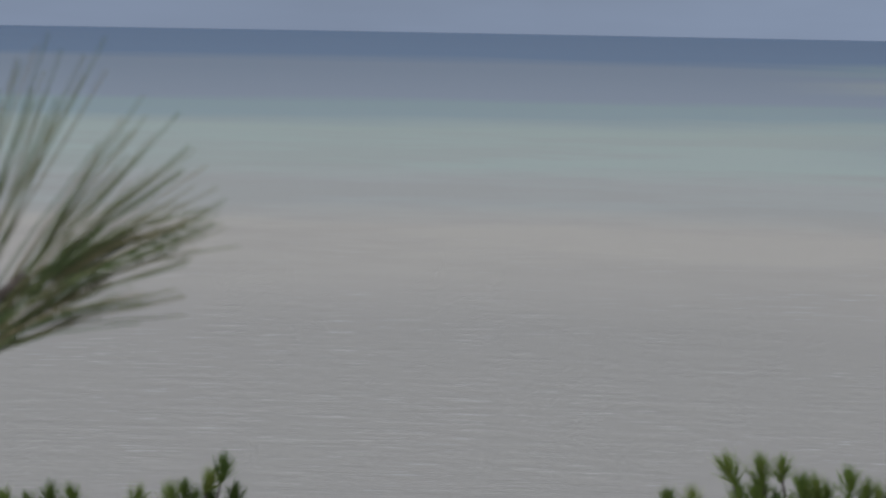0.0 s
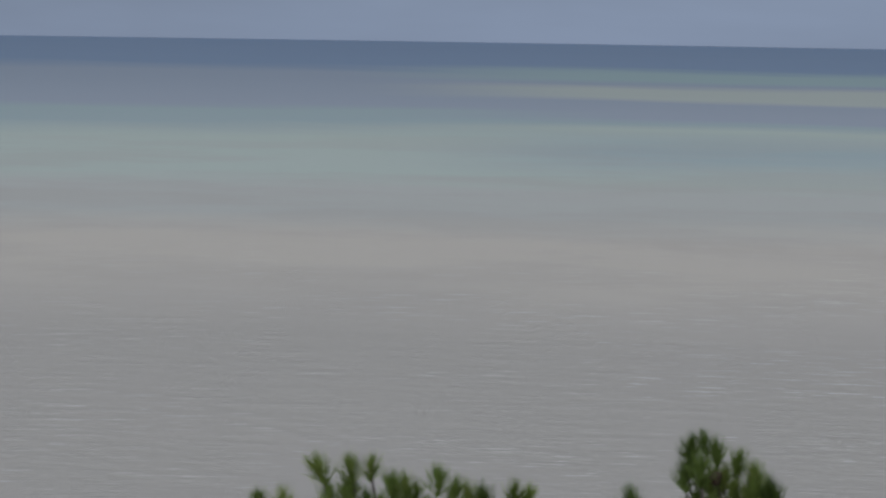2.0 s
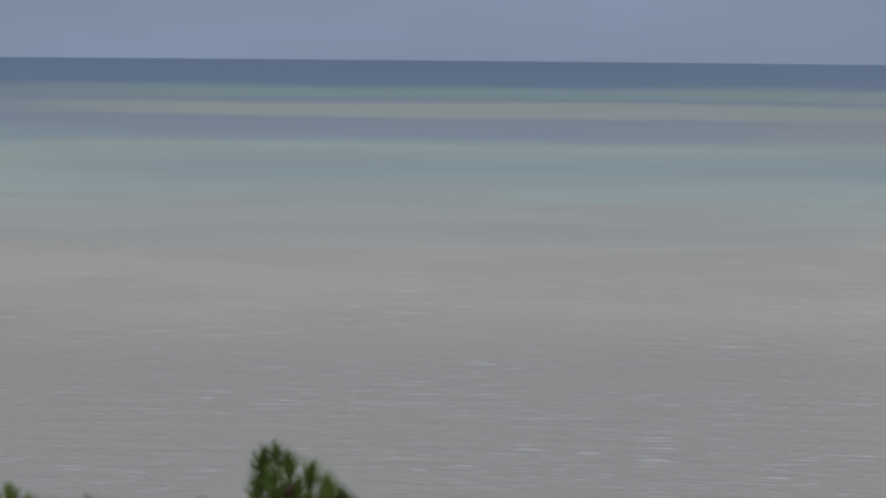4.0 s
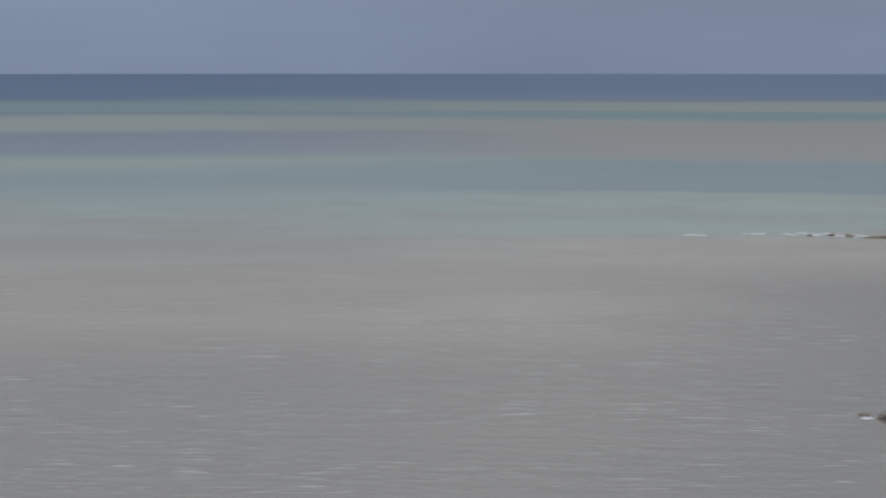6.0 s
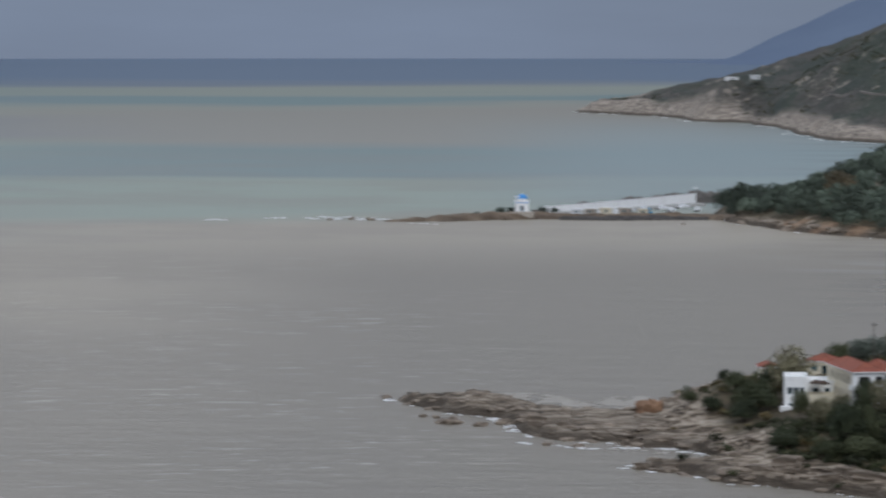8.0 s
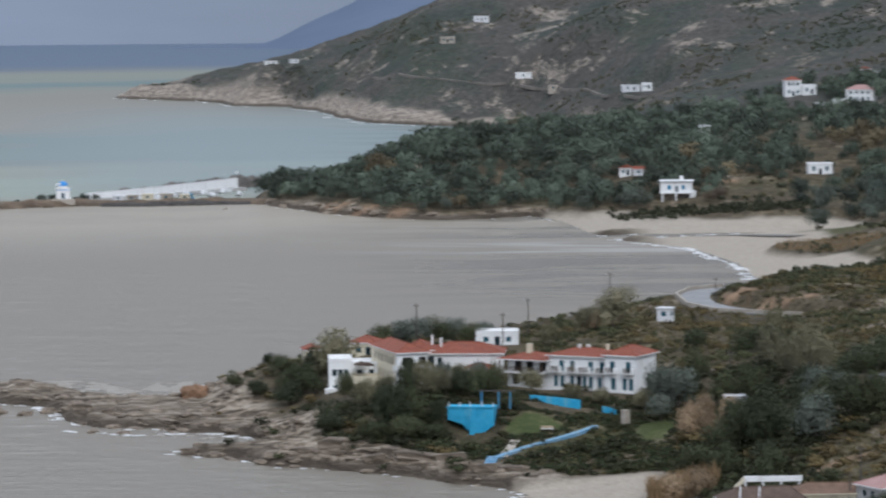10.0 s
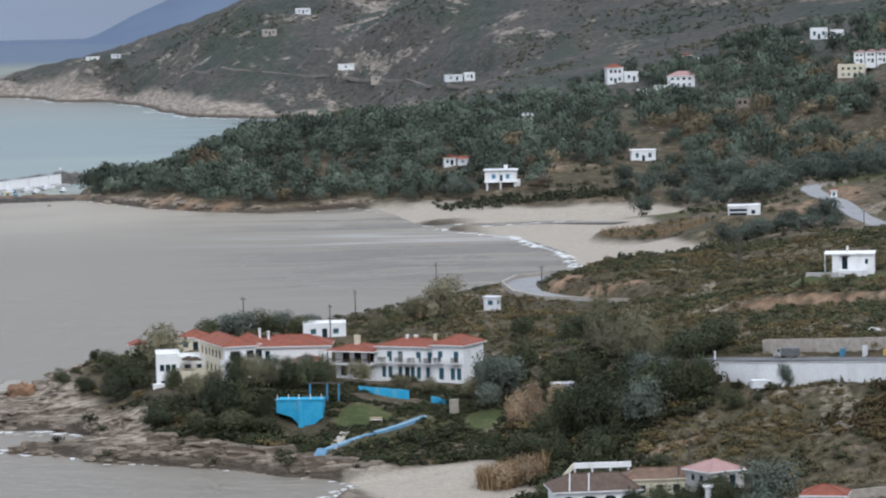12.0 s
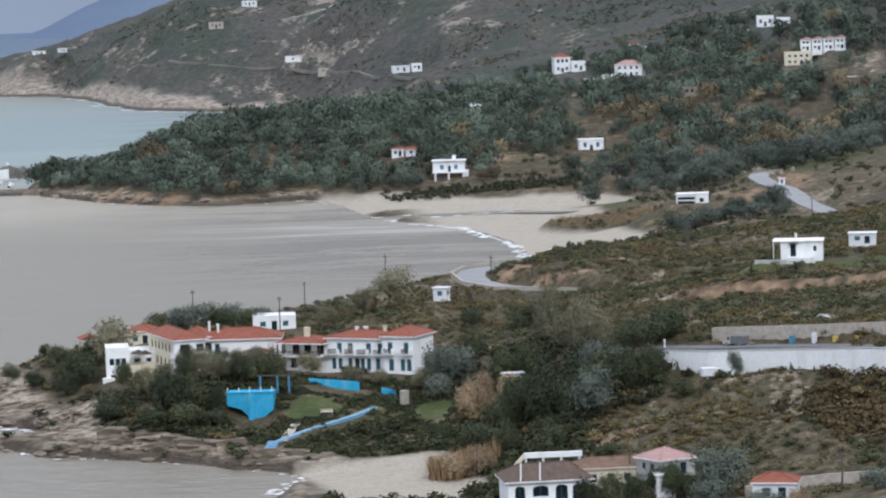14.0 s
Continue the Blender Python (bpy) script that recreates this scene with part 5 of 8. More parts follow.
def beam_terrace():
    root = thing("pergola", "white concrete pergola beam on sloping stair wall", "pergola", pose(12.2, 531.0, 9.1, 0, 0, 4))
    part("beam", Shape().box(2.6, -0.2, 1.5, 11.2, 0.3, 2.3, 0.03).mesh("beam", WHITE), root)
    for x in (2.8, 5.4, 8.1, 10.8):
        part("post", Shape().box(x - 0.15, -0.1, -2, x + 0.15, 0.2, 1.5).mesh("post", WHITE_OLD), root)
    s = Shape()
    s.quad((0, -0.3, -1.3), (2.6, -0.3, 1.5), (2.6, -0.3, 2.3), (0, -0.3, -0.5))
    s.quad((0, 0.3, -0.5), (2.6, 0.3, 2.3), (2.6, 0.3, 1.5), (0, 0.3, -1.3))
    s.quad((0, -0.3, -0.5), (2.6, -0.3, 2.3), (2.6, 0.3, 2.3), (0, 0.3, -0.5))
    s.quad((0, -0.3, -1.3), (0, -0.3, -0.5), (0, 0.3, -0.5), (0, 0.3, -1.3))
    part("sloping_wall", s.mesh("sloping_wall", CREAM), root)


beam_terrace()


def long_roofed_house():
    RUST_TILE = surface("rusty_tiles", (0.13, 0.085, 0.06), (0.22, 0.14, 0.10), 0.8, 0.9)
    root = thing("house", "low house with a long rusty-brown tiled roof", "house", pose(22.2, 521.7, 7.0, 0, 0, 6))
    block(root, 0, 0, 12.5, 6.0, 3.0, CREAM, row_of("front", 4, 1.0, 0.3, 12, 1.0, 1.2, "window"))
    hip_roof(root, 0, 0, 12.5, 6.0, 3.0, 1.3, 0.4, RUST_TILE, "x", 0.7, label="rusty brown tiled roof", trim=CREAM)


long_roofed_house()
pk = cottage("house with a faded pink pyramid roof and grey walls", 36.6, 519.1, 9.1, 32, 6.2, 6.0, 2.3, "hip", CONCRETE, PINK_TILE, n=2)
cottage("small white outhouse between trees", 34.4, 511.4, 7.9, 5, 2.7, 2.5, 2.3, "flat", WHITE, n=1, category="shed")
cottage("small white house with a bright red tiled roof", 48.2, 494.7, 8.5, -12, 6.0, 5.0, 2.6, "hip", WHITE_OLD, TILE, n=2)
long_wall("garden_wall", [(45, 503, 9.6), (51, 505, 10.2), (57, 503, 11.0), (69, 497, 12.4)], 1.6, 1.6, 0.5, PALE_STONE, "tumbled pale stone garden wall")
long_wall("garden_wall", [(17, 507, 6.3), (25, 508.5, 6.9), (30, 509, 7.3)], 1.2, 1.2, 0.3, WHITE, "low whitewashed garden wall")

# ---- the blue cistern, walls and path below the hotels ----
def blue_cistern():
    root = thing("cistern", "bright blue painted concrete pool tank on a cliff edge", "cistern", pose(-35.3, 646.2, 8.0, 0, 0, -4))
    s = Shape()
    # the tank tapers towards its foot along the cliff
    low = [(3.5, 0.3), (8.2, 0.1), (8.2, 4.5), (3.5, 4.5)]
    top = [(0, 0), (8.4, 0), (8.4, 5), (0, 5)]
    waist = [(0, 0.05), (8.4, 0.0), (8.4, 5), (0, 5)]
    s.quad((0, 0, 0), (0, 0, -2.2), (2.6, 0.1, -3.0), (4.4, 0.2, -4.9), (6.0, 0.1, -4.9), (8.3, 0, -3.2), (8.4, 0, 0))
    s.quad((8.4, 0, 0), (8.3, 0, -3.2), (8.3, 5, -3.2), (8.4, 5, 0))
    s.quad((0, 5, 0), (0, 5, -2.2), (0, 0, -2.2), (0, 0, 0))
    s.quad((8.3, 0, -3.2), (6.0, 0.1, -4.9), (6.0, 5, -4.9), (8.3, 5, -3.2))
    s.quad((6.0, 0.1, -4.9), (4.4, 0.2, -4.9), (4.4, 5, -4.9), (6.0, 5, -4.9))
    s.quad((4.4, 0.2, -4.9), (2.6, 0.1, -3.0), (2.6, 5, -3.0), (4.4, 5, -4.9))
    s.quad((2.6, 0.1, -3.0), (0, 0, -2.2), (0, 5, -2.2), (2.6, 5, -3.0))
    s.quad((0, 0, 0), (8.4, 0, 0), (8.4, 5, 0), (0, 5, 0))
    part("tank", s.mesh("tank", POOL_BLUE), root)
    part("buttress", Shape().box(3.9, -0.35, -4.9, 4.9, 0.15, -0.1, 0.05).mesh("buttress", POOL_BLUE), root)
    part("rim", Shape().box(-0.2, -0.2, 0.0, 8.6, 0.15, 0.22).mesh("rim", POOL_BLUE), root)
    for x in (0.2, 2.2, 4.1, 6.2, 8.2):
        part("post", Shape().tube((x, 0, 0.2), (x, 0, 1.1), 0.11, 0.07, 8).mesh("post", WHITE_OLD), root)
    for x in (8.9, 11.0, 5.8):
        part("pergola_post", Shape().box(x - 0.14, 3.0, -0.5, x + 0.14, 3.3, 2.6).mesh("pergola_post", SIGN_BLUE), root)
    part("pergola_beam", Shape().box(5.2, 3.0, 2.6, 12.0, 3.3, 2.8).mesh("pergola_beam", GREY_WOOD), root)


blue_cistern()
long_wall("garden_wall", [(-20.9, 660.7, 8.6), (-15.7, 660.0, 8.2), (-11.6, 658.6, 7.9)], 1.7, 1.7, 0.3, POOL_BLUE, "low sky-blue painted garden wall")
long_wall("garden_wall", [(-7.4, 654.6, 7.2), (-5.0, 652, 6.9)], 1.4, 1.4, 0.3, POOL_BLUE, "short sky-blue painted garden wall")
ribbon("path", [(-26.2, 617.5), (-24.3, 621.6), (-21.5, 626.6), (-16.7, 632.8), (-11.3, 640), (-8.6, 643.5)], 1.1, PATH_BLUE, 0.35, "faded blue painted concrete path to the beach", "path")


def path_steps():
    root = thing("stairway", "blue painted steps at the foot of a path", "steps", pose(-27.0, 611.8, 1.5, 0, 0, -12))
    for k in range(9):
        part("step", Shape().box(-0.95, 0.6 * k, -1.8, 0.95, 0.6 * k + 0.62, 0.19 * k).mesh("step", PATH_BLUE), root)


path_steps()
upright_panel("gate_pier", "pale stone pier in a garden", "pier", -3.3, 645, 5.0, 1.3, 1.0, 2.6, PALE_STONE)


def bench(x, y, z):
    root = thing("bench", "pale garden bench on grass", "bench", pose(x, y, z, 0, 0, 5))
    part("seat", Shape().box(-1.1, -0.2, 0.42, 1.1, 0.2, 0.5).mesh("seat", WHITE_OLD), root)
    part("backrest", Shape().box(-1.1, 0.2, 0.55, 1.1, 0.26, 0.95).mesh("backrest", TIMBER), root)
    for sx in (-0.9, 0.9):
        part("leg", Shape().box(sx - 0.06, -0.18, -0.3, sx + 0.06, 0.18, 0.42).mesh("leg", CONCRETE), root)


bench(-17.2, 640.0, ground_z(-17.2, 640.0) + 0.1)
ribbon("slipway", [(-24.5, 619.5), (-23.2, 629.5), (-22.6, 634)], 1.6, PALE_STONE, 0.3, "pale stony ramp beside a path", "path")

# ---- valley and hillside houses ----
def beach_house():
    root = thing("house", "white flat-roofed beach house on stilts with blue shutters", "house", pose(6.2, 1288, 8.6, 0, 0, -4))
    block(root, 0, 0, 11.2, 8, 3.9, WHITE, [("front", 2.6, 1.0, 1.3, 1.6, "shutter"), ("front", 7.6, 1.0, 1.3, 1.6, "shutter"), ("front", 5.4, 0.1, 1.0, 2.2, "door")], SIGN_BLUE, 0.0)
    flat_roof(root, -0.6, -0.6, 12.4, 9.2, 3.9, 0.0, WHITE_OLD, 0.28)
    part("floor_slab", Shape().box(-0.2, -1.2, -0.3, 11.6, 8, 0.0).mesh("floor_slab", WHITE), root)
    for x in (0.6, 5.4, 10.6):
        part("pillar", Shape().box(x, -1.0, -3.6, x + 0.6, -0.4, -0.3).mesh("pillar", WHITE), root)
    part("undercroft", Shape().box(0.3, 1.5, -3.6, 10.9, 7.5, -0.3).mesh("undercroft", STONE), root)
    part("side_store", Shape().box(11.2, 0, -3.0, 12.6, 3, 0.6).mesh("side_store", WHITE), root)
    chimney(root, 7.4, 4, 4.1, 5.6, WHITE, 1.3)
    part("mast", Shape().tube((9.2, 4, 4.1), (9.2, 4, 6.8), 0.05, 0.04, 6).mesh("mast", METAL), root)


beach_house()
far_houses = "scattered hillside houses"
cottage("small white gabled house among trees", -6.4, 1339, 12.0, -10, 4.6, 5, 2.7, "gable", WHITE, TILE, n=2, group=far_houses)
cottage("low annex with a faded red roof", -1.5, 1337, 12.4, -10, 4.0, 4, 1.9, "gable", WHITE_OLD, TILE, n=1, group=far_houses)
cottage("white flat-roofed cottage in a clearing", 65, 1326, 12.6, 3, 9.0, 6, 4.0, "flat", WHITE, n=3, group=far_houses)
cottage("tiny white house among dark trees", 25, 1448, 23.0, 8, 4.0, 4, 2.3, "gable", WHITE, WHITE_OLD, n=1, group=far_houses)
cottage("tiny white hut among dark trees", -21, 1418, 18.6, 0, 2.4, 3, 1.8, "flat", WHITE, n=1, group=far_houses)
cottage("tiny white hut at the wood's edge", 45, 1396, 15.4, 0, 1.9, 2, 2.4, "flat", WHITE, n=1, group=far_houses)


def open_store():
    root = thing("house", "long white flat-roofed building with dark openings", "house", pose(77.6, 1075, 9.4, 0, 0, -8), far_houses)
    block(root, 0, 0, 6.0, 5, 2.7, WHITE_OLD, [("front", 0.4, 1.3, 5.2, 0.8, "void"), ("front", 0.4, 0.1, 5.2, 0.8, "void")])
    flat_roof(root, 0, 0, 6.0, 5, 2.7, 0.2, WHITE, 0.5)
    block(root, 6.0, 0.6, 3.4, 4.4, 3.0, WHITE, [("front", 0.9, 0.5, 1.2, 1.2, "window")])
    flat_roof(root, 6.0, 0.6, 3.4, 4.4, 3.0, 0.1, WHITE, 0.3)


open_store()
cottage("tall white house with a tiled edge", 66.5, 1597, 32.6, 8, 7.2, 7, 6.8, "hip", WHITE, TILE, n=3, storeys=2, group=far_houses)
cottage("white single-storey wing of a hillside house", 73.5, 1596, 33.4, 8, 6.3, 6, 3.6, "parapet", WHITE, n=2, group=far_houses)
cottage("white hillside house with a low red roof", 93, 1556, 31.4, -14, 12.0, 8, 5.0, "hip", WHITE, PINK_TILE, n=4, storeys=2, group=far_houses)
cottage("white terrace block below a hillside house", 84, 1549, 29.6, -6, 6.0, 4, 2.6, "parapet", WHITE, n=2, group=far_houses)
cottage("small white annex below a hillside house", 75.5, 1545, 28.6, -6, 4.4, 4, 2.3, "parapet", WHITE, n=1, group=far_houses)
cottage("small white house on the slope", 100.5, 1636, 39.8, 5, 4.6, 5, 3.4, "hip", WHITE, n=2, group=far_houses)
cottage("low white wall-like house on the slope", 107, 1636, 39.9, 5, 7.0, 4, 2.1, "flat", WHITE_OLD, n=2, group=far_houses)
for k in range(4):
    cottage("narrow white terraced unit with a red roof", 162.6 + 4.6 * k, 1490 - 1.2 * k, 42.2 + 0.15 * k, -10, 4.3, 6, 4.2, "gable", WHITE, PINK_TILE, n=2, storeys=2, group="row of terraced units")
cottage("ochre flat-roofed house below the terraced units", 158.5, 1481, 36.6, -6, 11.4, 6, 4.8, "parapet", CREAM, n=4, storeys=2, group=far_houses)
cottage("small white block beside terraced units", 175.5, 1479, 38.4, -6, 4.4, 4, 4.0, "flat", WHITE, n=1, group=far_houses)
cottage("roofless brown stone ruin", 110, 1434, 24.6, 12, 6.0, 5, 6.0, "flat", STONE, STONE, n=2, storeys=2, shut=DARK_WOOD, group=far_houses)
cottage("white flat-roofed house high on the slope", 156, 1590, 50.4, -4, 7.5, 6, 4.2, "parapet", WHITE, n=3, group=far_houses)
cottage("white side wing high on the slope", 164, 1590, 50.6, -4, 6.0, 5, 3.0, "parapet", WHITE, n=2, group=far_houses)
cottage("pinkish stone cottage high on the slope", 151, 1582, 45.4, 0, 7.0, 5, 2.8, "gable", PALE_STONE, PINK_TILE, n=2, group=far_houses)
cottage("pale stone house on the bare hillside", -124, 2305, 45.0, 6, 9.0, 8, 3.4, "flat", PALE_STONE, n=3, group=far_houses)
cottage("white house near the hill crest", -105, 2366, 57.8, 6, 9.6, 7, 2.6, "parapet", WHITE_OLD, n=3, group=far_houses)
cottage("long white building beside the far track", -71, 2157, 26.2, -4, 9.4, 6, 2.8, "flat", WHITE, n=1, foot=1.0, group=far_houses)
cottage("white house group by the far track", -6, 1958, 24.2, 6, 9.5, 7, 2.8, "flat", WHITE_OLD, n=2, group=far_houses)
cottage("lower white block by the far track", 2.6, 1957, 25.2, 6, 5.5, 6, 2.6, "parapet", WHITE, n=2, group=far_houses)
cottage("low white house on the headland", -258, 2505, 27.2, 10, 9.0, 6, 1.9, "flat", WHITE, n=2, foot=0.6, group=far_houses)
cottage("low pale house on the headland crest", -238, 2466, 29.4, 10, 6.0, 6, 1.9, "flat", WHITE_OLD, n=2, foot=0.6, group=far_houses)
cottage("white house at the wood's edge", 175, 1427, 29.8, -6, 5.4, 5, 3.2, "flat", WHITE, n=2, group=far_houses)
cottage("small pale house in the valley trees", 123, 1342, 11.5, 0, 3.6, 4, 3.0, "gable", WHITE_OLD, n=1, group=far_houses)
cottage("small grey roof in the wood", -88, 1385, 15.6, 0, 4.0, 4, 1.6, "flat", CONCRETE, n=1, group=far_houses)
cottage("small white roadside shrine", 113, 1112, 11.4, -10, 1.8, 1.6, 2.6, "gable", WHITE, n=1, category="shrine", foot=1.0)
cottage("pale hut beside the far track", -27, 2020, 19.5, 0, 5.0, 4, 2.6, "flat", PALE_STONE, n=1, group=far_houses)
cottage("pale hut beside the far track", -52, 2108, 20.2, 0, 6.0, 4, 2.6, "flat", PALE_STONE, n=1, group=far_houses)

# ---- harbour: chapel, mole, quay wall and boats ----
def swept_ridge(name, pts, label, category, mat, seed, kind=""):
    """A rough low bank along points (x, y, half width, height)."""
    verts, faces, m = [], [], 13
    fine = []
    for a, b in zip(pts, pts[1:]):
        n = max(2, int(math.hypot(b[0] - a[0], b[1] - a[1]) / 2.2))
        fine += [tuple(a[i] + (b[i] - a[i]) * k / n for i in range(4)) for k in range(n)]
    fine.append(pts[-1])
    for i, (x, y, hw, h) in enumerate(fine):
        p, q = fine[max(0, i - 1)], fine[min(len(fine) - 1, i + 1)]
        d = Vector((q[0] - p[0], q[1] - p[1], 0)).normalized()
        nrm = Vector((d.y, -d.x, 0))
        for j in range(m):
            s = 2 * j / (m - 1) - 1
            r = noise.fractal(Vector((x * 0.23 + seed, y * 0.23, s * 1.6)), 1.0, 2.0, 4)
            top = h * (1 - abs(s) ** 2.4) * (1 + 0.45 * r) - 0.9 * abs(s) ** 2.4
            o = nrm * hw * s * (1 + 0.25 * r)
            verts.append((x + o.x, y + o.y, top))
    for i in range(len(fine) - 1):
        for j in range(m - 1):
            a = i * m + j
            faces.append((a, a + 1, a + m + 1, a + m))
    return tagged(new(name, mesh_of(name, verts, faces, mat)), label, category, kind=kind)


swept_ridge("mole", [(-269, 1338, 1.5, 0.4), (-262, 1341, 4, 1.1), (-248, 1349, 7, 1.9), (-232, 1362, 9, 2.6), (-218, 1370, 10, 2.4), (-205, 1373, 9, 1.6), (-185, 1374, 8, 1.8), (-165, 1380, 8, 1.8), (-140, 1378, 12, 1.6)],
            "low brown rocky spit that shelters a harbour", "mole", surface("spit_soil", (0.075, 0.055, 0.040), (0.20, 0.15, 0.105), 0.12, 0.95, relief=0.2), 3)
swept_ridge("rock_armour", [(-206, 1362, 3.0, 1.2), (-185, 1363, 4.0, 1.6), (-165, 1369, 4.0, 1.5), (-150, 1372, 3, 0.9)], "dark rock armour along the harbour spit", "breakwater", surface("dark_wet_rock", (0.045, 0.04, 0.038), (0.10, 0.09, 0.082), 0.4, 0.85, relief=0.3), 9)
swept_ridge("breakwater", [(-222, 1398, 2, 1.5), (-208, 1414, 4, 3.2), (-185, 1448, 5, 4.0), (-168, 1477, 5, 4.6), (-160, 1505, 5, 3.2), (-150, 1535, 5, 2.6)], "rock breakwater behind a white quay wall", "breakwater", surface("breakwater_rock", (0.08, 0.072, 0.066), (0.17, 0.155, 0.14), 0.35, 0.9, relief=0.3), 14)
long_wall("quay_wall", [(-216.5, 1392, 3.2), (-205, 1404.5, 3.5), (-185, 1434, 4.2), (-165.5, 1465, 4.9)], 4.2, 5.0, 0.8, WHITE, "long whitewashed harbour quay wall", cap=WHITE)
q = Shape()
q.quad((-216, 1390, 1.2), (-212, 1387, 1.2), (-161, 1461, 1.2), (-165, 1464, 1.2))
q.quad((-212, 1387, -1), (-161, 1461, -1), (-161, 1461, 1.2), (-212, 1387, 1.2))
tagged(new("quay", q.mesh("quay", CONCRETE)), "pale concrete quay along the harbour wall", "quay", kind="structure")


def chapel():
    root = thing("chapel", "small white chapel with sky-blue dome and trim", "chapel", pose(-221.3, 1367, 2.6, 0, 0, 9))
    block(root, -2.6, 0, 5.2, 6.0, 3.6, WHITE, [("front", 2.0, 0.1, 1.2, 2.2, "door"), ("left", 2.2, 1.4, 0.8, 1.2, "window"), ("right", 2.2, 1.4, 0.8, 1.2, "window")], SIGN_BLUE)
    flat_roof(root, -2.6, 0, 5.2, 6.0, 3.6, 0.1, WHITE, 0.15, 0.25)
    part("drum", Shape().tube((0, 3, 3.7), (0, 3, 4.9), 1.85, 1.85, 16).mesh("drum", WHITE), root)
    d, n, m = Shape(), 16, 6
    for i in range(m):
        a, b = math.pi / 2 * i / m, math.pi / 2 * (i + 1) / m
        for k in range(n):
            g, h = 2 * math.pi * k / n, 2 * math.pi * (k + 1) / n
            P = lambda e, f: (2.0 * math.cos(e) * math.cos(f), 3 + 2.0 * math.cos(e) * math.sin(f), 4.9 + 1.7 * math.sin(e))
            d.quad(P(a, g), P(a, h), P(b, h), P(b, g))
    part("dome", d.mesh("dome", DOME_BLUE, True), root, "sky-blue painted dome")
    part("cross", Shape().box(-0.05, 2.95, 6.5, 0.05, 3.05, 7.3).box(-0.25, 2.95, 6.9, 0.25, 3.05, 7.0).mesh("cross", WHITE), root)
    bell = Shape()
    for x in (-2.5, -1.3):
        bell.box(x, -0.1, 3.6, x + 0.35, 0.25, 5.6)
    bell.box(-2.6, -0.1, 5.6, -0.85, 0.25, 5.95)
    part("bell_gable", bell.mesh("bell_gable", WHITE), root)
    part("trim", Shape().box(-2.68, -0.06, 3.3, 2.68, 0.02, 3.55).mesh("trim", DOME_BLUE), root)
    part("forecourt", Shape().box(-4.5, -5.0, -2.0, 4.5, 0, 0.05).mesh("forecourt", PALE_STONE), root)


chapel()


def boat(x, y, rz, length, mast, hull=BOAT_PAINT):
    root = thing("boat", "small white moored fishing boat with mast", "boat", pose(x, y, 0.0, 0, 0, rz), "moored harbour boats")
    s, n = Shape(), 9
    rings = []
    for i in range(n):
        t = i / (n - 1)
        w = length * 0.16 * (1 - max(0, (t - 0.45) / 0.55) ** 2.2) * (0.85 + 0.15 * min(1, t * 4))
        sheer = 0.75 + 0.5 * t * t
        X = -length / 2 + length * t
        rings.append([(X, -w, sheer), (X, -w * 0.75, 0.0), (X, 0, -0.35), (X, w * 0.75, 0.0), (X, w, sheer)])
    for a, b in zip(rings, rings[1:]):
        for i in range(4):
            s.quad(a[i], a[i + 1], b[i + 1], b[i])
        s.quad(a[4], a[0], b[0], b[4])
    part("hull", s.mesh("hull", hull), root)
    part("cabin", Shape().box(-length * 0.2, -length * 0.09, 0.8, length * 0.1, length * 0.09, 1.9, 0.08).mesh("cabin", BOAT_PAINT), root)
    part("cabin_window", Shape().box(length * 0.1, -length * 0.07, 1.35, length * 0.1 + 0.03, length * 0.07, 1.75).mesh("cabin_window", PANE), root)
    if mast:
        part("mast", Shape().tube((0.2, 0, 1.8), (0.2, 0, mast), 0.05, 0.03, 6).mesh("mast", METAL), root)


for x, y, rz, length, mast, hull in ((-192, 1410, 60, 7, 6, BOAT_PAINT), (-186, 1418, 55, 6, 0, BOAT_PAINT), (-181, 1424, 62, 8, 7, SIGN_BLUE), (-175, 1433, 58, 7, 5, BOAT_PAINT), (-168, 1444, 60, 9, 8, BOAT_PAINT),
                                     (-198, 1402, 50, 6, 5, BOAT_PAINT), (-178, 1400, 20, 6, 0, SIGN_BLUE), (-160, 1425, 80, 6, 4, BOAT_PAINT), (-188, 1398, 10, 5, 5, BOAT_PAINT), (-170, 1420, 75, 7, 0, BOAT_PAINT)):
    boat(x, y, rz, length, mast, hull)


def beacon():
    root = thing("harbour_beacon", "small white harbour beacon at the quay end", "beacon", pose(-166, 1470, 4.5))
    part("pole", Shape().tube((0, 0, -0.6), (0, 0, 2.0), 0.12, 0.1, 8).mesh("pole", METAL), root)
    part("lantern", Shape().tube((0, 0, 2.0), (0, 0, 2.9), 0.45, 0.35, 10).mesh("lantern", WHITE), root)


beacon()
for k, (x, y) in enumerate(((-196, 1374), (-190, 1375), (-201, 1373), (-183, 1376), (-176, 1378))):
    cottage("pale harbour shed on the spit", x, y, 1.5, 10 * (k % 3) - 8, 3.6 + 0.8 * (k % 2), 3, 1.7 + 0.4 * (k % 2), "flat", (PALE_STONE, CREAM, WHITE_OLD)[k % 3], n=1, category="shed", foot=1.5, group="harbour sheds")
ob = boulder(-156, 1340, 0.0, 0.9, 0.7, 2, "small dark rock awash in the bay", STONE)
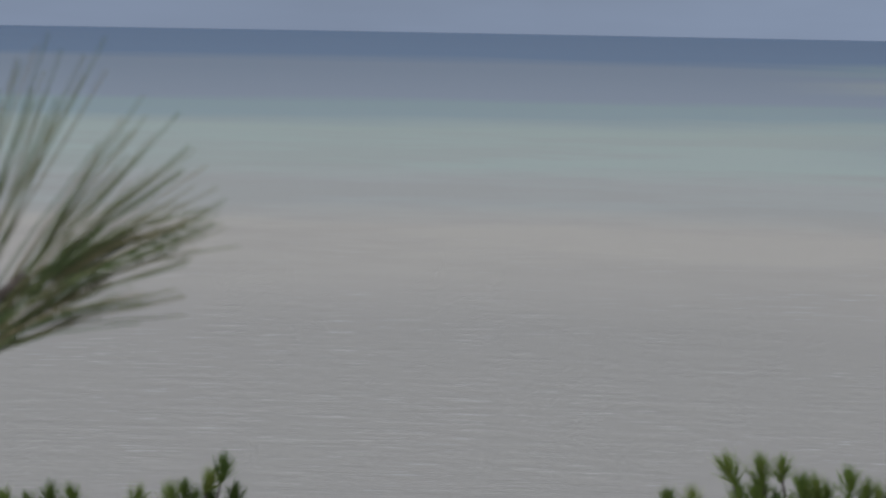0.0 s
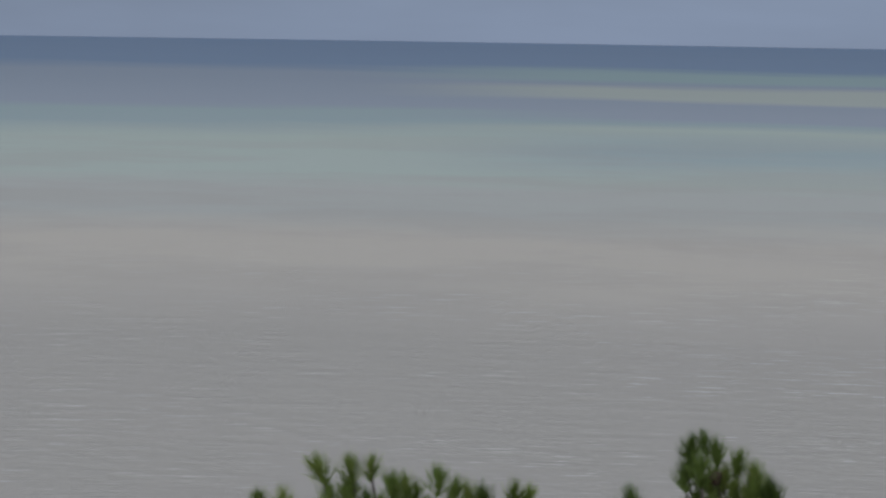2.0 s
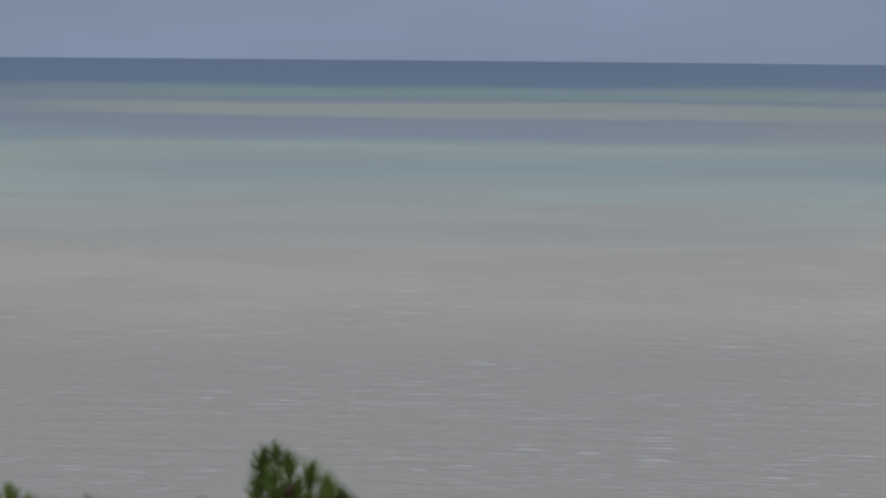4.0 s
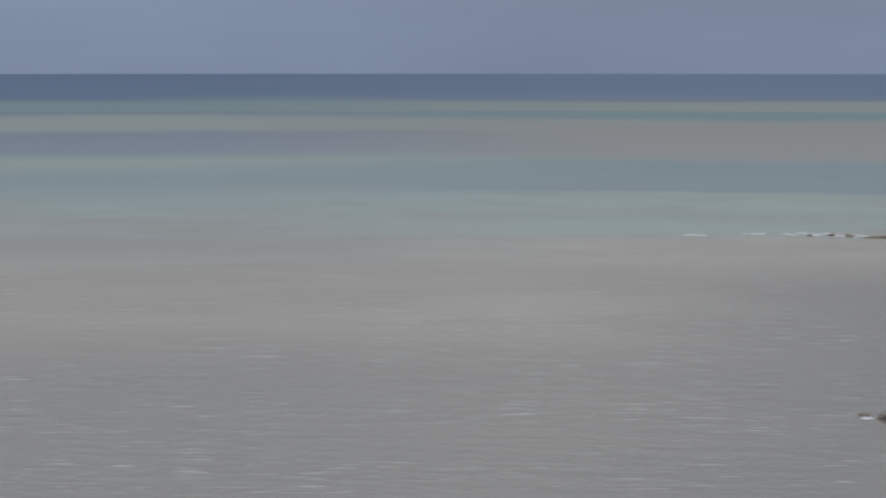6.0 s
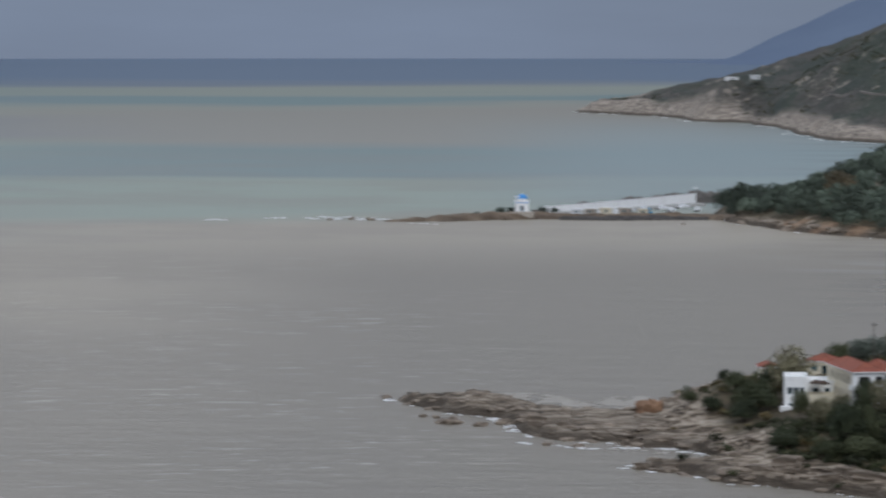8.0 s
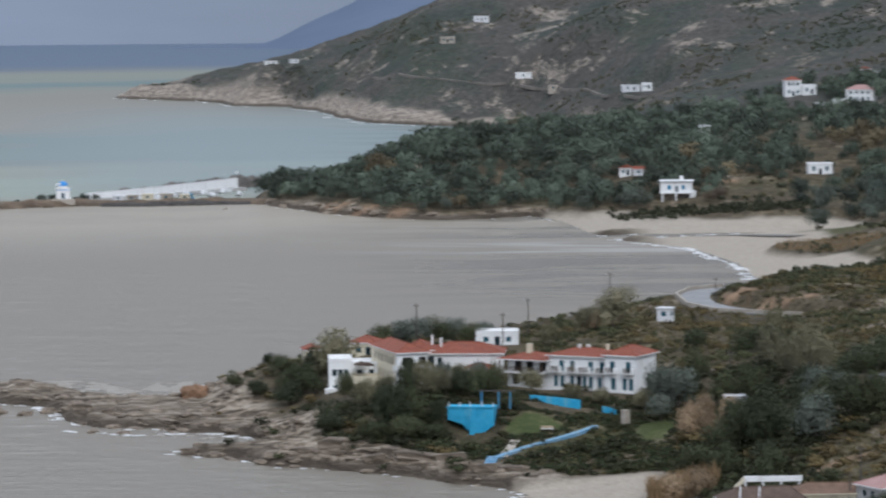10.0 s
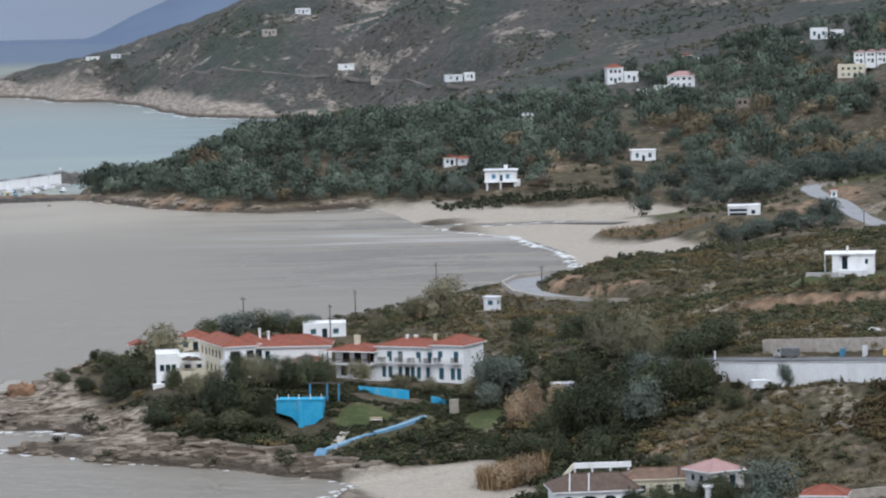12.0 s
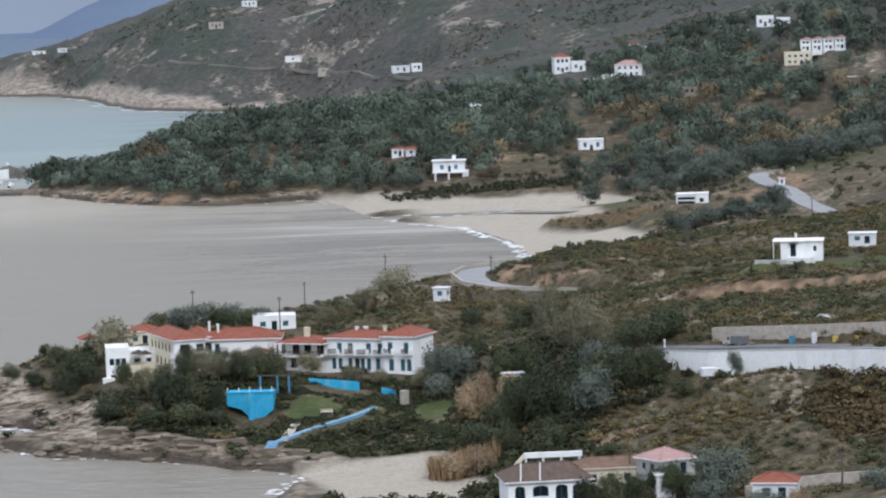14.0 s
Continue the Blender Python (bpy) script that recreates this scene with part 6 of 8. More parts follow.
# ---- poles ----
for x, y, z, h in ((-45.7, 723.6, 9.6, 10.4), (-28.7, 734.4, 9.6, 7.5), (-24.3, 759.6, 9.6, 8.2), (-7.3, 790, 12.4, 8.2), (16.1, 799.8, 13.6, 5.2), (62.4, 827.6, 14.2, 8.7), (16.4, 679.8, 11.2, 3.6), (107, 974, 9.4, 8.0), (32.0, 532, 9.5, 6.4), (58.0, 497.5, 9.6, 5.2), (58.3, 777.8, 15.4, 10.4)):
    pole(x, y, ground_z(x, y), h + z - ground_z(x, y))
pole(29.9, 523, ground_z(29.9, 523), 13.2 - ground_z(29.9, 523), False)

# ---- rubble by the valley road ----
rub = random.Random(4)
for k in range(34):
    x, y = 115.5 + rub.gauss(0, 3.4), 1180 + rub.gauss(0, 10)
    boulder(x, y, ground_z(x, y), rub.uniform(0.4, 1.1), rub.uniform(0.5, 1.3), k % 5 + 3, "grey boulder in a heap of rubble", STONE)


# ---- plants ----
def leaf_cloud(seed, lobes, count, size, core=4, ragged=0.6, hug=0.5):
    """Leaf clumps over the lobes of a crown: small folded quads, each turned its own way."""
    rng = np.random.default_rng(seed)
    vol = np.array([l[3] * l[4] for l in lobes])
    pick = rng.choice(len(lobes), count, p=vol / vol.sum())
    L = np.array(lobes, float)[pick]
    d = rng.normal(size=(count, 3))
    d /= np.linalg.norm(d, axis=1)[:, None]
    d[:, 2] = np.where(d[:, 2] < -0.55, -d[:, 2], d[:, 2])
    rad = 1.04 - 0.68 * hug + hug * rng.random((count, 1)) ** 1.6
    c = L[:, :3] + d * L[:, 3:6] * rad
    n = d + rng.normal(size=(count, 3)) * ragged
    n /= np.linalg.norm(n, axis=1)[:, None]
    u = np.cross(n, rng.normal(size=(count, 3)))
    u /= np.linalg.norm(u, axis=1)[:, None]
    w = np.cross(n, u)
    s = size * rng.uniform(0.55, 1.25, (count, 1))
    k = rng.uniform(0.55, 1.0, (count, 1))
    v = np.stack([c - u * s, c - w * s * k + n * s * 0.2, c + u * s, c + w * s * k + n * s * 0.2], 1).reshape(-1, 3)
    f = np.arange(count * 4).reshape(-1, 4)
    verts, faces = v.tolist(), f.tolist()
    if core:
        for x, y, z, a, b, h in lobes[:core]:
            base = len(verts)
            rows, cols = 2, 6
            for i in range(rows + 1):
                e = -0.8 + 2.1 * i / rows
                for j in range(cols):
                    g = 2 * math.pi * (j + 0.5 * (i % 2)) / cols
                    r = 0.52 * (1 + 0.2 * math.sin(3.1 * j + 2.3 * i + seed))
                    verts.append((x + a * r * math.cos(e) * math.cos(g), y + b * r * math.cos(e) * math.sin(g), z + h * r * math.sin(e)))
            for i in range(rows):
                for j in range(cols):
                    faces.append((base + i * cols + j, base + i * cols + (j + 1) % cols, base + (i + 1) * cols + (j + 1) % cols, base + (i + 1) * cols + j))
    return verts, faces


def crown_lobes(seed, r, h, bottom, n):
    rng = random.Random(seed)
    out = [(0, 0, bottom + (h - bottom) * 0.5, r * 0.72, r * 0.72, (h - bottom) * 0.48)]
    for k in range(n):
        g, q = 2 * math.pi * (k + rng.random() * 0.7) / n, rng.uniform(0.35, 0.62) * r
        s = rng.uniform(0.32, 0.55)
        z = bottom + (h - bottom) * rng.uniform(0.22, 0.78)
        out.append((q * math.cos(g), q * math.sin(g), z, r * s, r * s, (h - bottom) * s * 0.72))
    return out


def crown_mesh(name, seed, r, h, bottom, n, count, size, mat):
    far_off = size > 0.18
    v, f = leaf_cloud(seed, crown_lobes(seed, r, h, bottom, n), count, size, 4, 0.22 if far_off else 0.4, 0.3 if far_off else 0.5)
    me = mesh_of(name, v, f, mat)
    paint(me, "tint", np.ones((len(v), 4)))
    return me


def trunk_mesh(seed, r, h, bottom):
    rng = random.Random(seed)
    s = Shape()
    k = max(0.06, h * 0.028)
    lean = (rng.uniform(-0.1, 0.1) * h, rng.uniform(-0.1, 0.1) * h)
    fork = (lean[0], lean[1], bottom + (h - bottom) * 0.2)
    s.tube((0, 0, -0.5), fork, k, k * 0.7, 7)
    for j in range(5):
        g = 2 * math.pi * (j + rng.random()) / 5
        s.tube(fork, (r * 0.55 * math.cos(g), r * 0.55 * math.sin(g), bottom + (h - bottom) * rng.uniform(0.4, 0.75)), k * 0.5, k * 0.18, 5)
    return s.mesh("trunk", BARK)


TREES = {}


def tree_kind(key, label, r, h, bottom, lobes, count, size, mat, seeds):
    TREES[key] = (label, r, h, [(trunk_mesh(s, r, h, bottom), crown_mesh("crown", s, r, h, bottom, lobes, count, size, mat)) for s in seeds])


tree_kind("dark", "dense dark green evergreen tree", 3.0, 5.0, 0.3, 9, 2300, 0.15, LEAF_DARK, (1, 2, 3))
tree_kind("grey", "spreading grey-green olive-like tree", 3.0, 5.5, 0.5, 9, 2100, 0.15, LEAF_GREY, (4, 5, 6))
tree_kind("olive", "tall olive-brown feathery leafy tree", 3.0, 6.0, 0.6, 10, 2100, 0.15, LEAF_OLIVE, (7, 8, 9))
tree_kind("straw", "tall pale straw-green feathery tree", 3.0, 6.0, 0.3, 11, 3000, 0.13, LEAF_STRAW, (25, 26))
tree_kind("dry", "small tree with dry brown leaves", 2.4, 6.0, 0.3, 8, 1300, 0.16, LEAF_DRY, (10, 11))
tree_kind("wood", "dark evergreen woodland tree", 3.6, 6.0, 0.4, 11, 1250, 0.20, LEAF_WOOD, (12, 13, 14, 15))
tree_kind("pale", "pale grey-green rounded woodland tree", 3.4, 5.2, 0.4, 10, 1050, 0.21, LEAF_GREY, (16, 17))
tree_kind("russet", "russet-brown woodland tree with thin leaves", 3.6, 5.4, 0.4, 10, 1050, 0.21, LEAF_RUSSET, (18, 19))


def tree(key, x, y, r, h, seed, group="", z=None):
    label, r0, h0, forms = TREES[key]
    trunk, crown = forms[seed % len(forms)]
    root = thing("tree", label, "tree", pose(x, y, (ground_z(x, y) if z is None else z) - 0.15, 0, 0, (seed * 67) % 360), group)
    root.scale = (r / r0, r / r0, h / h0)
    part("trunk", trunk, root)
    part("crown", crown, root)


# trees one can tell apart: x, y, spread, height
OLIVE_TREES = [(-60.6, 702, 5.2, 10.2), (-50.7, 655.5, 2.6, 5.7), (-39.6, 660, 2.1, 5.0), (-36.5, 660, 1.9, 4.8), (-47.3, 658.5, 2.1, 4.7), (-41, 667, 2.5, 5.6), (-34, 666, 2.8, 4.8), (-21, 667, 3.1, 4.6), (-13, 663.5, 2.2, 3.4), (0, 655, 2.9, 4.4),
               (-19, 735, 2.5, 4.4), (26, 720, 2.9, 5.6), (-27, 667, 2.6, 4.4), (-38, 663, 2.4, 5.0), (-30.5, 662, 2.5, 4.2), (-8, 663, 2.0, 3.6), (-48, 668, 2.4, 3.6), (-53, 672, 2.0, 2.4)]
DARK_TREES = [(-45.2, 639, 4.0, 8.8), (-57, 645, 3.0, 5.1), (-55.7, 669, 2.1, 5.4), (-41.2, 642, 2.3, 7.3), (-43.3, 661.5, 2.3, 5.2), (-33.3, 658.5, 2.4, 5.4), (-30.1, 657, 2.6, 6.0), (-27.6, 658.5, 2.3, 5.6), (-37.2, 642, 1.9, 5.8), (-70.9, 703.5, 3.3, 4.2), (-65.2, 708, 2.6, 5.0), (-65.6, 693, 3.3, 6.2), (-69, 694.5, 3.3, 5.2), (-81, 707, 2.2, 3.3), (-75, 714, 1.3, 2.7), (-75, 696, 2.7, 3.3), (-68, 687, 3.4, 4.4), (-64, 690, 3.0, 4.4), (-54, 736, 3.2, 5.8), (-42, 741, 3.7, 5.6), (-36, 741, 2.9, 4.2), (-46, 653, 4.0, 4.8), (-51, 658, 2.6, 2.6),
              (-56, 642, 3.4, 3.4), (-44, 674, 2.6, 5.4), (-48, 634, 3.5, 3.5), (-42, 633, 3.9, 3.9), (-37, 636, 3.0, 3.4)]
DARK_TREES_INLAND = [(19.4, 592.5, 3.9, 10.5), (15.8, 598.5, 3.2, 8.4), (33.4, 575.5, 3.8, 7.4), (37, 575.5, 2.8, 6.5), (19.1, 639, 3.0, 7.0), (20, 563, 3.3, 5.6), (13.4, 580.5, 2.7, 5.5), (40, 590, 4.0, 6.0), (42, 602, 4.0, 6.0), (35, 607, 4.5, 6.8), (28, 612, 4.4, 6.4), (21, 606, 4.0, 6.0), (24, 590, 3.6, 4.6), (31, 592, 4.4, 5.4), (17, 622, 4.0, 6.0), (38, 614, 4.4, 6.4), (12, 590, 3.0, 3.6), (20, 584, 3.2, 4.0), (-30, 674, 2.1, 4.0), (10, 705, 3.3, 4.4), (23, 690, 3.8, 5.2), (19, 690, 3.0, 4.6), (37, 599, 4.7, 6.2), (33, 617, 4.4, 5.4), (22, 615, 4.3, 6.7), (18, 602, 4.2, 6.2), (27, 600, 3.6, 5.6), (13, 612, 3.4, 5.0),
                     (9, 598, 3.2, 4.0), (29, 630, 4.0, 5.5), (15, 645, 3.6, 5.5), (37, 511, 2.4, 4.0), (8, 660, 3.2, 5.2), (10, 676, 3.0, 5.0), (36, 585, 4.0, 4.6), (33, 580, 3.8, 5.0), (37, 577, 3.2, 4.4), (41, 569, 2.6, 3.4), (29, 588, 3.6, 5.0), (25, 580, 3.0, 4.6)]
GREY_TREES = [(27.3, 573, 4.1, 8.3), (3.4, 652.5, 3.9, 7.8), (-47, 740, 4.2, 6.0), (-50, 742, 3.4, 5.4), (-39, 745, 3.4, 5.0), (-33, 746, 3.0, 4.6), (-31, 671, 2.6, 4.6), (6, 650, 4.3, 7.6), (3, 645, 3.0, 5.1), (30, 606, 4.4, 7.6), (2, 664, 2.0, 4.6), (23, 596, 3.3, 4.2), (33, 589, 3.2, 3.7), (-38, 677, 2.2, 4.0), (81, 997, 3.9, 5.5),
              (42, 509, 4.8, 7.6), (47, 489, 3.2, 3.4), (40, 504, 3.4, 4.4), (62, 491, 2.6, 3.0), (76, 1010, 3.6, 4.5), (88, 1000, 4.0, 4.5), (95, 1004, 4.0, 4.2), (49.5, 566.3, 1.5, 4.0)]
COVE_TREES = [(33.2, 513.5, 2.2, 4.2), (36.2, 514, 1.9, 3.4), (29.8, 514.5, 2.0, 3.2), (22.8, 505, 2.2, 5.2), (26, 506.5, 2.6, 5.6), (29.6, 507, 2.2, 5.2), (35.2, 511, 2.0, 5.4), (16.5, 528.5, 1.9, 3.9), (19.5, 528.5, 1.9, 4.1), (22.3, 528.5, 1.9, 3.9), (25, 529, 1.7, 3.5), (45.2, 566.6, 1.0, 1.5), (47.6, 566.4, 0.9, 1.2), (12, 549, 3.2, 3.6), (17, 536, 2.2, 2.4), (21, 535, 2.4, 2.4), (24.5, 536, 2.2, 2.4), (28, 545, 2.6, 2.6), (20, 548, 2.8, 2.8)]
DRY_TREES = [(7.6, 625.5, 2.2, 7.0), (11.1, 622.5, 1.8, 5.9), (8.6, 576, 2.3, 5.0), (9, 630, 2.6, 6.1), (15, 626, 2.4, 6.5), (-10, 756, 2.1, 5.0), (11, 640, 2.0, 4.5), (5, 575, 2.8, 4.4), (9, 572, 2.6, 4.6), (2, 580, 2.2, 3.6), (51, 490, 1.6, 3.0)]
STRAW_TREES = [(-6, 752, 5.6, 8.2), (23.1, 663, 3.2, 8.3), (29.6, 636, 4.2, 11.0), (26.5, 646.5, 3.0, 8.6), (31.6, 633, 3.0, 8.0), (-12, 757, 3.0, 6.0)]
for key, rows_ in (("straw", STRAW_TREES), ("olive", OLIVE_TREES), ("dark", DARK_TREES + DARK_TREES_INLAND + COVE_TREES), ("grey", GREY_TREES), ("dry", DRY_TREES)):
    for i, (x, y, r, h) in enumerate(rows_):
        tree(key, x, y, r, h, i + 3, "trees round the hotels")


def cypress(x, y, h):
    root = thing("tree", "slim dark green cypress tree", "tree", pose(x, y, ground_z(x, y) - 0.1), "cypresses")
    part("trunk", Shape().tube((0, 0, -0.4), (0, 0, h * 0.5), 0.12, 0.05, 6).mesh("trunk", BARK), root)
    v, f = leaf_cloud(5, [(0, 0, h * (0.18 + 0.16 * k), h * (0.13 - 0.02 * k), h * (0.13 - 0.02 * k), h * 0.16) for k in range(5)], 260, 0.16)
    me = mesh_of("crown", v, f, LEAF_DARK)
    paint(me, "tint", np.ones((len(v), 4)))
    part("crown", me, root)


cypress(63.5, 686, 3.6)
cypress(149, 1330, 9)


def scatter(seed, n, x0, x1, y0, y1, keep):
    """Random places of a stretch of the plan (x as a share of y) that keep() lets stand."""
    rng = np.random.default_rng(seed)
    y = np.sqrt(rng.uniform(y0 * y0, y1 * y1, n))
    x = rng.uniform(x0, x1, n) * y
    z, sand, rock, green, earth = land(x, y)
    ok = (earth < 0.45) & (z > 0.6) & (sand < 0.3) & keep(x, y, z, rock, green, rng)
    return x[ok], y[ok], z[ok], rng


def clear_of(x, y, spots):
    ok = np.ones(x.shape, bool)
    for sx, sy, rx, ry in spots:
        ok &= np.hypot((x - sx) / rx, (y - sy) / ry) > 1
    return ok


VALLEY_CLEAR = [(11, 1283, 9, 16), (65, 1318, 9, 16), (-4, 1324, 7, 20), (25, 1434, 5, 16), (82, 1068, 10, 16), (45, 1391, 4, 7), (-21, 1413, 4, 7), (69, 1570, 13, 34), (92, 1530, 15, 32), (79, 1524, 10, 28), (104, 1628, 11, 12),
                (169, 1472, 14, 22), (158, 1464, 11, 20), (110, 1424, 6, 14), (158, 1570, 15, 26), (151, 1574, 7, 10), (175, 1418, 7, 12), (-88, 1379, 4, 7)]


RUSSET_STANDS = [(84, 1384, 11, 16), (123, 1357, 8, 12), (134, 1325, 12, 18), (156, 1335, 9, 14), (105, 1402, 6, 9), (170, 1400, 8, 16)]


def woodland(x, y, z, rock, green, rng):
    hill = smooth(y, 1268, 1280) * smooth(x, 40, 15) * smooth(y, 1560, 1520)
    slopes = smooth(y, np.where(x > 54, 1160, 1290), np.where(x > 54, 1190, 1330)) * smooth(x, 0, 40) * smooth(y - 1.1 * x, 1560, 1500) * (0.10 + 0.90 * smooth(fbm(x / 22, y / 40, 3, 71), 0.40, 0.50))
    valley = smooth(y, 1000, 1010) * smooth(y, 1040, 1025) * smooth(x, 70, 80) * smooth(x, 110, 102)
    terraces = np.hypot((x - 45) / 24, (y - 1300) / 26) < 1
    dens = np.maximum(np.maximum(hill, slopes), valley * 0.7) * np.where(terraces, 0.16, 1.0)
    dens = np.where(clear_of(x, y, RUSSET_STANDS), dens, 0.95)
    return (rng.random(x.shape) < dens) & clear_of(x, y, VALLEY_CLEAR) & (rock < 0.6) & (np.abs(x - 111) + 0 * y > np.where((y > 970) & (y < 1200), 7, 0))


wx_, wy_, wz_, w_rng = scatter(101, 9000, -0.108, 0.155, 990, 1640, woodland)
order = np.argsort(wy_)
wx_, wy_, wz_ = wx_[order], wy_[order], wz_[order]
# thin out trees that would stand in one another
kept = []
for i in range(len(wx_)):
    if all((wx_[i] - wx_[j]) ** 2 + (0.7 * (wy_[i] - wy_[j])) ** 2 > 14.0 for j in kept[-220:]):
        kept.append(i)
wx_, wy_, wz_ = wx_[kept], wy_[kept], wz_[kept]
w_tone = fbm(wx_ / 14, wy_ / 20, 2, 81)
w_scale = w_rng.uniform(0.65, 1.45, len(wx_))
w_shade = w_rng.uniform(0.55, 1.5, len(wx_))
near_n = 190
tone_of = ["russet" if not clear_of(np.array([px]), np.array([py]), RUSSET_STANDS)[0] or v > 0.78 else "pale" if v > 0.56 else "wood" for v, px, py in zip(w_tone, wx_, wy_)]
for i in range(min(near_n, len(wx_))):
    s = w_scale[i]
    tree(tone_of[i], wx_[i], wy_[i], 3.6 * s, 5.6 * s * (0.85 + 0.3 * (i % 5) / 4), i, "wood on the headland", wz_[i])


def thicket(name, label, category, items, forms, mat):
    """Many plants as one mesh: items (x, y, z, r, h, tint), forms: unit crowns."""
    V, F, T, base = [], [], [], 0
    rng = np.random.default_rng(7)
    for x, y, z, r, h, tint in items:
        v, f = forms[int(rng.integers(len(forms)))]
        g = rng.uniform(0, 2 * math.pi)
        c, s = math.cos(g), math.sin(g)
        V.append(np.stack([x + r * (v[:, 0] * c - v[:, 1] * s), y + r * (v[:, 0] * s + v[:, 1] * c), z + h * v[:, 2]], -1))
        F.append(f + base)
        T.append(np.tile(np.array([*tint, 1.0]), (len(v), 1)))
        base += len(v)
    if not V:
        return
    me = quad_mesh(name, np.concatenate(V), np.concatenate(F), mat)
    paint(me, "tint", np.concatenate(T))
    tagged(new(name, me), label, category, kind="stuff")


def unit_forms(seeds, lobes, count, size, ragged=0.6):
    out = []
    for s in seeds:
        v, f = leaf_cloud(s, crown_lobes(s, 1.0, 1.0, 0.05, lobes), count, size, 1, ragged, 0.3 if ragged < 0.4 else 0.5)
        out.append((np.array(v), np.array(f)))
    return out


TREE_FORMS = unit_forms((21, 22, 23, 24, 25, 26), 9, 260, 0.096, 0.24)
BUSH_FORMS = unit_forms((31, 32, 33, 34, 35, 36), 6, 84, 0.150, 0.38)
SMALL_FORMS = unit_forms((37, 38, 39, 40, 41, 42), 4, 34, 0.215, 0.38)
FAR_FORMS = []
for s_ in (41, 42, 43):
    fv, ff = leaf_cloud(s_, [(0, 0, 0.35, 0.9, 0.9, 0.6), (0.4, 0.3, 0.3, 0.5, 0.5, 0.4)], 22, 0.34, 0)
    FAR_FORMS.append((np.array(fv), np.array(ff)))
TINT = {"wood": (0.88, 0.92, 0.88), "pale": (1.2, 1.25, 1.2), "russet": (2.1, 1.45, 1.15)}
thicket("woodland", "dark evergreen wood with grey and russet trees", "trees",
        [(wx_[i], wy_[i], wz_[i] - 0.2, 3.6 * w_scale[i], 5.6 * w_scale[i] * (0.8 + 0.1 * (i % 5)), tuple(c * w_shade[i] for c in TINT[tone_of[i]])) for i in range(near_n, len(wx_))], TREE_FORMS, LEAF_WOOD)

POINT_CLEAR = [(-14, 668, 17, 8), (-24, 684, 10, 10), (-45, 684, 9, 14), (-33, 693, 11, 8), (-56, 688, 7, 9), (-31, 645, 6, 6), (-15, 657, 7, 3.5), (-19, 643, 8, 10), (1, 640, 5, 8), (-30, 737, 6, 6), (-57, 723, 4, 5), (-66, 716, 3, 4),
               (17, 514, 9, 6), (28, 522, 9, 6), (37, 518, 5, 5), (48, 495, 6, 6), (75, 706, 13, 8), (4, 746, 3, 4), (90, 727, 5, 5)]
ROAD_LINE = np.array(COAST_ROAD)[:, :2]
BEND_LINE = np.array(BEND_ROAD)[:, :2]


def off_line(x, y, line, gap):
    best = np.full(x.shape, 1e9)
    for (ax, ay), (bx, by) in zip(line, line[1:]):
        s = np.clip(((x - ax) * (bx - ax) + (y - ay) * (by - ay)) / ((bx - ax) ** 2 + (by - ay) ** 2), 0, 1)
        best = np.minimum(best, np.hypot(x - ax - s * (bx - ax), y - ay - s * (by - ay)))
    return best > gap


def point_bushes(x, y, z, rock, green, rng):
    slope = (x < 20) & (y < 800)
    dens = np.where(slope, 0.8, 0.9) * smooth(fbm(x / 6, y / 9, 3, 91), 0.30, 0.48)
    dens *= np.where((x > 30) & (y > 525) & (y < 566), 1.2, 1.0) * np.where(green > 0.6, 0.12, 1.0) * np.where(rock > 0.45, 0.03, 1.0)
    front = (x > -33) & (x < 6) & (y > 608) & (y < 662)
    dens *= np.where(front, 0.10, 1.0) * np.where(np.hypot((x - 20) / 10, (y - 768) / 16) < 1, 0.03, 1.0)
    dens = np.where((x > 14) & (x < 44) & (y > 575) & (y < 655), np.maximum(dens, 0.75), dens)
    return (rng.random(x.shape) < dens) & clear_of(x, y, POINT_CLEAR) & off_line(x, y, ROAD_LINE, 4.2) & off_line(x, y, BEND_LINE, 5.0)


bx_, by_, bz_, b_rng = scatter(202, 22000, -0.135, 0.142, 495, 905, point_bushes)
b_tone = fbm(bx_ / 9, by_ / 16, 2, 95) + b_rng.uniform(-0.08, 0.08, len(bx_))
dark_side = np.maximum(smooth(bx_, 34, 22) * smooth(by_, 700, 650), smooth(bx_, 46, 40) * smooth(by_, 566, 574) * smooth(by_, 660, 630))
items = []
for i in range(len(bx_)):
    big = b_rng.uniform(0.32, 1.0) * (1.0 + 0.8 * dark_side[i])
    tint = ((0.44, 0.50, 0.35) if dark_side[i] > 0.5 and b_tone[i] < 0.78 else (0.82, 0.90, 0.68) if b_tone[i] < 0.42 else (1.1, 1.02, 0.82) if b_tone[i] < 0.52 else (1.35, 1.12, 0.86) if b_tone[i] < 0.62 else (1.6, 1.22, 0.88))
    sh_ = b_rng.uniform(0.55, 1.55)
    items.append((bx_[i], by_[i], bz_[i] - 0.15, 1.35 * big, 1.15 * big, tuple(c * sh_ for c in tint)))
lx_, ly_, lz_, l_rng = scatter(606, 5200, -0.075, 0.014, 600, 668, lambda x, y, z, rock, green, rng: (green < 0.55) & (rock < 0.4) & (z > 1.6) & clear_of(x, y, [(-31, 645, 5, 5), (-15, 657, 7, 3.5)]) & off_line(x, y + 1.2, np.array([(-27.3, 614.6), (-24.5, 622.5), (-16.7, 632.8), (-8.6, 643.5)]), 2.6))
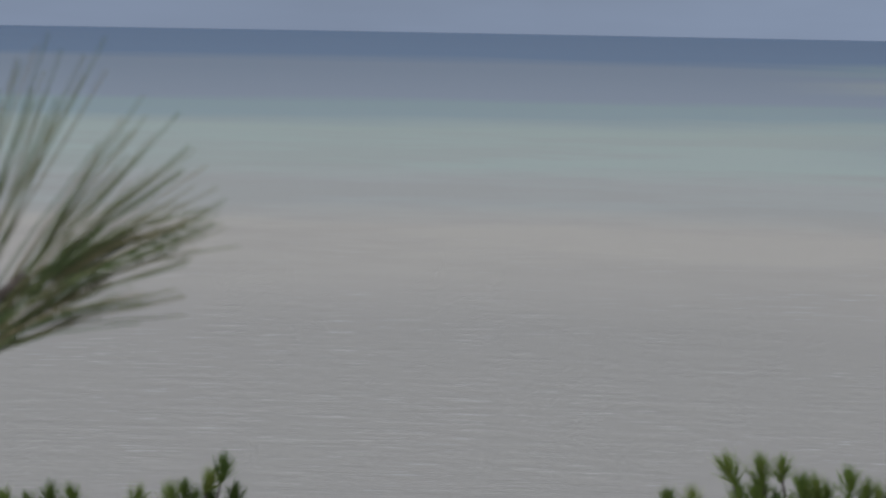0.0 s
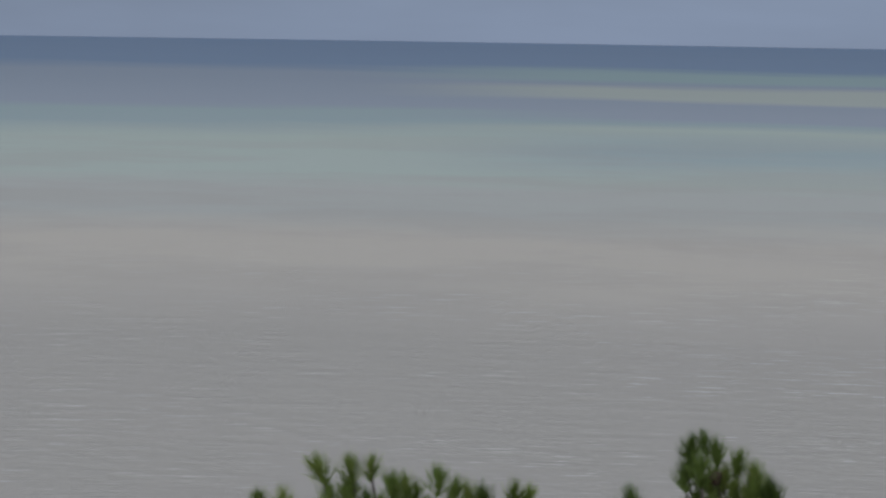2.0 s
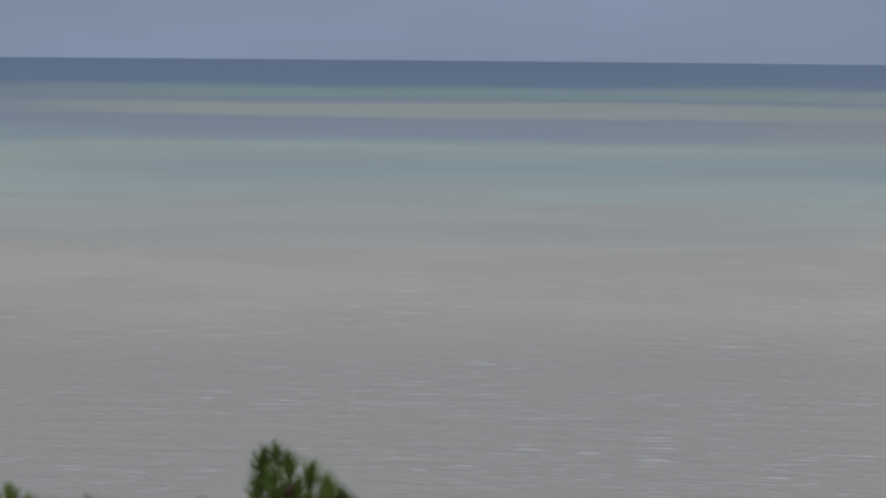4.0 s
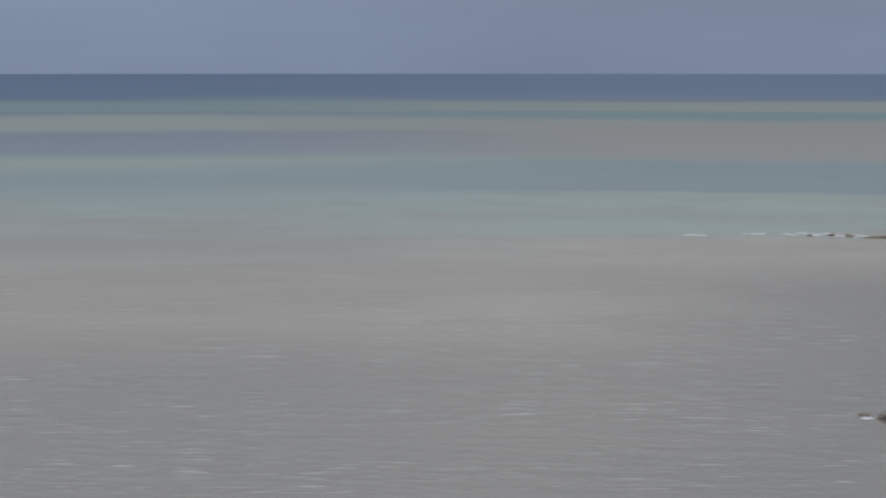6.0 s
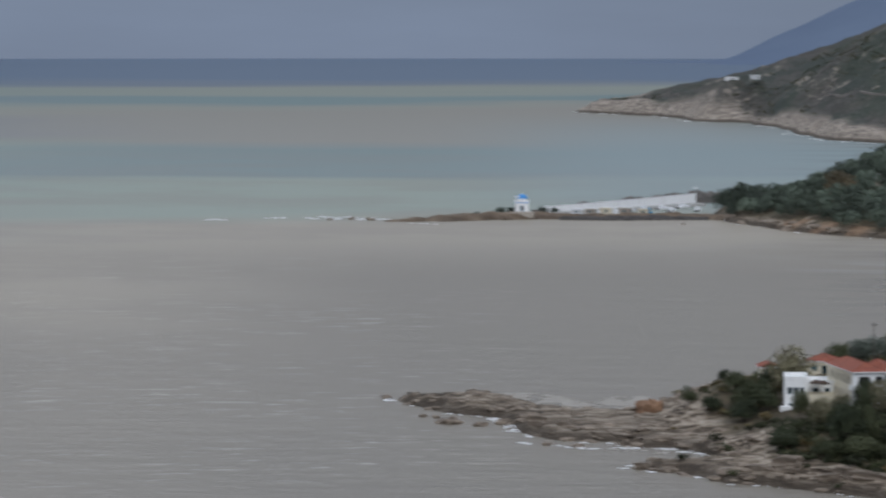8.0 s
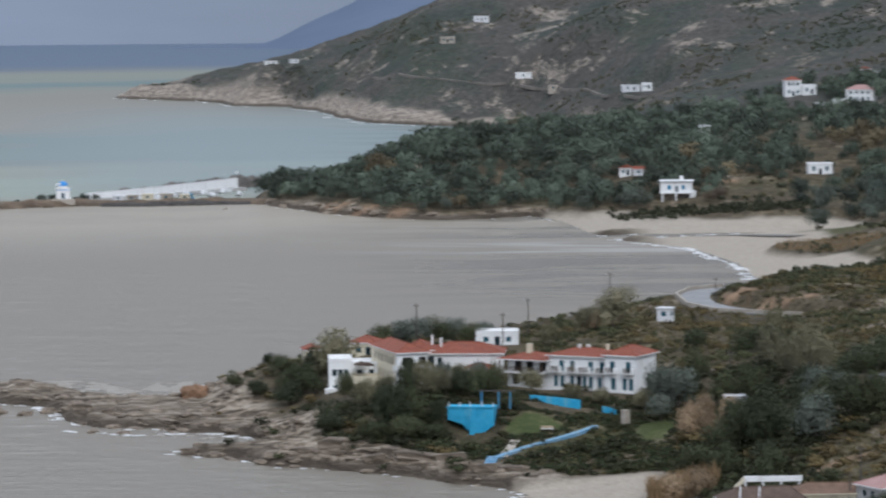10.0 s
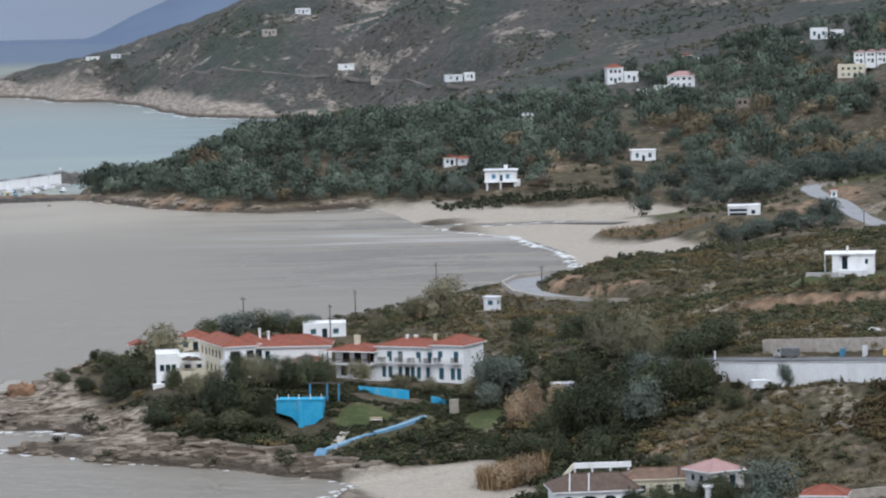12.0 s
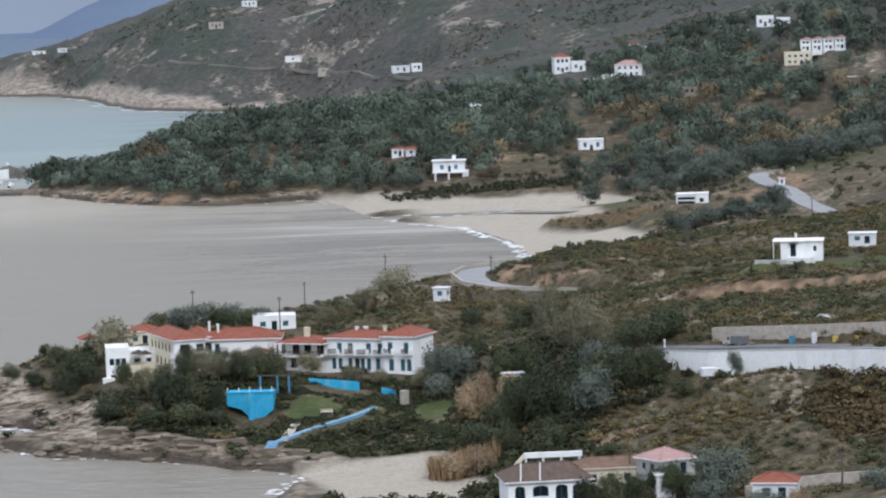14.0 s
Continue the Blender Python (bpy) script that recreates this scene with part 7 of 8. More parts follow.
for i in range(len(lx_)):
    sh_ = l_rng.uniform(0.7, 1.3)
    items.append((lx_[i], ly_[i], lz_[i] - 0.12, l_rng.uniform(0.5, 1.0), l_rng.uniform(0.3, 0.75), tuple(c * sh_ for c in ((0.48, 0.66, 0.44), (0.62, 0.74, 0.5), (0.8, 0.72, 0.5))[i % 3])))
heath = np.random.default_rng(17)
for k in range(190):
    x, y = 67 + heath.normal(0, 5.5), 538 + heath.normal(0, 7)
    big = heath.uniform(0.9, 2.2)
    items.append((x, y, ground_z(x, y) - 0.2, big, big * heath.uniform(0.8, 1.1), (lambda f: (1.3 * f, 0.95 * f, 0.68 * f))(heath.uniform(0.5, 1.3))))
thicket("scrub", "dense dark green and brown coastal scrub", "shrubs", [q for q in items if q[3] >= 1.05], BUSH_FORMS, LEAF_SCRUB)
thicket("scrub", "low dark ground-hugging scrub between larger bushes", "shrubs", [q for q in items if q[3] < 1.05], SMALL_FORMS, LEAF_SCRUB)


def hill_scrub(x, y, z, rock, green, rng):
    dens = 0.03 + 0.97 * smooth(fbm(x / 34, y / 75, 4, 111), 0.50, 0.60)
    band = off_line(x, y, np.array([(-203, 2640), (-165, 2390), (-129, 2340), (-86, 2366), (-40, 2380)]), 17.0)
    dens = np.where(band, dens, 1.0)
    return (rng.random(x.shape) < dens) & (rock < 0.5) & clear_of(x, y, VALLEY_CLEAR + [(11, 1290, 8, 12), (-71, 2150, 10, 20), (-3, 1950, 12, 20), (-124, 2297, 8, 20), (-105, 2358, 8, 20)])


hx_, hy_, hz_, h_rng = scatter(303, 30000, -0.15, 0.15, 1480, 2700, hill_scrub)
h_tone = fbm(hx_ / 60, hy_ / 110, 2, 115)
# tints lean blue: distance haze is put into the far scrub's colour
thicket("scrub", "low dark scrub over a bare hillside", "shrubs",
        [(hx_[i], hy_[i], hz_[i] - 0.2, h_rng.uniform(0.6, 1.9), h_rng.uniform(0.5, 1.5), (0.95, 1.10, 1.15) if h_tone[i] < 0.5 else (1.25, 1.22, 1.22)) for i in range(len(hx_))], FAR_FORMS, LEAF_SCRUB)


def valley_scrub(x, y, z, rock, green, rng):
    dens = 0.6 * smooth(fbm(x / 9, y / 16, 3, 121), 0.38, 0.55) * np.where(green > 0.35, 0.4, 1)
    return (rng.random(x.shape) < dens) & (np.abs(x - 112) > 7) & clear_of(x, y, VALLEY_CLEAR)


vx_, vy_, vz_, v_rng = scatter(404, 2900, 0.015, 0.145, 880, 1340, valley_scrub)
edge = np.random.default_rng(23)
fringe = []
for k in range(420):
    x = edge.uniform(-32, 64)
    y = 1252 + edge.normal(0, 7)
    s = edge.uniform(0.8, 2.0)
    z = ground_z(x, y)
    if z > 1.5:
        fringe.append((x, y, z - 0.2, s, s * edge.uniform(0.8, 1.3), (lambda f: (0.85 * f, 0.9 * f, 0.75 * f))(edge.uniform(0.6, 1.1))))
thicket("scrub", "mixed green and straw-coloured valley scrub", "shrubs",
        fringe + [(vx_[i], vy_[i], vz_[i] - 0.15, v_rng.uniform(0.7, 2.2), v_rng.uniform(0.7, 2.2), ((0.8, 0.95, 0.85), (1, 1, 0.9), (1.3, 1.25, 1.05), (1.7, 1.45, 1.1))[int(v_rng.integers(4))]) for i in range(len(vx_))], SMALL_FORMS, LEAF_SCRUB)



def dry_tufts(x, y, z, rock, green, rng):
    return (rock < 0.5) & off_line(x, y, ROAD_LINE, 3.4) & off_line(x, y, BEND_LINE, 4.4) & clear_of(x, y, POINT_CLEAR) & (rng.random(x.shape) < 0.35 + 0.65 * smooth(fbm(x / 5, y / 9, 3, 141), 0.38, 0.6))


tx_, ty_, tz_, t_rng = scatter(505, 32000, -0.05, 0.142, 495, 905, dry_tufts)
GRASS_FORMS = []
for sd_ in (51, 52, 53):
    gv, gf = leaf_cloud(sd_, [(0, 0, 0.35, 1.0, 1.0, 0.6)], 9, 0.42, 0)
    GRASS_FORMS.append((np.array(gv), np.array(gf)))
thicket("dry_grass", "tufts of dry grass and low thorny plants", "grass",
        [(tx_[i], ty_[i], tz_[i] - 0.05, t_rng.uniform(0.25, 0.7), t_rng.uniform(0.2, 0.55), ((0.95, 0.95, 0.66), (1.7, 1.38, 0.9), (2.4, 1.9, 1.25), (1.3, 1.1, 0.66))[int(t_rng.integers(4))]) for i in range(len(tx_))], GRASS_FORMS, LEAF_SCRUB)


# ---- reeds, harbour trees ----
def reeds(name, cx, cy, rx, ry, n, h, seed, tint=(1.25, 1.2, 1.05)):
    rng = np.random.default_rng(seed)
    v, f = [], []
    for k in range(n):
        g, q = rng.uniform(0, 2 * math.pi), math.sqrt(rng.random())
        x, y = cx + rx * q * math.cos(g), cy + ry * q * math.sin(g)
        z = ground_z(x, y) - 0.1
        hh, lean, w, a = h * rng.uniform(0.35, 1.1), rng.normal(0, 0.45, 2), 0.075, rng.uniform(0, math.pi)
        b = len(v)
        dx, dy = w * math.cos(a), w * math.sin(a)
        v += [(x - dx, y - dy, z), (x + dx, y + dy, z), (x + dx + lean[0] * 0.5, y + dy + lean[1] * 0.5, z + hh * 0.6), (x - dx + lean[0] * 0.5, y - dy + lean[1] * 0.5, z + hh * 0.6), (x + lean[0] * 1.6, y + lean[1] * 1.6, z + hh)]
        f += [(b, b + 1, b + 2, b + 3), (b + 3, b + 2, b + 4)]
    me = mesh_of(name, v, f, LEAF_DRY)
    paint(me, "tint", np.tile(np.array([*tint, 1]), (len(v), 1)))
    tagged(new(name, me), "dry straw-coloured reed bed", "reeds", kind="stuff")


reeds("reeds", 6.4, 578, 6.0, 4.5, 900, 4.3, 1)
reeds("reeds", 57, 1104, 17, 22, 1900, 1.4, 2, (0.62, 0.60, 0.52))
for i, (x, y, r, h) in enumerate(((-133, 1384, 4.5, 8.0), (-128, 1380, 4.2, 7.4), (-136, 1376, 3.8, 5.2), (-124, 1388, 4, 6.5), (-141, 1372, 3, 3.6))):
    tree("wood", x, y, r, h, i, "harbour trees", 1.8 + max(0, ground_z(x, y) - 1.8))
for i, (x, y, r, h) in enumerate(((-230, 1368, 2.6, 2.8), (-226, 1370, 2.4, 2.6), (-214, 1374, 2.6, 2.6), (-210, 1376, 2.4, 2.2), (-238, 1361, 1.2, 1.3))):
    tree("wood", x, y, r, h, i, "harbour trees", 1.7)

# ---- shore rocks and foam ----
RUSTY_ROCK = surface("rusty_rock", (0.15, 0.085, 0.05), (0.34, 0.21, 0.13), 0.5, 0.9, relief=0.15)


def slab_form(seed):
    """A blocky bed of rock: stacked, skewed and chipped layers."""
    rng = random.Random(seed)
    bm, z = bmesh.new(), -0.6
    for k in range(3):
        h = rng.uniform(0.35, 0.75)
        w, d = rng.uniform(0.75, 1.0) * (1 - 0.08 * k), rng.uniform(0.7, 1.0) * (1 - 0.12 * k)
        m = pose(rng.uniform(-0.12, 0.12), rng.uniform(-0.05, 0.25) * k, z + h / 2, rng.uniform(-5, 5), rng.uniform(-6, 6), rng.uniform(-14, 14)) @ Matrix.Diagonal((2 * w, 2 * d, h, 1))
        bmesh.ops.create_cube(bm, size=1.0, matrix=m)
        z += h * 0.9
    bmesh.ops.subdivide_edges(bm, edges=bm.edges[:], cuts=1, use_grid_fill=True)
    for v in bm.verts:
        v.co += Vector([rng.uniform(-0.15, 0.15) for _ in range(3)])
    bmesh.ops.triangulate(bm, faces=bm.faces[:])
    me = bpy.data.meshes.new("rock")
    bm.to_mesh(me)
    bm.free()
    me.materials.append(ROCK)
    return me


SLABS = [slab_form(k) for k in range(7)]


def shore_slabs(line, step, inland, size, seed, low=0.0):
    rng = random.Random(seed)
    for (ax, ay), (bx, by) in zip(line, line[1:]):
        run = math.hypot(bx - ax, by - ay)
        for k in range(max(1, int(run / step))):
            t = (k + rng.random()) / max(1, int(run / step))
            nx, ny = (by - ay) / run, -(bx - ax) / run
            q = rng.uniform(*inland)
            x, y = ax + (bx - ax) * t + nx * q, ay + (by - ay) * t + ny * q
            z = ground_z(x, y)
            if z < -0.7:
                continue
            s = size * rng.uniform(0.6, 1.3)
            ob = new("rock", SLABS[rng.randrange(7)])
            ob.matrix_world = pose(x, y, max(z, 0) - 0.45 + low, rng.uniform(-6, 6), rng.uniform(-6, 6), math.degrees(math.atan2(by - ay, bx - ax)) + rng.uniform(-25, 25)) @ Matrix.Diagonal((s * rng.uniform(1.2, 2.2), s, s * rng.uniform(0.55, 1.0), 1))
            tagged(ob, "blocky layered brown rock at the water's edge", "rock", group="shore rocks")


shore_slabs([(-24, 604), (-31, 608), (-40, 615), (-53, 623), (-64, 628)], 2.6, (0.5, 6.0), 1.7, 3)
shore_slabs([(-72, 634), (-83, 643)], 2.6, (-1.0, 3.0), 1.1, 4)
shore_slabs([(-66, 655), (-70, 662), (-80, 673), (-89, 675), (-97, 683), (-113, 694)], 3.0, (0.5, 6.0), 1.2, 5)
shore_slabs([(-116, 703), (-122, 717), (-133, 728), (-146, 745)], 4.0, (0.5, 3.5), 0.8, 6)

for k, (x, y, r, h) in enumerate(((-128.5, 705, 2.6, 1.0), (-122, 702, 1.6, 0.8), (-136, 715, 0.9, 0.5), (-133, 713, 0.7, 0.5), (-118, 706, 1.8, 1.0), (-98, 672, 1.4, 0.5), (-104, 674, 1.2, 0.5), (-145, 744, 2.0, 0.8), (-150, 747, 1.0, 0.5),
                                  (-90, 716, 2.6, 2.6), (-77, 640, 2.0, 0.8), (-284, 1348, 1.4, 0.8), (-278, 1350, 1.0, 0.6), (-292, 1345, 1.2, 0.6), (-276, 1345, 1.6, 0.7))):
    boulder(x, y, 0.1 if h < 2 else 2.2, r, h, k + 1, **({"label": "large rusty-brown boulder on the shore", "mat": RUSTY_ROCK} if h > 2 else {}))


def shore_boulders():
    """Broken rock along the waterline."""
    rng = np.random.default_rng(31)
    forms = [lump("boulder_form", 1.0, 0.7, k + 20, ROCK, 2, 0.4) for k in range(4)]
    V, F, base = [], [], 0
    for x0, x1, y0, y1, n, size in ((-150, -60, 625, 770, 900, 0.9), (-70, -15, 596, 640, 220, 0.8), (-150, -40, 1265, 1400, 500, 1.5)):
        x, y = rng.uniform(x0, x1, n), rng.uniform(y0, y1, n)
        z, sand, rock = land(x, y)[:3]
        ok = (rock > 0.5) & (sand < 0.2) & (z > -0.5) & (z < 3.2) & (fbm(x / 7, y / 9, 3, 151) > 0.5)
        for px, py, pz in zip(x[ok], y[ok], z[ok]):
            me = forms[int(rng.integers(4))]
            co = np.array([v.co for v in me.vertices])
            fc = [tuple(p.vertices) for p in me.polygons]
            s, g = size * rng.uniform(0.3, 1.3), rng.uniform(0, 6.28)
            c, q = math.cos(g), math.sin(g)
            V += np.stack([px + s * 1.5 * (co[:, 0] * c - co[:, 1] * q), py + s * (co[:, 0] * q + co[:, 1] * c), pz + s * 0.75 * co[:, 2]], -1).tolist()
            F += [tuple(i + base for i in p) for p in fc]
            base += len(co)
    for me in forms:
        bpy.data.meshes.remove(me)
    tagged(new("boulders", mesh_of("boulders", V, F, ROCK)), "broken brown rocks along the waterline", "rocks", kind="stuff")


shore_boulders()


def surf(seed, n, boxes, deep=1.1, name="surf", mat=None, label="white surf foam round rocks and along beaches"):
    """Torn patches of white foam where the swell meets the rocks."""
    rng = np.random.default_rng(seed)
    V, F = [], []
    for x0, x1, y0, y1, share, size in boxes:
        m = int(n * share)
        x, y = rng.uniform(x0, x1, m), rng.uniform(y0, y1, m)
        z = land(x, y)[0]
        lace = fbm(x / (4 * size), y / (7 * size), 3, 131)
        ok = (z < -0.06) & (z > -deep * size) & (lace > 0.46)
        for px, py in zip(x[ok], y[ok]):
            b, k = len(V), 7
            w, d = size * rng.uniform(0.5, 2.0), size * rng.uniform(0.4, 1.5)
            V.append((px, py, 0.07))
            for j in range(k):
                g, q = 2 * math.pi * j / k, rng.uniform(0.5, 1.0)
                V.append((px + w * q * math.cos(g), py + d * q * math.sin(g), 0.03))
            F += [(b, b + 1 + j, b + 1 + (j + 1) % k) for j in range(k)]
    me = mesh_of(name, V, F, mat or surface("sea_foam", (0.62, 0.62, 0.61), (0.74, 0.74, 0.74), 0.5, 0.8))
    tagged(new(name, me), label, "foam", kind="stuff")


surf(5, 2600, [(-165, -70, 630, 770, 2.4, 0.8), (-80, -15, 590, 640, 0.25, 0.5), (-30, 40, 1010, 1200, 0.9, 1.3), (-160, -20, 1255, 1400, 0.5, 1.0), (-400, -90, 2080, 2680, 1.6, 2.4)])


surf(15, 2600, [(-128, -90, 722, 762, 0.9, 1.1), (-100, -80, 655, 690, 0.12, 0.7)], 4.0, "backwash", surface("muddy_backwash", (0.25, 0.225, 0.19), (0.38, 0.35, 0.31), 0.3, 0.7), "pale muddy backwash between rocks")


def wave_crests():
    """Breakers that run along the beach and over the reef."""
    rng = np.random.default_rng(9)
    V, F = [], []
    for x0, y0, x1, y1, w, gap in ((14, 1134, 31, 1045, 1.0, 0.38), (-318, 1352, -270, 1349, 3.2, 0.35), (-300, 1362, -276, 1356, 3.0, 0.4), (-262, 1331, -246, 1327, 2.0, 0.4),
                                   (-338, 1338, -330, 1337, 3.0, 0.1), (-110, 676, -93, 668, 1.2, 0.3), (-20, 588, -24, 573, 0.8, 0.2), (-22, 588, -25.5, 574, 0.5, 0.4)):
        n = int(math.hypot(x1 - x0, y1 - y0) / 1.2)
        for k in range(n):
            if rng.random() < gap:
                continue
            t = k / n
            x, y = x0 + (x1 - x0) * t + rng.normal(0, 0.4), y0 + (y1 - y0) * t + rng.normal(0, w * 0.5)
            b = len(V)
            ww, d = rng.uniform(0.6, 1.6) * max(1, w * 0.6), w * rng.uniform(0.4, 1.0)
            V.append((x, y, 0.16))
            for j in range(7):
                g, q = 2 * math.pi * j / 7, rng.uniform(0.5, 1.0)
                V.append((x + ww * q * math.cos(g), y + d * q * math.sin(g), 0.04))
            F += [(b, b + 1 + j, b + 1 + (j + 1) % 7) for j in range(7)]
    me = mesh_of("breakers", V, F, bpy.data.materials["sea_foam"])
    tagged(new("breakers", me), "low white breakers rolling ashore", "foam", kind="stuff")


wave_crests()


# ---- pines on the near slope ----
def needle_tuft(seed, n, length, wide):
    """A brush of needles round the end of a shoot, pointing forward (up)."""
    rng = np.random.default_rng(seed)
    v, f = [], []
    for k in range(n):
        t = rng.random()
        g = rng.uniform(0, 2 * math.pi)
        e = rng.uniform(0.05, 0.95) * (1.1 - 0.4 * t)
        base = Vector((0, 0, length * 0.42 * t))
        d = Vector((math.sin(e) * math.cos(g), math.sin(e) * math.sin(g), math.cos(e)))
        ln = length * rng.uniform(0.65, 1.0)
        u = d.cross(Vector(rng.normal(size=3))).normalized() * wide
        w = d.cross(u).normalized() * wide
        mid, tip = base + d * ln * 0.55, base + d * ln + Vector((0, 0, ln * 0.06))
        b = len(v)
        v += [tuple(base + u), tuple(base - u * 0.5 + w), tuple(base - u * 0.5 - w), tuple(mid + u), tuple(mid - u * 0.5 + w), tuple(mid - u * 0.5 - w), tuple(tip)]
        f += [(b, b + 1, b + 4, b + 3), (b + 1, b + 2, b + 5, b + 4), (b + 2, b, b + 3, b + 5), (b + 3, b + 4, b + 6), (b + 4, b + 5, b + 6), (b + 5, b + 3, b + 6)]
    me = mesh_of("needle_tuft", v, f, NEEDLE)
    paint(me, "tint", np.ones((len(v), 4)))
    return me


TUFTS = [needle_tuft(s, 125, 0.165, 0.0019) for s in (1, 2, 3, 4)]
CONE = lump("cone", 0.03, 0.045, 4, DARK_WOOD, 2, 0.2)


def pine(tips, foot, seed):
    """A young pine: trunk, limbs that rise to its shoots, brushes of needles and old cones."""
    rng = random.Random(seed)
    fx, fy = foot
    fz = ground_z(fx, fy)
    root = thing("pine_tree", "young green pine with upright needle tufts and old cones", "pine", pose(fx, fy, fz), "pines on the slope")
    top = max(t[2] for t in tips) - fz
    s = Shape()
    s.tube((0, 0, -0.4), (0, 0, top * 0.55), 0.09, 0.05, 9)
    s.tube((0, 0, top * 0.55), (tips[0][0] - fx, tips[0][1] - fy, top - 0.35), 0.05, 0.02, 7)
    part("trunk", s.mesh("trunk", BARK), root)
    shoots = [Vector((x - fx, y - fy, z - fz)) for x, y, z in tips]
    cx, cy = sum(t.x for t in shoots) / len(shoots), sum(t.y for t in shoots) / len(shoots)
    for k in range(48):
        b = rng.choice(shoots[: len(tips)])
        shoots.append(Vector((b.x + rng.uniform(-0.2, 0.2), b.y + rng.uniform(-0.45, 0.6), b.z - rng.uniform(0.09, 0.85))))
    for k, p in enumerate(shoots):
        lean = Vector((rng.uniform(-0.25, 0.25) + 0.35 * (p.x - cx), rng.uniform(-0.3, 0.3), 1)).normalized()
        turn = lean.to_track_quat("Z", "Y").to_matrix().to_4x4() @ pose(0, 0, 0, 0, 0, rng.uniform(0, 360))
        sc = rng.uniform(0.8, 1.1)
        start = p - lean * 0.09
        part("needle_tuft", TUFTS[k % 4], root, "", Matrix.Translation(start) @ turn @ Matrix.Diagonal((sc, sc, sc, 1)))
        root_pt = Vector((0.35 * p.x, 0.35 * p.y, max(0.5, p.z - rng.uniform(0.5, 1.1))))
        bend = start.lerp(root_pt, 0.35) - Vector((0, 0, 0.12))
        limb = Shape().tube(root_pt, bend, 0.022, 0.013, 6).tube(bend, start + lean * 0.06, 0.013, 0.006, 6)
        part("limb", limb.mesh("limb", BARK), root)
        if k % 6 == 2:
            part("cone", CONE, root, "", Matrix.Translation(start + Vector((0.01, -0.03, -0.02))))


PINE_A = [(-11.02, 16.69, 82.28), (-11.54, 16.33, 82.10), (-11.42, 16.42, 82.06), (-11.26, 16.53, 82.25), (-11.12, 16.63, 82.26), (-11.14, 16.61, 82.13), (-11.04, 16.67, 82.10), (-10.92, 16.76, 82.16), (-10.86, 16.80, 82.16), (-10.81, 16.83, 82.15),
          (-10.71, 16.89, 82.20), (-10.63, 16.94, 82.15), (-10.56, 16.98, 82.12), (-10.50, 17.02, 82.11), (-10.35, 17.11, 82.12), (-10.28, 17.16, 82.14), (-11.21, 16.56, 82.10), (-10.98, 16.72, 82.07), (-10.75, 16.86, 82.07)]
PINE_B = [(-8.96, 16.76, 82.59), (-9.02, 16.72, 82.54), (-8.90, 16.79, 82.51), (-8.80, 16.84, 82.47), (-9.03, 16.72, 82.46), (-9.05, 16.71, 82.39), (-8.86, 16.81, 82.40), (-8.72, 16.88, 82.39), (-8.66, 16.91, 82.33), (-8.62, 16.93, 82.32),
          (-8.94, 16.77, 82.35), (-8.81, 16.83, 82.32), (-8.97, 16.75, 82.27), (-8.74, 16.87, 82.28)]
PINE_C = [(-14.82, 16.26, 81.92), (-14.88, 16.21, 81.85), (-14.99, 16.10, 81.80), (-15.05, 16.05, 81.75), (-15.20, 15.90, 81.73), (-15.67, 15.44, 81.73), (-15.58, 15.54, 81.74), (-15.77, 15.34, 81.73), (-15.48, 15.63, 81.74), (-14.96, 16.14, 81.72)]
pine(PINE_A, (-10.9, 17.0), 1)
pine(PINE_B, (-8.8, 17.0), 2)
pine(PINE_C, (-15.2, 16.2), 3)


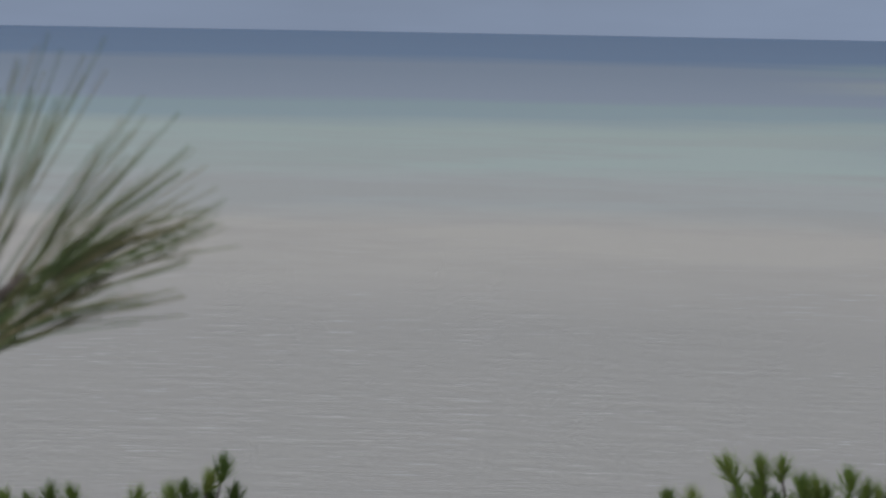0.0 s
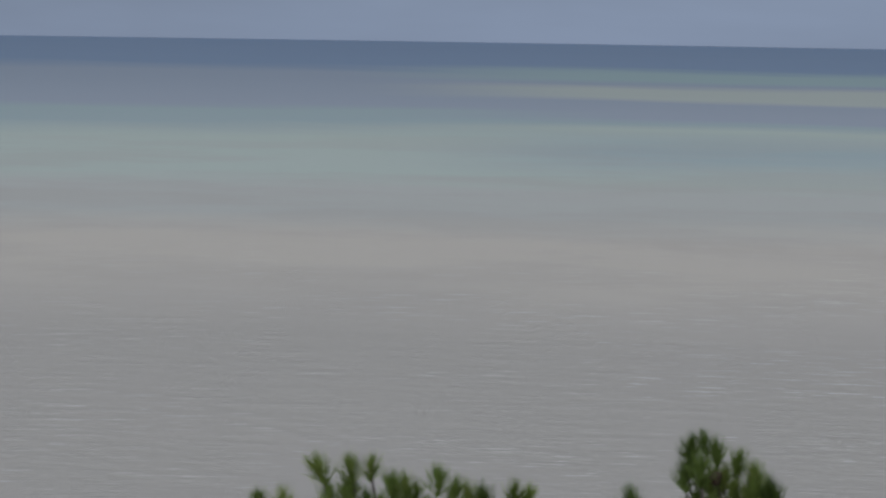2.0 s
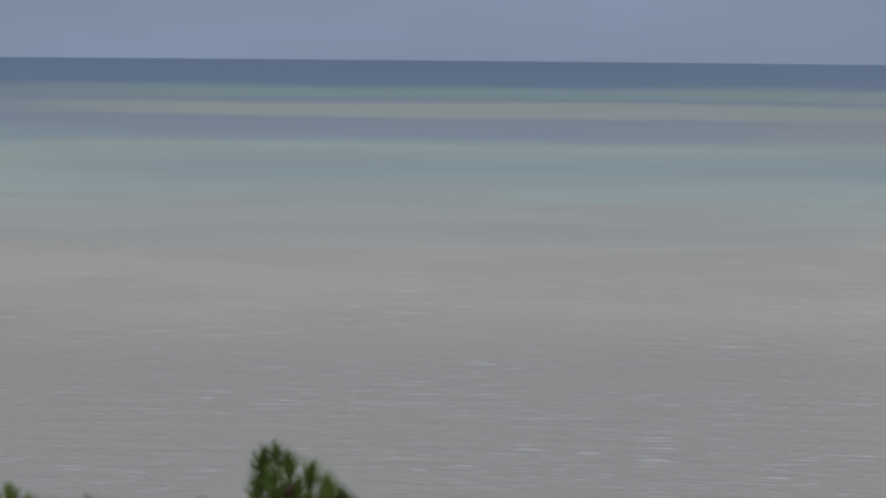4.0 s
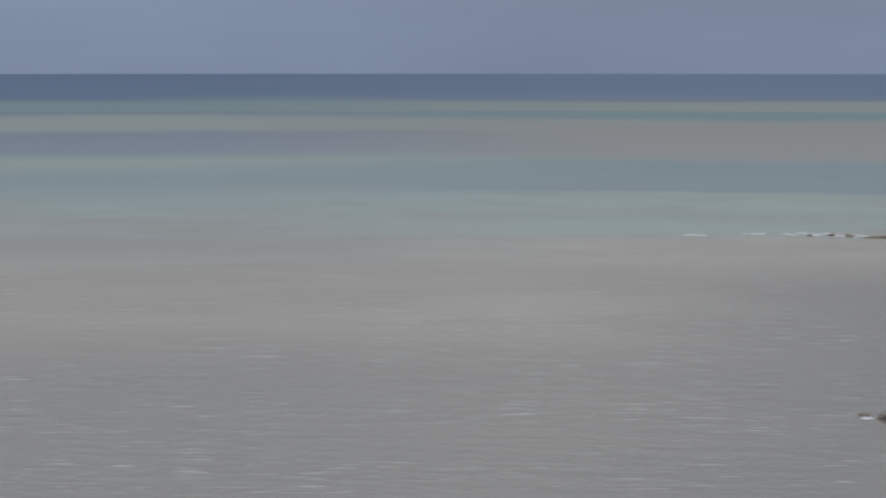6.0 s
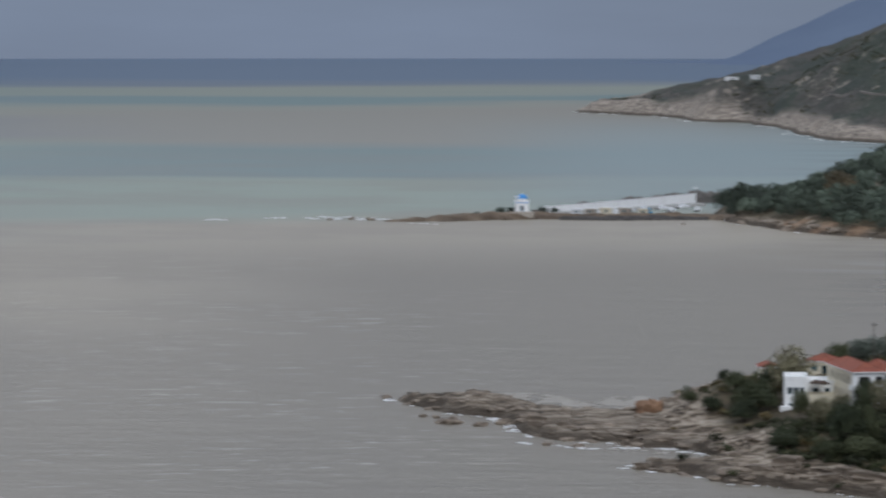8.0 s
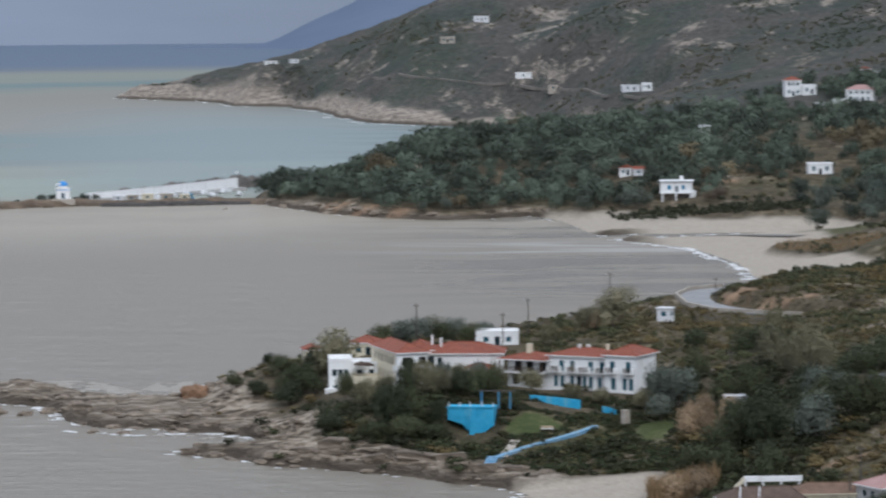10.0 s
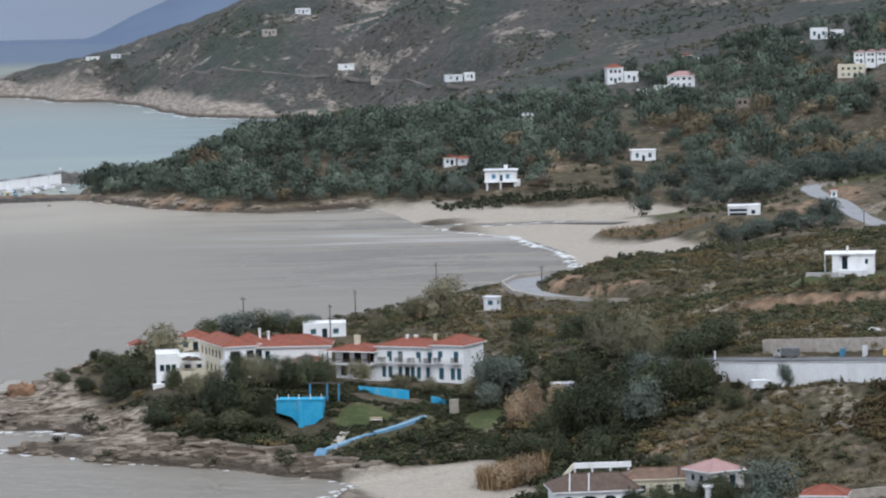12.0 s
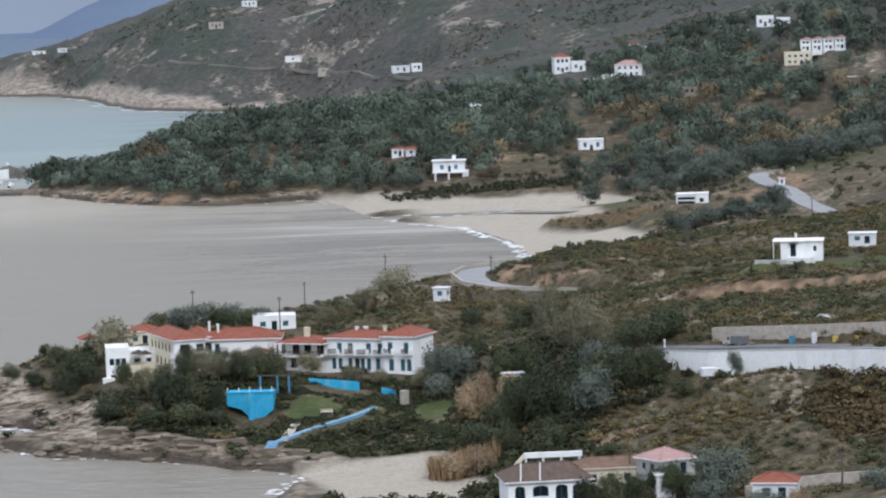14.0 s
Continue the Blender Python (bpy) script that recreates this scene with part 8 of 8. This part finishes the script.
def bough():
    """The end of a long-needled pine branch close by."""
    rng = np.random.default_rng(3)
    gx, gy = -2.6, 1.0
    gz = ground_z(gx, gy)
    root = thing("pine_tree", "old pine with a branch of long drooping needles", "pine", pose(gx, gy, gz), "pines on the slope")
    off = Vector((gx, gy, gz))
    part("trunk", Shape().tube((0, 0, -0.5), (0.05, 0.02, 3.4), 0.16, 0.10, 10).mesh("trunk", BARK), root)
    right, up = Vector((0.777, 0.63, 0)), Vector((0, 0, 1))
    hub = Vector((-1.755, 1.637, 84.735))
    limb = Shape().tube(Vector((gx, gy, gz + 1.3)) - off, hub - right * 0.12 - off, 0.035, 0.012, 8).tube(hub - right * 0.12 - off, hub - right * 0.03 + up * 0.01 - off, 0.012, 0.006, 7).tube(hub - right * 0.03 + up * 0.01 - off, hub + right * 0.035 + up * 0.062 - off, 0.006, 0.003, 6)
    part("limb", limb.mesh("limb", BARK), root)
    v, f = [], []
    step = 0.000376
    # shoots: how far along and up they start, their lean, and how many needles they carry
    for along_, rise, ang, spread_, n, ln0 in ((-60, 30, 74, 7, 9, 0.24), (-20, 60, 67, 5, 7, 0.225), (30, 70, 56, 5, 10, 0.20), (90, 120, 47, 5, 10, 0.17), (150, 160, 34, 6, 14, 0.125), (50, 60, 36, 4, 10, 0.20), (0, 30, 27, 5, 8, 0.18), (-40, 0, 40, 6, 10, 0.15)):
        for k in range(int(n * 1.5)):
            a = radians(ang + rng.normal(0, spread_ * 0.75))
            start = hub + right * step * (along_ + rng.uniform(-25, 25)) + up * step * (rise + rng.uniform(-20, 20))
            ln = ln0 * rng.uniform(0.7, 1.0)
            d = (right * math.cos(a) + up * math.sin(a) + Vector((-0.63, 0.777, 0)) * rng.normal(0, 0.12)).normalized()
            w = d.cross(Vector((-0.63, 0.777, 0))).normalized() * 0.0012
            q = d.cross(w).normalized() * 0.0012
            b = len(v)
            for t in (0, 0.5, 1.0):
                c = start + d * ln * t - up * 0.028 * t * t * math.cos(a)
                s = 1.0 - 0.6 * t
                v += [tuple(c + w * s - off), tuple(c - w * s * 0.5 + q * s - off), tuple(c - w * s * 0.5 - q * s - off)]
            for t in (0, 3):
                f += [(b + t, b + t + 1, b + t + 4, b + t + 3), (b + t + 1, b + t + 2, b + t + 5, b + t + 4), (b + t + 2, b + t, b + t + 3, b + t + 5)]
    me = mesh_of("needle_tuft", v, f, NEEDLE_NEAR)
    paint(me, "tint", np.ones((len(v), 4)))
    part("needle_tuft", me, root, "long dark green needles")


bough()
